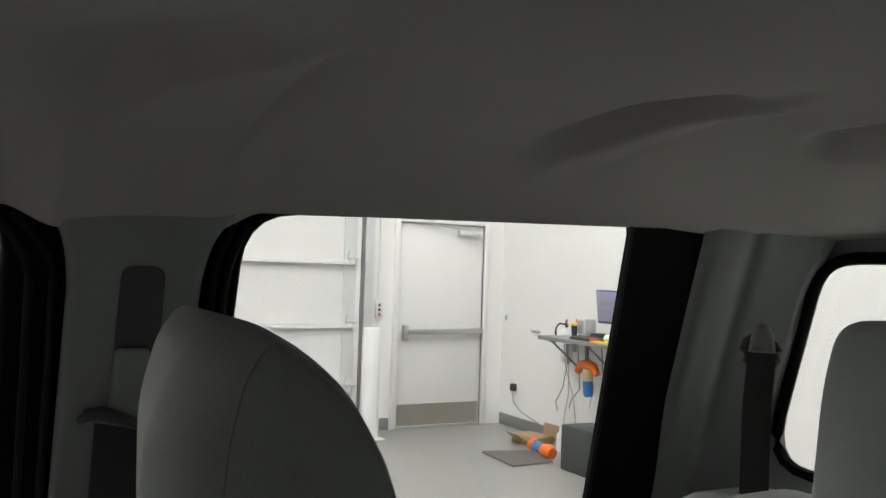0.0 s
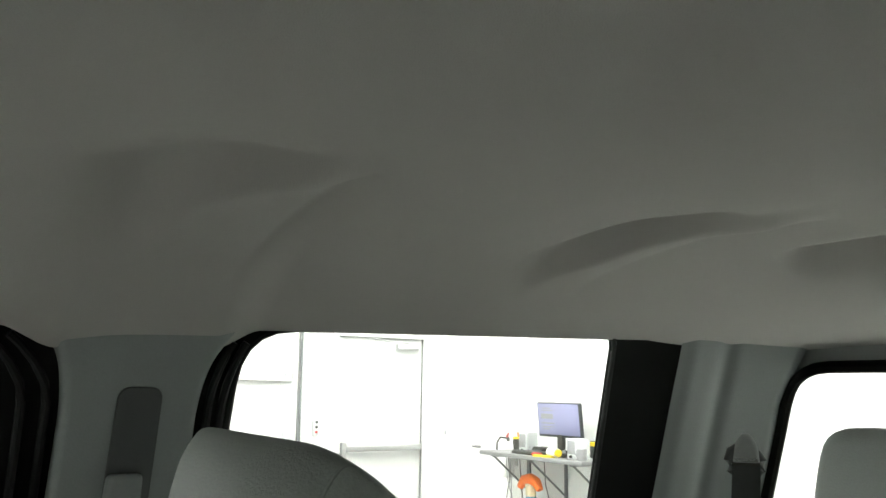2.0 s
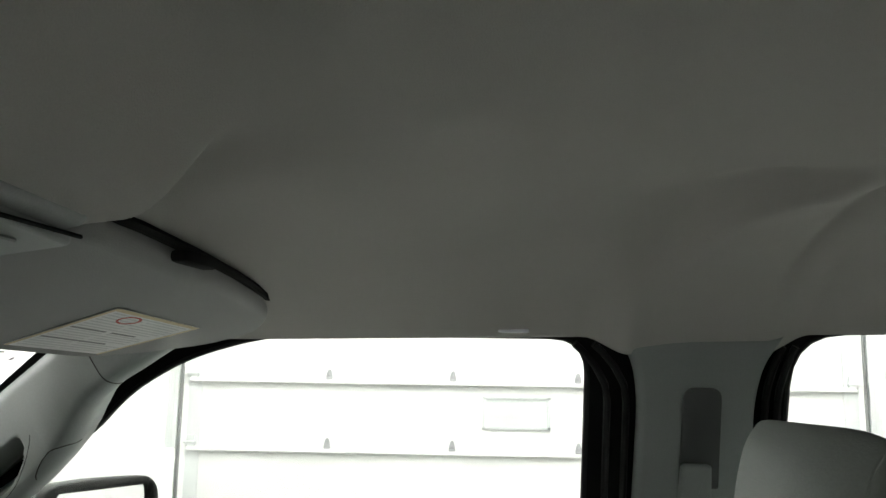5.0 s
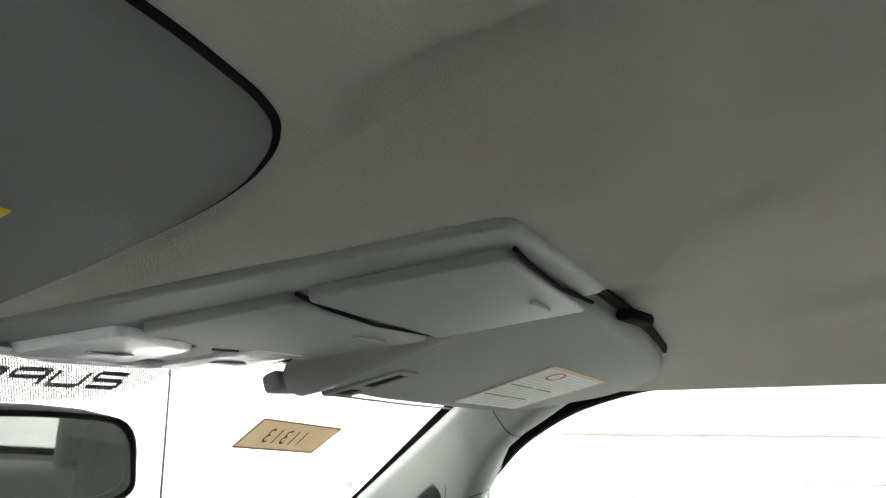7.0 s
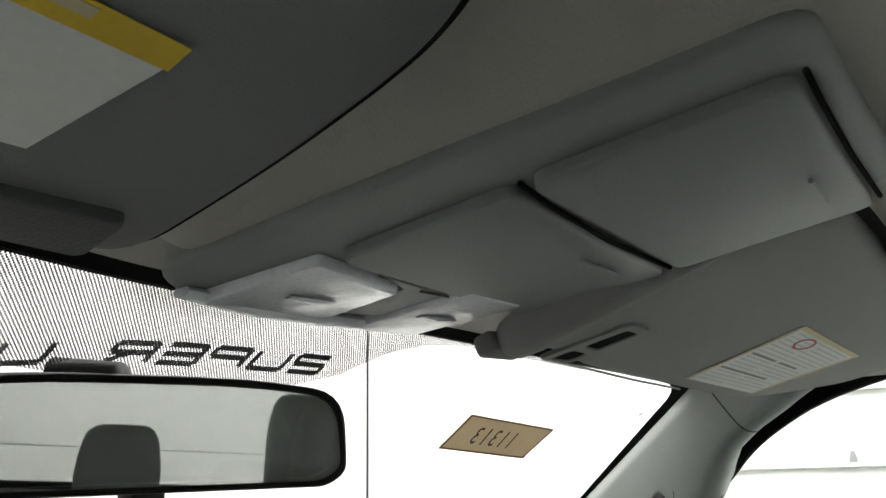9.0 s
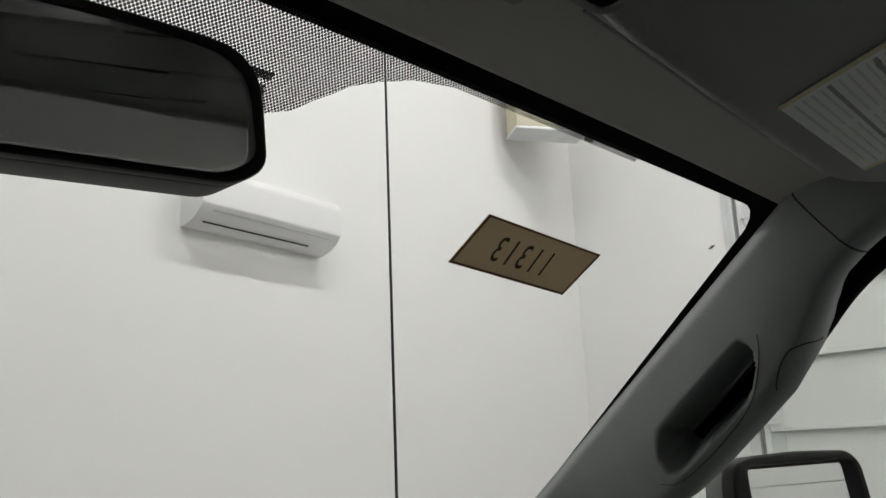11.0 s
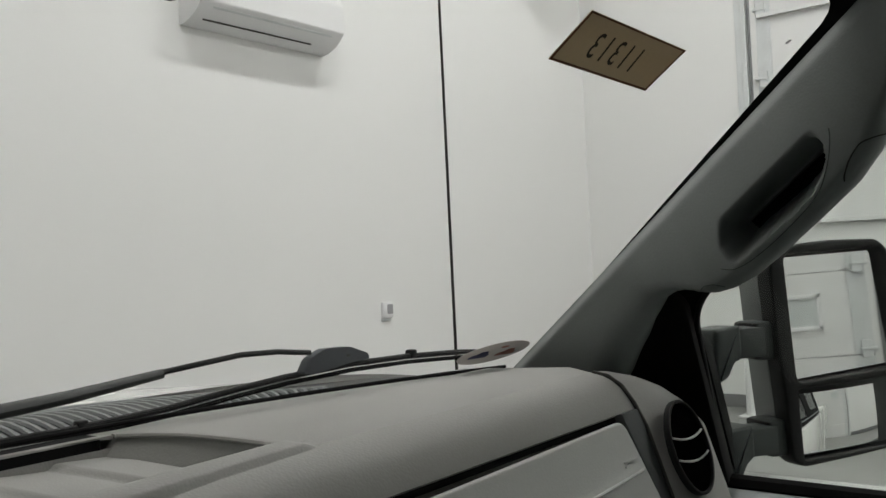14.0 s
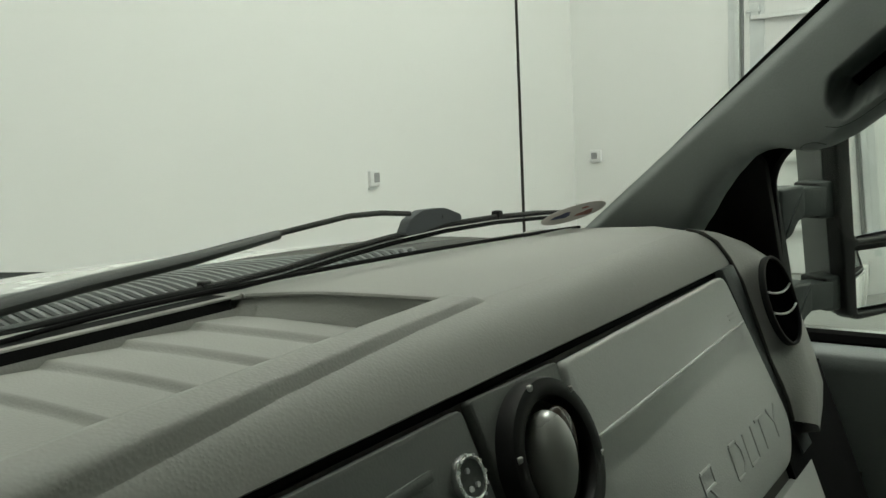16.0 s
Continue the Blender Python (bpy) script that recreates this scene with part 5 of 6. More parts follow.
part("symbol", panel([(0.3 + 0.1 * math.cos(t), 0.16 + 0.09 * math.sin(t)) for t in steps(0, 2 * math.pi, 20)[:-1]], [[(0.3 + 0.08 * math.cos(t), 0.16 + 0.07 * math.sin(t)) for t in steps(0, 2 * math.pi, 20)[:-1]]], lambda u, v, d: lb(u, v, 0.0006 + d), 0.0002), M["red"], lbo, "red ring symbol")
# black tube added to paint the shadow between visor edge and headliner
part("edge_shade", tube([vis(u, v, 0.017) for u, v in ((0.235, 0.3715), (0.30, 0.366), (0.40, 0.3625), (0.50, 0.3615), (0.60, 0.364), (0.66, 0.3685), (0.70, 0.380), (0.722, 0.398), (0.727, 0.42))], 0.0042, 6), M["black"], pv, "black tube painting the shadow gap along the visor")
part("rear_bracket", box((0.370, 0.358, 1.699), (0.045, 0.016, 0.010), 0.004, 2, Matrix.Rotation(radians(-12), 4, "Z")), M["black"], pv, "black visor bracket")

# driver's visor, folded up
dv = thing("sun_visor", "dark grey driver's sun visor with a yellow warning label", "sun visor", (-0.25, 0.47, 1.69), "sun visors")


def dvis(u, v, d):
    return Vector((u, v, 1.690 - 0.3 * (v - 0.45) - d))


out = fillet([(-0.63, 0.405), (-0.30, 0.396), (-0.13, 0.3945), (-0.082, 0.3985), (-0.063, 0.4035), (-0.049, 0.4135), (-0.0375, 0.429), (-0.0305, 0.448), (-0.0275, 0.47), (-0.0255, 0.51), (-0.027, 0.55), (-0.030, 0.59), (-0.10, 0.605), (-0.40, 0.60), (-0.60, 0.55)],
             [0.03, 0.03, 0.02, 0.02, 0.01, 0.012, 0.012, 0.012, 0.012, 0.02, 0.02, 0.02, 0.03, 0.05, 0.05])
part("visor_body", panel(out, [], lambda u, v, d: dvis(u, v, d - 0.022), 0.022, 0.008, 4), M["dvisor"], dv)
# black plate under the visor body; its rim paints the shadow round the edge
part("edge_shade", panel([(p[0] + 0.0018 * smooth01((p[0] + 0.12) / 0.09), p[1] - 0.0018 * (1 - smooth01((p[1] - 0.395) / 0.05))) for p in out], [], lambda u, v, d: dvis(u, v, d - 0.030), 0.0255), M["black"], dv, "black band painting the shadow gap round the visor")
yl = part("label", panel([(-0.30, 0.493), (-0.092, 0.492), (-0.102, 0.545), (-0.30, 0.56)], [], lambda u, v, d: dvis(u, v, 0.0006 + d), 0.0004), M["paper"], dv, "white warning label")
part("yellow_border", panel([(-0.30, 0.484), (-0.092, 0.4845), (-0.0915, 0.495), (-0.30, 0.4965)], [], lambda u, v, d: dvis(u, v, 0.0012 + d), 0.0004), M["yellow"], yl, "yellow header strip")
for i in range(5):
    part("text_bar", panel([(-0.28, 0.512 + i * 0.011), (-0.14 - 0.01 * (i % 3), 0.512 + i * 0.011), (-0.14 - 0.01 * (i % 3), 0.517 + i * 0.011), (-0.28, 0.517 + i * 0.011)], [], lambda u, v, d: dvis(u, v, 0.0012 + d), 0.0003), M["greyink"], yl)
part("text_bar", panel([(-0.26, 0.4875), (-0.12, 0.4855), (-0.12, 0.4895), (-0.26, 0.4915)], [], lambda u, v, d: dvis(u, v, 0.0018 + d), 0.0003), M["tan"], yl)
part("mirror_lid", panel(fillet([(-0.36, 0.525 + 0.06), (-0.052, 0.54 + 0.022), (-0.052, 0.59), (-0.36, 0.592)], 0.006), [], lambda u, v, d: dvis(u, v, d), 0.004, 0.0015), M["charcoal"], dv, "dark vanity lid")

# ---- overhead console ----
def cz(y):
    return 1.685 - 0.1174 * (y - 0.3326)


def con(u, v, d):
    return Vector((u, v, cz(v) + d))


oc = thing("overhead_console", "grey plastic overhead console with two storage doors", "overhead console", (0.1, 0.47, 1.70))
rim = fillet([(0.000, 0.341), (0.163, 0.338), (0.190, 0.42), (0.206, 0.50), (0.200, 0.598), (0.176, 0.617), (0.03, 0.634), (-0.002, 0.615)], [0.012, 0.008, 0.03, 0.03, 0.02, 0.02, 0.02, 0.02])
part("bezel", panel(rim, [], lambda u, v, d: con(u, v, 0.013 - d), 0.013, 0.0042, 4), M["console"], oc)


def bin_door(y0, y1, x0, xa, xb, label):
    o = fillet([(x0, y0), (xa, y0), (xb, y1), (x0 + 0.004, y1)], 0.008)
    p = part("storage_door", panel(o, [], lambda u, v, d: con(u, v, 0.001 - d - 0.004 * math.sin(max(0, min(1, (u - x0) / 0.16)) * math.pi)), 0.006, 0.002, 3), M["console"], oc, label)
    part("gap", tube([con(x0, y0 - 0.0025, -0.0015), con(lerp(x0, xa, 0.15), y0 - 0.0025, -0.004), con(lerp(x0, xa, 0.5), y0 - 0.0025, -0.0055), con(xa, y0 - 0.0025, -0.002)], 0.0012, 6), M["black"], p, "dark shut line")
    part("finger_grip", tube([con(lerp(x0, xa, 0.55), y0 + 0.014, -0.0085), con(lerp(x0, xa, 0.8), y0 + 0.015, -0.0070)], 0.0012, 6), M["console"], p, "moulded finger grip")
    return p


bin_door(0.352, 0.449, 0.030, 0.176, 0.195, "grey storage door")
bin_door(0.456, 0.545, 0.036, 0.196, 0.200, "grey storage door")
plate = fillet([(0.070, 0.549), (0.130, 0.547), (0.129, 0.594), (0.104, 0.600), (0.102, 0.556)], 0.004)
part("switch_plate", panel(plate, [], lambda u, v, d: con(u, v, 0.001 - d), 0.005, 0.0015), M["console"], oc, "grey switch plate")
part("shut_line", tube([con(0.105, 0.5485, -0.006), con(0.128, 0.5475, -0.005)], 0.0007, 6), M["ink"], oc)
for lens, bx_, by_ in ((fillet([(0.036, 0.553), (0.100, 0.557), (0.103, 0.600), (0.101, 0.616), (0.030, 0.622)], 0.004), 0.07, 0.59), (fillet([(0.132, 0.536), (0.179, 0.532), (0.176, 0.606), (0.131, 0.612)], 0.004), 0.155, 0.575)):
    lo = part("map_light", panel(lens, [], lambda u, v, d: con(u, v, 0.001 - d), 0.007, 0.002), M["clear"], oc, "clear ribbed map light lens")
    part("bulb", tube([con(bx_ - 0.014, by_, -0.0065), con(bx_, by_ - 0.003, -0.0072), con(bx_ + 0.012, by_ - 0.005, -0.0065)], [0.003, 0.0055, 0.0025], 10, 0.22), M["clear"], lo, "dull bulb reflector")
part("front_lip", tube([con(0.020, 0.622, -0.002), con(0.06, 0.620, -0.003), con(0.11, 0.614, -0.003), con(0.172, 0.606, -0.002)], [0.006, 0.0085, 0.0085, 0.006], 10, 0.5), M["clear"], oc, "pale translucent front lip")

# ---- rear-view mirror ----
rv = thing("rear_view_mirror", "black framed rear-view mirror on the windshield", "mirror", (0.062, 0.69, 1.59))
RN = Vector((-0.300, -0.945, -0.130)).normalized()
RR = Vector((0.957, -0.29, 0.03)).normalized()
RR = (RR - RR.dot(RN) * RN).normalized()
RU = RR.cross(RN)
RU = RU if RU.z > 0 else -RU
RC = Vector((0.060, 0.692, 1.589))


def rm(u, v, d):
    return RC + RR * u + RU * v + RN * d


shape = fillet([(-0.126, -0.025), (-0.127, 0.024), (-0.06, 0.0315), (0.055, 0.0315), (0.115, 0.0255), (0.120, -0.021), (0.107, -0.029), (-0.115, -0.0275)], [0.02, 0.02, 0.05, 0.05, 0.022, 0.02, 0.02, 0.02])
part("housing", panel(shape, [], lambda u, v, d: rm(u * (1 - 0.0 * d), v, -0.030 + d), 0.03, 0.004, 3), M["blackgloss"], rv)
inner = [(p[0] * 0.955, p[1] * 0.86) for p in shape]
part("rim", panel(shape, [inner], lambda u, v, d: rm(u, v, d), 0.0065, 0.002), M["blackgloss"], rv, "black plastic rim")
part("prism_face", panel(inner, [], lambda u, v, d: rm(u, v + 0.0, 0.0055 - 0.0575 * v + d), 0.0003), M["prism"], rv, "clear front face of the dimming prism")
part("mirror_glass", panel(inner, [], lambda u, v, d: rm(u, v, 0.0022 - 0.080 * v * -0.7 + d), 0.0003), M["darkmirror"], rv, "tinted mirror glass")
part("day_night_lever", box(rm(0.003, -0.033, -0.008), (0.022, 0.014, 0.018), 0.003, 2), M["blackgloss"], rv)
part("stalk", tube([rm(0, 0.005, -0.025), rm(-0.004, 0.03, -0.045), ws(0.05, 0.765, -0.002)], [0.012, 0.009, 0.013], 10), M["blackgloss"], rv)

# ---- seats ----
def pillow(outline, c, x, half, dy):
    """A stuffed pad: the outline swept across, its face crowned and drawn in towards both ends."""
    own = bmesh.new()
    rings = []
    ss_ = [-1 + 2 * i / 40 for i in range(41)]
    for s_ in ss_:
        e = max(0, (abs(s_) - 0.55) / 0.45)
        round_ = math.sqrt(max(0, 1 - e ** 2.2))
        kf = 0.42 + 0.52 * round_ - 0.42 * max(0, s_ + 0.6) / 1.6
        kb = 0.84 + 0.16 * round_
        kz = 0.90 + 0.10 * round_
        rings.append([own.verts.new((x + half * s_, c[0] + (dy + p[0] - c[0]) * (kf if p[0] + dy > c[0] else kb), c[1] + (p[1] - c[1]) * kz)) for p in outline])
    n_ = len(outline)
    for a, b in zip(rings, rings[1:]):
        for k in range(n_):
            own.faces.new((a[k], a[(k + 1) % n_], b[(k + 1) % n_], b[k]))
    for r_, q in ((rings[0], -1), (rings[-1], 1)):
        last = r_
        for k in (0.85, 0.6, 0.3):
            nxt = [own.verts.new((x + q * (half + 0.010 * (1 - k ** 2)), c[0] + (v.co.y - c[0]) * k / (1 if last is r_ else 1), c[1] + (v.co.z - c[1]) * k)) for v in r_]
            for i in range(n_):
                own.faces.new((last[i], last[(i + 1) % n_], nxt[(i + 1) % n_], nxt[i]))
            last = nxt
        own.faces.new(last)
    return own


def seat(x, dy, label):
    s = thing("front_seat", label, "seat", (x, dy - 0.1, 0.75), "front seats")
    head = fillet([(-0.048, 1.385), (-0.038, 1.44), (-0.035, 1.52), (-0.056, 1.570), (-0.088, 1.592), (-0.118, 1.578), (-0.148, 1.554), (-0.175, 1.512), (-0.193, 1.46), (-0.205, 1.385)], [0.01, 0.03, 0.03, 0.02, 0.02, 0.02, 0.02, 0.02, 0.02, 0.01])
    hb_ = pillow(head, (dy - 0.108, 1.475), x, 0.14, dy)
    h = part("headrest", hb_, M["seat"], s, "", 60)
    for q in (-1, 1):
        cxy = (-0.108, 1.475)
        kf = 0.47 if q < 0 else 0.12
        pts = [(x + q * 0.1385, dy + cxy[0] + (p[0] - cxy[0]) * (kf if p[0] > cxy[0] else 0.86), cxy[1] + (p[1] - cxy[1]) * 0.915) for p in head]
        part("seam", tube(pts, 0.0010, 6), M["seat"], h, "raised stitched seam")
        part("seam", tube([(p[0] - q * 0.006, p[1] + 0.004, p[2] + 0.003) for p in pts], 0.0010, 6), M["seat"], h, "raised stitched seam")
        part("post", tube([(x + q * 0.06, dy - 0.11, 1.30), (x + q * 0.06, dy - 0.105, 1.42)], 0.007, 8), M["chrome"], h, "chrome headrest post")
    back = fillet([(0.06, 0.98), (0.03, 1.15), (-0.02, 1.30), (-0.05, 1.335), (-0.13, 1.33), (-0.17, 1.28), (-0.12, 1.0), (-0.06, 0.92)], 0.03)
    bb = panel(back, [], lambda u, v, d: (x - 0.24 + d, dy + u, v), 0.48, 0.0)
    sharp = [e for e in bb.edges if len(e.link_faces) == 2 and e.calc_face_angle(0) > 0.9]
    bmesh.ops.bevel(bb, geom=sharp, offset=0.04, segments=4, affect="EDGES", profile=0.5)
    part("backrest", bb, M["seat"], s, "", 60)
    part("cushion", box((x, dy + 0.22, 0.92), (0.5, 0.5, 0.16), 0.05, 4), M["seat"], s)
    part("seat_base", box((x, dy + 0.18, 0.80), (0.4, 0.4, 0.1), 0.02), M["ink"], s)
    return s


seat(0.435, 0.0, "grey vinyl passenger seat with a stitched headrest")
seat(-0.315, -0.13, "grey vinyl driver's seat with a stitched headrest")


def rear_rest(x, name_label):
    own = panel(fillet([(-0.089, 1.33), (-0.09, 1.50), (-0.072, 1.578), (0.07, 1.58), (0.086, 1.50), (0.09, 1.33)], [0.01, 0.04, 0.045, 0.045, 0.04, 0.01]), [], lambda u, v, d: (x + u, -0.905 + d + 0.15 * (v - 1.35) * -0.6, v), 0.075, 0.0)
    sharp = [e for e in own.edges if len(e.link_faces) == 2 and e.calc_face_angle(0) > 0.9]
    bmesh.ops.bevel(own, geom=sharp, offset=0.02, segments=4, affect="EDGES", profile=0.5)
    return own


rs = thing("rear_bench", "grey vinyl rear bench seat with headrests", "seat", (XC, -0.85, 0.75))
for x, low in ((0.463, 0.0), (XC, 0.09), (2 * XC - 0.463, 0.0)):
    hr = rear_rest(x, "")
    bmesh.ops.translate(hr, vec=(0, 0, -low), verts=hr.verts)
    part("headrest", hr, M["seat"], rs, "", 60)
part("backrest", box((XC, -0.89, 1.10), (1.42, 0.2, 0.46), 0.05, 4), M["seat"], rs)
for x in (0.56, -0.44):
    part("bolster", box((x, -0.86, 1.30), (0.22, 0.16, 0.1), 0.04, 4), M["seat"], rs)
part("cushion", box((XC, -0.60, 0.95), (1.42, 0.5, 0.16), 0.05, 4), M["seat"], rs)
part("seat_base", box((XC, -0.62, 0.81), (1.3, 0.4, 0.13), 0.02), M["ink"], rs)

# ---- dashboard ----
def dz(y):
    return 1.331 - 0.06 * max(y - 0.90, 0)


db = thing("dashboard", "grey grained vinyl dashboard with a tray, glovebox and vents", "dashboard", (XC, 0.95, 1.2))
XR, XL = 0.693, 2 * XC - 0.693
foot = [(x, min(ws_y_base(x) + 0.012, 1.235)) for x in steps(XR + 0.07, XL - 0.07, 28)]
tray = fillet([(-0.19, 0.865), (0.0, 0.8815), (0.296, 0.908), (0.312, 1.0), (0.320, 1.07), (0.304, 1.139), (-0.19, 1.139)], [0.01, 0.2, 0.012, 0.1, 0.05, 0.004, 0.004])
top = [(XL - 0.07, 0.845), (-0.2, 0.856), (0.30, 0.885), (XR + 0.0, 0.885), (XR + 0.05, 0.94)] + foot
part("top_pad", panel(top, [tray], lambda u, v, d: (u, v, dz(v) - 0.02 + d), 0.02, 0.0), M["dash"], db)
lip = [(0.885, 1.3312), (0.872, 1.3290), (0.861, 1.324), (0.851, 1.316), (0.843, 1.306), (0.838, 1.297), (0.845, 1.292), (0.90, 1.292)]
own = sheet(lambda x, k: (x, lip[k][0], lip[k][1]), steps(XL, XR, 60), list(range(len(lip))))
part("lip", own, M["dash"], db, "rounded pebbled vinyl edge", 80)
# tray well
TF = 1.2985
own = bmesh.new()
ring_t = [Vector((p[0], p[1], dz(p[1]) - 0.003)) for p in tray]
ring_b = [Vector((p[0] - (0.0 if p[0] < 0.25 else lerp(0.006, 0.016, smooth01((p[1] - 0.92) / 0.1))), p[1], TF - 0.004)) for p in tray]
a_ = [own.verts.new(p) for p in ring_t]
b_ = [own.verts.new(p) for p in ring_b]
for i in range(len(a_)):
    own.faces.new((a_[i], a_[(i + 1) % len(a_)], b_[(i + 1) % len(a_)], b_[i]))
part("tray_wall", own, M["dash"], db)


def rib(x, y):
    """Saw-tooth floor: each tread falls away from one rounded riser."""
    q = ((x - 0.0475 - 0.009 * math.sin((y - 0.88) / 0.26 * math.pi)) / 0.0645) % 1.0
    return (x, y, TF + 0.0048 * ((1 - q) / 0.90 if q > 0.10 else q / 0.10))


own = sheet(rib, steps(-0.19, 0.30, 260), steps(0.868, 1.141, 26))
part("tray_floor", own, M["dash"], db, "stepped ribbed tray floor", 50)
side_rim = [Vector((p[0] + 0.001, p[1], dz(p[1]) - 0.0012)) for p in tray if p[0] > 0.27]
part("tray_rim", tube(side_rim, 0.0042, 8, 0.6), M["dash"], db, "rounded tray rim")


def lip_z(y):
    for a, b_ in zip(lip, lip[1:]):
        if b_[0] <= y <= a[0]:
            return lerp(b_[1], a[1], (y - b_[0]) / (a[0] - b_[0]))
    return lip[0][1]


def front_rim(x, k):
    """Raised rim between the tray and the rounded front edge."""
    end = 1 - smooth01((x - 0.288) / 0.016)
    y = 0.8815 + 0.0885 * x
    dy, h, low = ((-0.0340, -0.0010, 1), (-0.0290, -0.0004, 1), (-0.0272, 0.0006, 0.95), (-0.0250, 0.0036, 0.8), (-0.0225, 0.0046, 0.65), (-0.0070, 0.0048, 0.15), (-0.0020, 0.0042, 0), (0.0005, -0.006, 0))[k]
    dy = max(dy, 0.840 + 0.0008 * k - y)
    return (x, y + dy, lerp(dz(y), min(dz(y), lip_z(y + dy)), low) + h * (end if h > 0 else 1))


part("tray_front_edge", sheet(front_rim, steps(-0.19, 0.312, 110), list(range(8))), M["dash"], db, "soft raised edge before the tray", 80)
own = sheet(lambda x, k: (x, (1.1375, 1.1375)[k], (TF - 0.003, dz(1.139) - 0.0012)[k]), steps(-0.19, 0.288, 24), [0, 1])
part("tray_back", sheet(lambda x, k: (x, (1.1378, 1.1366)[k], (TF - 0.003, TF + 0.008)[k]), steps(-0.19, 0.30, 24), [0, 1]), M["dash"], db, "low back wall of the tray", 30)
part("defroster_slot", own, M["black"], db, "black defroster slot", 30)
own = sheet(lambda x, k: (x, (1.1372, 1.1372, 1.1382, 1.1425, 1.1435)[k], (dz(1.139) - 0.0014, dz(1.139) + 0.0002, dz(1.139) + 0.0010, dz(1.139) + 0.0010, dz(1.139) - 0.001)[k]), steps(-0.19, 0.288, 24), list(range(5)))
part("slot_ledge", own, M["dash"], db, "narrow grey ledge over the slot", 30)
own = sheet(lambda x, k: (x, (1.1435, 1.1445, 1.168, 1.169)[k], dz(1.15) + (-0.003, 0.0013, 0.0005, -0.006)[k]), steps(-0.19, 0.29, 24), list(range(4)))
part("slot_cover", own, M["black"], db, "black strip between ledge and glass", 30)
part("glass_seal", tube([ws(x, 1.161 - 0.157 * (abs(x - XC) - 0.04) + 0.052 * (abs(x - XC) - 0.04) * (abs(x - XC) - 0.41), -0.003) for x in steps(XL - 0.03, XR + 0.10, 40)], 0.0022, 8), M["black"], db, "black rubber strip along the glass")
# face of the dashboard
FY, FZ = 0.838, 1.292


def face(u, v, d):
    """u across, v down from the shut line, d out of the face."""
    return Vector((u, FY - 0.006 - 0.345 * v - 0.94 * d, FZ - v + 0.33 * d))


part("face_backing", panel([(XL, 0.0), (XR - 0.004, 0.0), (XR + 0.02, 0.17), (XR + 0.02, 0.3), (XL, 0.3)], [], lambda u, v, d: face(u, v, -0.03 + d), 0.022), M["ink"], db, "black backing behind the panels")
gb = part("glovebox_door", panel(fillet([(0.318, 0.004), (0.655, 0.0), (0.695, 0.155), (0.66, 0.185), (0.335, 0.185), (0.300, 0.08)], [0.006, 0.012, 0.02, 0.02, 0.02, 0.02]), [], lambda u, v, d: face(u, v, -0.012 + d + (0.0012 if v > 0.055 else 0.0)), 0.012, 0.003, 3), M["dashlow"], db, "grey upper glovebox door")
part("crease", tube([face(0.325, 0.058, 0.0025), face(0.655, 0.047, 0.0025)], 0.0016, 6), M["dashlow"], gb, "moulded crease line")
for i in range(2):
    part("text_bar", panel([(0.628, 0.034 + i * 0.004), (0.646, 0.034 + i * 0.004), (0.646, 0.036 + i * 0.004), (0.628, 0.036 + i * 0.004)], [], lambda u, v, d: face(u, v, 0.0003 + d), 0.0004), M["dashlow"], gb)
letters = {"D": [(0, 0, 0, 1), (0, 0, .7, 0), (.7, 0, 1, .3), (1, .3, 1, .7), (1, .7, .7, 1), (.7, 1, 0, 1)], "U": [(0, 0, 0, 1), (0, 1, 1, 1), (1, 1, 1, 0)], "T": [(0, 0, 1, 0), (.5, 0, .5, 1)], "Y": [(0, 0, .5, .5), (1, 0, .5, .5), (.5, .5, .5, 1)], "R": [(0, 1, 0, 0), (0, 0, 1, 0), (1, 0, 1, .5), (1, .5, 0, .5), (.4, .5, 1, 1)]}
for i, k in enumerate("RDUTY"):
    x0 = 0.455 if k == "R" else 0.525 + (i - 1) * 0.037
    own = bmesh.new()
    for q in letters[k]:
        tube([face(x0 + q[0] * 0.024, 0.128 + q[1] * 0.028, 0.0005), face(x0 + q[2] * 0.024, 0.128 + q[3] * 0.028, 0.0002)], 0.0020, 6, bm=own)
    part("raised_shape", own, M["dashlow"], gb, "raised moulded badge shape")
part("vent_panel", panel(fillet([(0.205, 0.0), (0.312, 0.002), (0.294, 0.08), (0.328, 0.185), (0.225, 0.185)], 0.004), [], lambda u, v, d: face(u, v, -0.013 + d), 0.012, 0.002), M["dashmid"], db, "grey vent panel")
part("radio_panel", panel(fillet([(-0.12, 0.002), (0.197, 0.002), (0.217, 0.185), (-0.12, 0.185)], 0.004), [], lambda u, v, d: face(u, v, -0.013 + d), 0.012, 0.002), M["dashmid"], db, "grey centre panel")
part("trim_strip", panel(fillet([(-0.1, 0.030), (0.155, 0.022), (0.155, 0.028), (-0.1, 0.036)], 0.002), [], lambda u, v, d: face(u, v, -0.001 + d), 0.002, 0.0005), M["dashmid"], db)
FN = Vector((0, -0.94, 0.33)).normalized()
vt = part("air_vent", disc(face(0.260, 0.051, 0.0), FN, 0.051, 0.014, 48, 0.005, hole=0.037), M["blackgloss"], db, "round black air vent ring")
# flat disc, its black stands in for the dark inside of the vent
part("vent_hole", disc(face(0.260, 0.051, -0.0005), FN, 0.043, 0.002, 32), M["ink"], vt, "flat black disc painting the unlit depth of the vent")
own = bmesh.new()
bmesh.ops.create_uvsphere(own, u_segments=24, v_segments=14, radius=1.0)
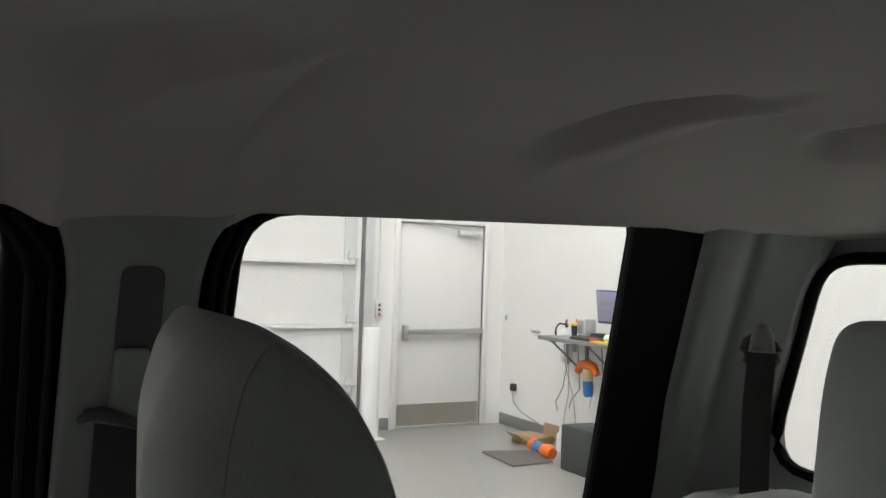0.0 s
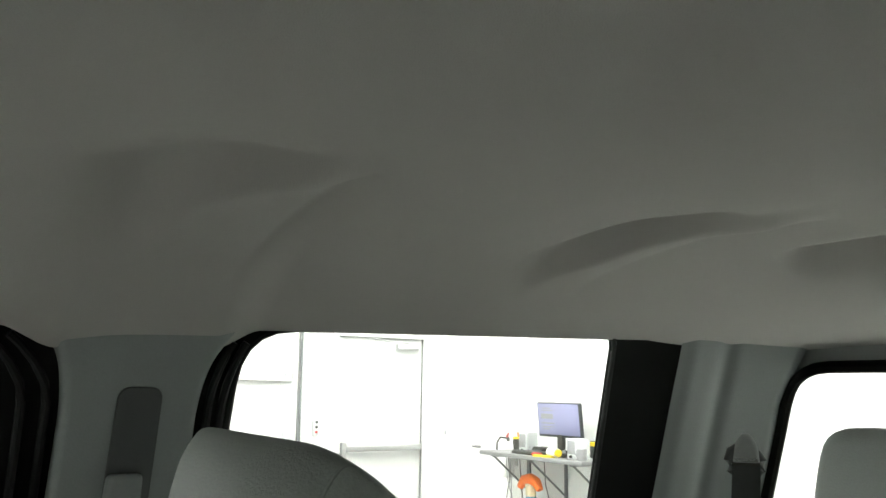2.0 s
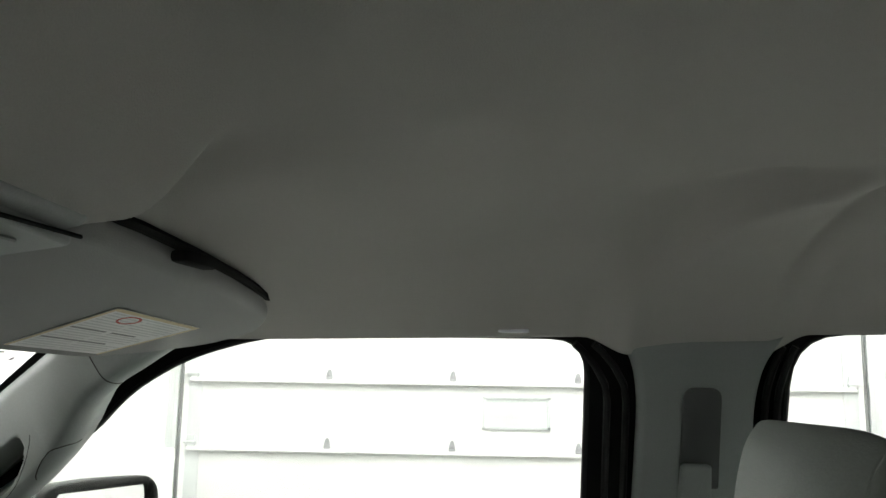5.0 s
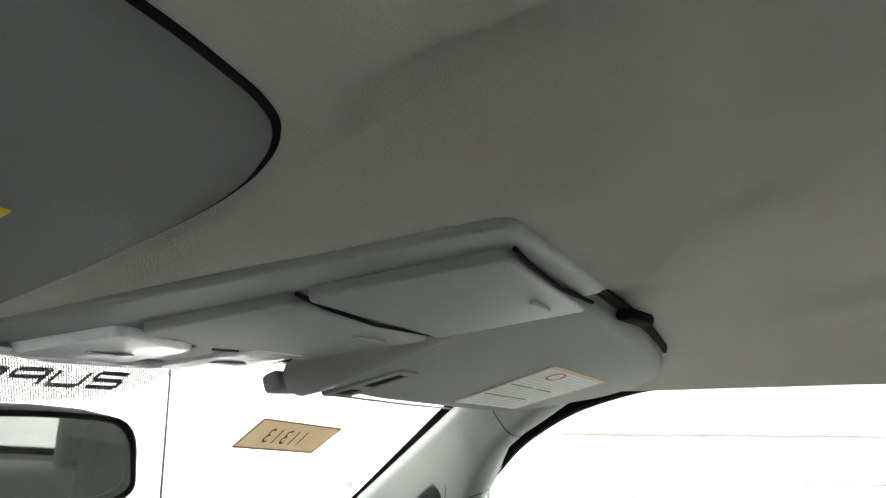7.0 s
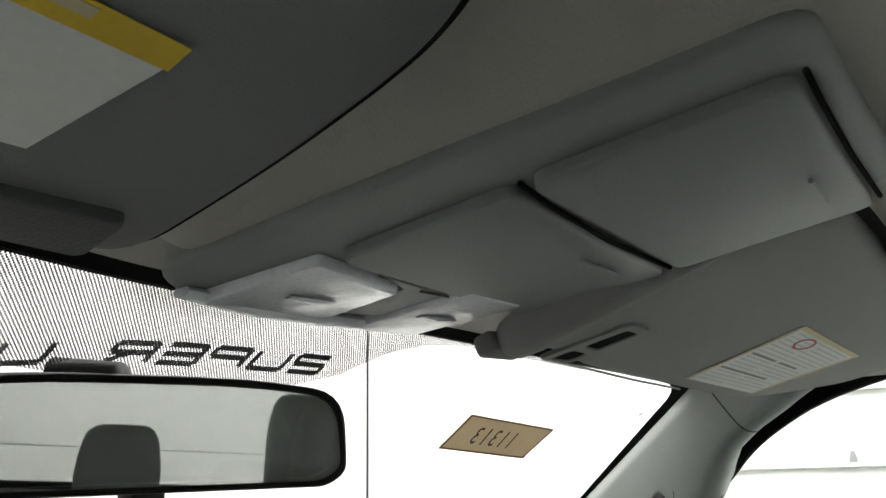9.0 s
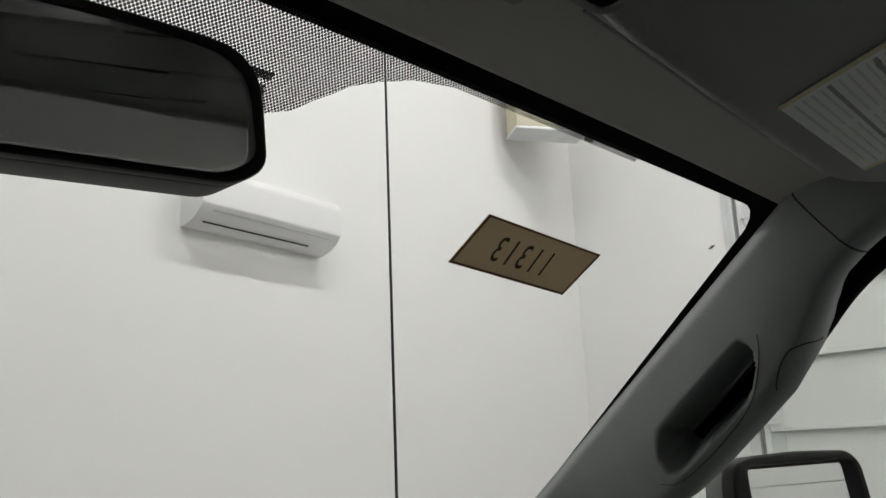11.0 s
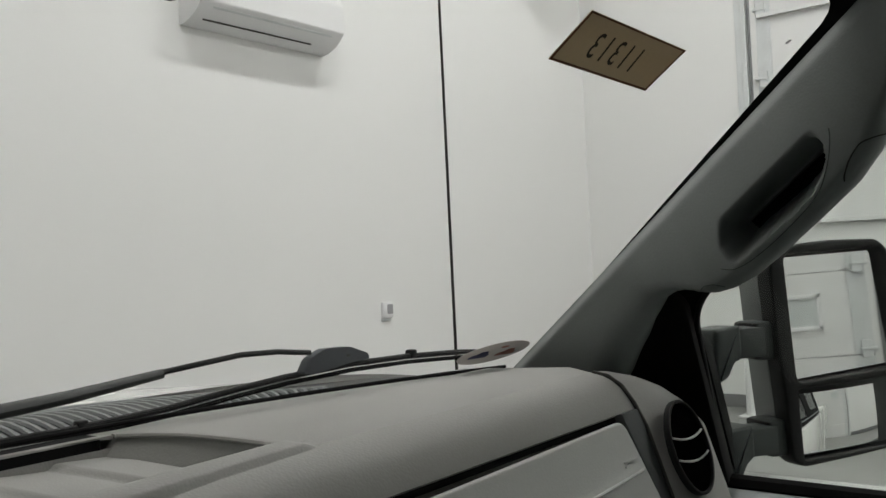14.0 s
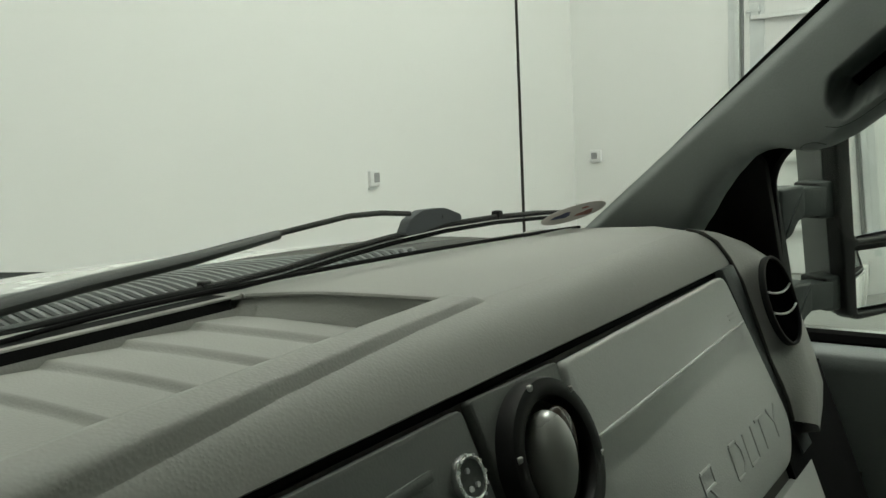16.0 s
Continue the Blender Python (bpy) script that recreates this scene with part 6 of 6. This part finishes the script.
bmesh.ops.transform(own, matrix=Matrix.Translation(face(0.254, 0.053, 0.004)) @ Matrix.Diagonal((0.0165, 0.020, 0.035, 1)), verts=own.verts)
part("vent_barrel", own, M["barrel"], vt, "satin silver vent barrel")
own = bmesh.new()
bmesh.ops.create_uvsphere(own, u_segments=24, v_segments=14, radius=1.0)
bmesh.ops.transform(own, matrix=Matrix.Translation(face(0.269, 0.052, 0.002)) @ Matrix.Diagonal((0.020, 0.013, 0.033, 1)), verts=own.verts)
part("vent_vane", own, M["ventbrown"], vt, "dark brown glossy vent vane")
for t in range(6):
    a = radians(60 * t + 15)
    part("ring_notch", box(face(0.260 + 0.046 * math.cos(a), 0.051 + 0.046 * math.sin(a), 0.0135), (0.004, 0.003, 0.004), 0.001), M["barrel"], vt)
lk = part("lock_ring", disc(face(0.181, 0.036, 0.0), FN, 0.0138, 0.005, 30, 0.0015, hole=0.0102), M["chrome"], db, "chrome lock ring")
part("lock_face", disc(face(0.181, 0.036, 0.0), FN, 0.0104, 0.003, 24), M["dashmid"], lk, "dark grey lock face")
for u, v in ((-0.002, -0.0045), (-0.003, 0.005), (0.0035, 0.0045)):
    part("stud", disc(face(0.181 + u, 0.036 + v, 0.003), FN, 0.0016, 0.0015, 10), M["steel"], lk, "small bright stud")
for t in range(12):
    a = radians(30 * t)
    part("ring_stud", disc(face(0.181 + 0.0122 * math.cos(a), 0.036 + 0.0122 * math.sin(a), 0.0045), FN, 0.0011, 0.0008, 8), M["steel"], lk)
part("shut_gap", tube([(XL, 0.8455, 1.291), (XR, 0.8455, 1.291)], 0.0048, 8), M["black"], db, "black shut line under the pad")
part("lower_panel", panel([(XL, 0.20), (XR + 0.03, 0.20), (XR + 0.03, 0.42), (XL, 0.42)], [], lambda u, v, d: face(u, v, -0.02 + d), 0.02, 0.006), M["dashlow"], db)
# end of the dashboard with the side vent
prof_e = [(0.885, 1.3312), (0.868, 1.328), (0.853, 1.319), (0.840, 1.302), (0.828, 1.28), (0.80, 1.2), (0.787, 1.172), (0.781, 1.155), (0.777, 1.138)]
wide_e = [0.088, 0.100, 0.110, 0.118, 0.124, 0.120, 0.098, 0.060, 0.020]
own = sheet(lambda u, k: (XR + wide_e[k] * u, prof_e[k][0] - 0.024 * smooth01(u / 0.4) * smooth01((k - 1) / 3) + 0.022 * smooth01((u - 0.72) / 0.28) ** 1.5, prof_e[k][1] - 0.02 * u * u), steps(0, 1, 16), list(range(len(prof_e))))
part("end_cap", own, M["dash"], db, "curved dashboard end piece", 80)
part("end_well", panel([(0.66, 0.155), (0.86, 0.13), (0.86, 0.42), (0.66, 0.42)], [], lambda u, v, d: face(u, v, -0.012 + d), 0.010), M["black"], db, "black opening below the end piece")
part("end_gap", tube([(XR, p[0] - 0.0015, p[1] + 0.0005) for p in prof_e], 0.0022, 6), M["ink"], db, "dark shut line")
# shade between glovebox and end piece, painted as a charcoal strip
part("end_shade", panel([(0.655, -0.006), (0.690, -0.006), (0.735, 0.19), (0.70, 0.19)], [], lambda u, v, d: face(u, v, -0.010 + d), 0.011, 0.003), M["charcoal"], db, "charcoal strip painting the shade beside the glovebox")
VC, VNN = Vector((0.724, 0.796, 1.256)), Vector((-0.12, -0.94, 0.30)).normalized()
VQ = VNN.to_track_quat("Z", "Y").to_matrix().to_4x4()


def oval_ring(rx, ry, hx, hy, depth, bev, off):
    o = [(rx * math.cos(t), ry * math.sin(t)) for t in steps(0, 2 * math.pi, 36)[:-1]]
    h = [[(hx * math.cos(t), hy * math.sin(t)) for t in steps(0, 2 * math.pi, 36)[:-1]]] if hx else []
    own = panel(o, h, lambda x, y, z: (x, y, z), depth, bev)
    bmesh.ops.transform(own, matrix=Matrix.Translation(VC + VNN * off) @ VQ, verts=own.verts)
    return own


sv = part("side_vent", oval_ring(0.034, 0.048, 0.0305, 0.0445, 0.007, 0.0015, -0.003), M["blackgloss"], db, "oval black side vent ring")
# no real recess here: a black oval paints the unlit depth
part("vent_hole", oval_ring(0.0315, 0.0455, 0, 0, 0.002, 0, -0.001), M["void"], sv, "flat black disc painting the unlit depth of the vent")
for q in (-0.014, 0.008):
    own = tube([VQ @ Vector((0.0275 * s, q + 0.005 * s * s, 0.004 - 0.001 * s * s)) for s in (-1, -0.75, -0.5, -0.25, 0, 0.25, 0.5, 0.75, 1)], 0.0012, 6)
    bmesh.ops.translate(own, vec=VC, verts=own.verts)
    part("vane", own, M["barrel"], sv, "satin silver vane")

# ---- outside: door mirror, wiper, cowl, bonnet, antenna ----
MC = Vector((1.179, 0.754, 1.361))
MN = Vector((-0.5595, -0.8273, 0.05)).normalized()
MR = Vector((0.8283, -0.5602, 0)).normalized()
MU = Vector((0.028, 0.0414, 0.9988)).normalized()


def mm(u, v, d):
    return MC + MR * (u * 0.895) + MU * v + MN * d


dm = thing("door_mirror", "black towing door mirror with two glasses on twin arms", "mirror", (1.15, 0.82, 1.2))
shape = fillet([(-0.119, -0.196), (-0.129, -0.052), (-0.135, 0.055), (-0.128, 0.084), (-0.105, 0.0945), (-0.02, 0.0995), (0.074, 0.0985), (0.095, 0.082), (0.105, 0.02), (0.1165, -0.135), (0.1150, -0.178), (0.095, -0.191), (0.0, -0.199), (-0.10, -0.2045)],
               [0.012, 0.02, 0.02, 0.012, 0.012, 0.02, 0.012, 0.02, 0.03, 0.03, 0.012, 0.012, 0.03, 0.01])
gl_u = fillet([(-0.0955, -0.089), (-0.1015, 0.078), (0.081, 0.083), (0.102, -0.077)], 0.009)
rec = fillet([(-0.099, -0.195), (-0.100, -0.101), (0.052, -0.0965), (0.104, -0.092), (0.112, -0.170), (0.098, -0.185), (0.051, -0.1885)], [0.006, 0.006, 0.01, 0.008, 0.012, 0.012, 0.02])
fu = fillet([(-0.1005, -0.0925), (-0.1065, 0.082), (0.083, 0.087), (0.1045, -0.081)], 0.014)
part("housing_rim", panel(shape, [fu, rec], lambda u, v, d: mm(u, v, -0.02 + d), 0.026, 0.004, 3), M["blackgloss"], dm, "black mirror frame")
own = panel(shape, [], lambda u, v, d: mm(u * (1 - 4.5 * max(0, d - 0.06)) + 0.25 * d, v * (1 - 2.5 * max(0, d - 0.06)) , -0.021 - d), 0.11, 0.03, 4)
part("housing_shell", own, M["housing"], dm, "rounded charcoal mirror shell")
part("upper_glass", panel(gl_u, [], lambda u, v, d: mm(u, v, -0.012 + d), 0.003), M["mirror"], dm, "flat silver mirror glass")


def dome(u, v, d):
    a, b_ = u + 0.020, v + 0.147
    return mm(u, v, -0.010 + d + 0.010 - 1.1 * (a * a + b_ * b_))


own = bmesh.new()
g = [[own.verts.new(dome(lerp(-0.0935, 0.0525, i / 24), lerp(-0.190 + 0.006 * i / 24, -0.109 + 0.004 * i / 24, j / 14), 0)) for j in range(15)] for i in range(25)]
for i in range(24):
    for j in range(14):
        own.faces.new((g[i][j], g[i + 1][j], g[i + 1][j + 1], g[i][j + 1]))
part("spot_glass", own, M["mirror"], dm, "curved wide-angle mirror glass", 80)
part("recess_back", panel(rec, [], lambda u, v, d: mm(u, v, -0.019 + d), 0.004), M["charcoal"], dm)
for v0, v1, du in ((-0.006, -0.058, 0.0), (-0.139, -0.188, 0.008)):
    turn = Matrix.Rotation(radians(-32), 4, "Z")
    vm = (v0 + v1) / 2
    part("outer_arm", box(mm(-0.126 + du, vm, -0.03), (0.056, 0.05, v0 - v1), 0.005, 2, turn), M["arm"], dm, "square arm fixed to the mirror")
    part("arm_collar", box(mm(-0.154 + du, vm, -0.03), (0.008, 0.047, (v0 - v1) * 0.94), 0.003, 2, turn), M["blackgloss"], dm, "black arm collar")
    part("inner_arm", box(mm(-0.178 + du, vm - 0.001, -0.02), (0.06, 0.038, (v0 - v1) * 0.78), 0.004, 2, turn), M["arm"], dm, "grey telescoping arm")
    part("arm_collar", box(mm(-0.198 + du, vm - 0.001, -0.02), (0.006, 0.041, (v0 - v1) * 0.86), 0.002, 2, turn), M["blackgloss"], dm, "black arm collar")
    sk = fillet([(-0.024, -0.030), (-0.024, 0.020), (0.020, 0.0235), (0.020, -0.018), (0.006, -0.026), (-0.004, -0.044), (-0.024, -0.052)], [0.004, 0.006, 0.005, 0.006, 0.008, 0.008, 0.004])
    part("arm_socket", panel(sk, [], lambda u, v, d, du=du, vm=vm: mm(-0.218 + du + u * 1.05, vm + v, -0.045 + d), 0.055, 0.005, 3), M["arm"], dm, "rounded arm socket")
part("door_mount", panel(fillet([(0.85, 1.14), (0.86, 1.34), (0.88, 1.36), (0.95, 1.28), (0.95, 1.14)], 0.015), [], lambda y, z, d: (sx(z) + 0.045 + d, y, z), 0.03, 0.008), M["blackgloss"], dm, "black mounting plate on the door")

wp = thing("windshield_wiper", "black wiper arm and blade resting on the windshield", "wiper", (0.45, 1.15, 1.33))
bl = [(0.06, 1.222), (0.211, 1.198), (0.287, 1.184), (0.37, 1.160), (0.436, 1.140), (0.487, 1.125), (0.562, 1.107), (0.64, 1.094), (0.727, 1.083), (0.78, 1.079)]
bz = [1.309, 1.318, 1.320, 1.327, 1.337, 1.343, 1.348, 1.348, 1.344, 1.340]
pts = [Vector((p[0], p[1], z)) for p, z in zip(bl, bz)]
part("blade_spine", tube(pts, [0.0020] + [0.0033] * 8 + [0.0022], 8, 1.0), M["blackgloss"], wp)
part("blade_rubber", tube([p + Vector((0, -0.003, -0.006)) for p in pts], 0.0026, 6), M["black"], wp)
for i in (2, 7):
    part("blade_claw", box(pts[i] + Vector((0.01, 0, 0.002)), (0.010, 0.011, 0.010), 0.002), M["blackgloss"], wp)
part("arm", tube([(0.10, 1.232, 1.328), (0.19, 1.206, 1.340), (0.285, 1.177, 1.350), (0.36, 1.15, 1.362)], [0.011, 0.010, 0.0085, 0.0065], 10, 0.7), M["housing"], wp, "flat tapered steel arm")
part("arm_rod", tube([(0.335, 1.158, 1.360), (0.388, 1.138, 1.367), (0.431, 1.125, 1.372), (0.47, 1.117, 1.371), (0.51, 1.112, 1.366)], 0.0028, 8), M["blackgloss"], wp)
own = panel(fillet([(0.500, -0.011), (0.509, 0.004), (0.527, 0.012), (0.56, 0.0115), (0.584, 0.002), (0.586, -0.004), (0.56, -0.006), (0.512, -0.013)], 0.004), [], lambda u, v, d: (u, 1.116 - (u - 0.52) * 0.15 + d - 0.007, 1.356 + v), 0.014, 0.003)
ad = part("adapter", own, M["adapter"], wp, "blue-grey plastic blade adapter")
part("pin_hole", disc((0.556, 1.1028, 1.3585), (0, -1, 0), 0.0018, 0.001, 12), M["ink"], ad, "dark pin hole")

cw = thing("cowl_grille", "black slotted plastic cowl below the windshield", "cowl", (XC, 1.3, 1.25))


def cow(x, t, off=0.0):
    """The cowl, from its lip on the glass to the bonnet's rear edge."""
    a = math.sqrt((x - XC) ** 2 + 0.02) + XC
    y0 = 0.745 + (1.607 - 0.123 * (a - 0.5016) - 1.309) / 0.768
    y1 = 1.405 - 0.30 * (x - XC) ** 2
    return Vector((x, lerp(y0, y1, t), 1.309 + 0.011 * math.sin(min(t * 1.3 + 0.05, 1) * math.pi * 0.6) - 0.008 * t * t - 0.010 * (x - XC) ** 2 + off))


part("panel", sheet(lambda x, t: cow(x, t, -0.006), steps(XC - 0.86, XC + 0.70, 50), steps(0, 1, 10)), M["blackgloss"], cw, "", 80)
for i in range(82):
    x = -0.31 + i * 0.0109
    hi = 0.86 - 0.62 * smooth01((x - 0.40) / 0.20)
    part("slat", tube([cow(x + 0.006 * math.sin(q * 2.6), lerp(0.20, hi, q), 0.0035 * math.sin(q * math.pi)) for q in steps(0, 1, 5)], 0.0038, 6, 0.7), M["slat"], cw)
for i in range(16):
    x = 0.36 + i * 0.0125
    part("slat", tube([cow(x, 0.10, 0.0), cow(x + 0.002, 0.165, 0.001)], 0.0038, 6, 0.6), M["slat"], cw)
part("front_edge", tube([cow(x, 0.93 - 0.64 * smooth01((x - 0.38) / 0.20), 0.001) for x in steps(XC - 0.84, XC + 0.53, 40)], 0.007, 8, 0.5), M["slat"], cw, "weathered grey front rail")
part("middle_rail", tube([cow(x, 0.185, 0.001) for x in steps(XC - 0.84, XC + 0.52, 30)], 0.0045, 8, 0.5), M["slat"], cw, "weathered grey middle rail")
part("rear_edge", tube([cow(x, 0.03, 0.0) for x in steps(XC - 0.82, XC + 0.66, 30)], 0.0055, 8, 0.5), M["housing"], cw, "black rubber lip on the glass")
part("washer_cover", box(cow(0.13, 0.50, 0.010), (0.06, 0.04, 0.016), 0.006, 3), M["housing"], cw)


def bonnet(u, v):
    x = XC + 0.93 * (u * 2 - 1)
    t = abs(u * 2 - 1)
    y = lerp(1.405 - 0.26 * t * t, 2.50 - 0.62 * t * t, v)
    return (x, y, 1.304 - 0.116 * (y - 1.43) - 0.10 * t ** 6 - 0.02 * v ** 8 + 0.010 * smooth01((0.66 - t) / 0.10) * smooth01(v / 0.3))


bn = thing("bonnet", "white painted bonnet with a raised centre", "bonnet", (XC, 1.9, 1.1), kind="structure")
o = part("skin", sheet(bonnet, steps(0, 1, 60), steps(0, 1, 30)), M["bodypaint"], bn, "", 80)
part("front", sheet(lambda u, k: (lambda p: (p[0], p[1] - 0.002, lerp(p[2] - 0.003, 0.66, k)))(bonnet(u, 1)), steps(0, 1, 30), steps(0, 1, 4)), M["bodypaint"], bn, "", 80)
part("bug_shield", sheet(lambda u, k: (lambda p: (p[0], p[1] + 0.012 - 0.02 * k, p[2] + 0.004 + 0.034 * k * smooth01((1 - abs(u * 2 - 1)) / 0.35)))(bonnet(lerp(0.03, 0.97, u), 1)), steps(0, 1, 50), steps(0, 1, 4)), M["charcoal"], bn, "dark plastic deflector on the leading edge", 80)
for sign in (1, -1):
    o = solo("fender", sheet(lambda u, v, sign=sign: (XC + sign * (0.90 + 0.10 * math.sin(u * math.pi / 2)), lerp(1.0, 2.6, v), 1.155 - 0.10 * u ** 1.5 - 0.35 * max(u - 0.5, 0) - 0.08 * v * v), steps(0, 1, 12), steps(0, 1, 12)), M["bodypaint"], "white painted front fender", "fender", kind="structure", smooth=80)
    solo("bed_side", panel(fillet([(-3.25, 0.62), (-2.75, 0.62), (-2.62, 0.86), (-2.35, 0.98), (-1.85, 0.98), (-1.58, 0.86), (-1.45, 0.62), (-1.12, 0.62), (-1.12, 1.20), (-3.25, 1.20)], 0.05), [], lambda y, z, d, sign=sign: (XC + sign * (0.90 + d), y, z), 0.10, 0.02, 2), M["bodypaint"], "white painted pickup bed side", "bed side", kind="structure")
    solo("rocker_panel", box((XC + sign * 0.93, -0.05, 0.50), (0.08, 2.1, 0.16), 0.02), M["bodypaint"], "white painted rocker panel below the doors", "panel", kind="structure")
# unseen floor, made white to reflect light through the back window
solo("bed_floor", box((XC, -2.18, 0.80), (1.8, 2.1, 0.05), 0.01), M["bodypaint"], "unseen pickup bed floor, white to bounce light into the cab", "bed floor", kind="structure")
solo("truck_frame", box((XC, -0.3, 0.52), (0.9, 5.4, 0.14), 0.02), M["ink"], "dark steel truck frame", "frame", kind="structure")
for x, y in ((0.82, 1.72), (-0.82, 1.72), (0.82, -2.1), (-0.82, -2.1)):
    wh = thing("wheel", "black tyre on a steel rim under the truck", "wheel", (XC + x, y, 0.4), "wheels", kind="structure")
    part("tyre", disc((XC + x - 0.13, y, 0.405), (1, 0, 0), 0.40, 0.26, 40, 0.03, hole=0.22), M["tyre"], wh)
    part("rim", disc((XC + x - 0.10, y, 0.405), (1, 0, 0), 0.223, 0.2, 32, 0.01, hole=0.05), M["steel"], wh)
    part("axle", tube([(XC + x - 0.3 * (1 if x > 0 else -1), y, 0.405), (XC + x, y, 0.405)], 0.05, 12), M["ink"], wh)
an = thing("radio_antenna", "thin black radio antenna on the front fender", "antenna", (0.834, 1.17, 1.1))
part("mast", tube([(0.832, 1.169, 1.15), (0.812, 1.154, 1.6), (0.792, 1.139, 2.1)], [0.0022, 0.0019, 0.0015], 8), M["ink"], an)
part("base", tube([(0.834, 1.17, 1.10), (0.833, 1.17, 1.15), (0.832, 1.169, 1.18)], [0.02, 0.018, 0.006], 14), M["ink"], an)
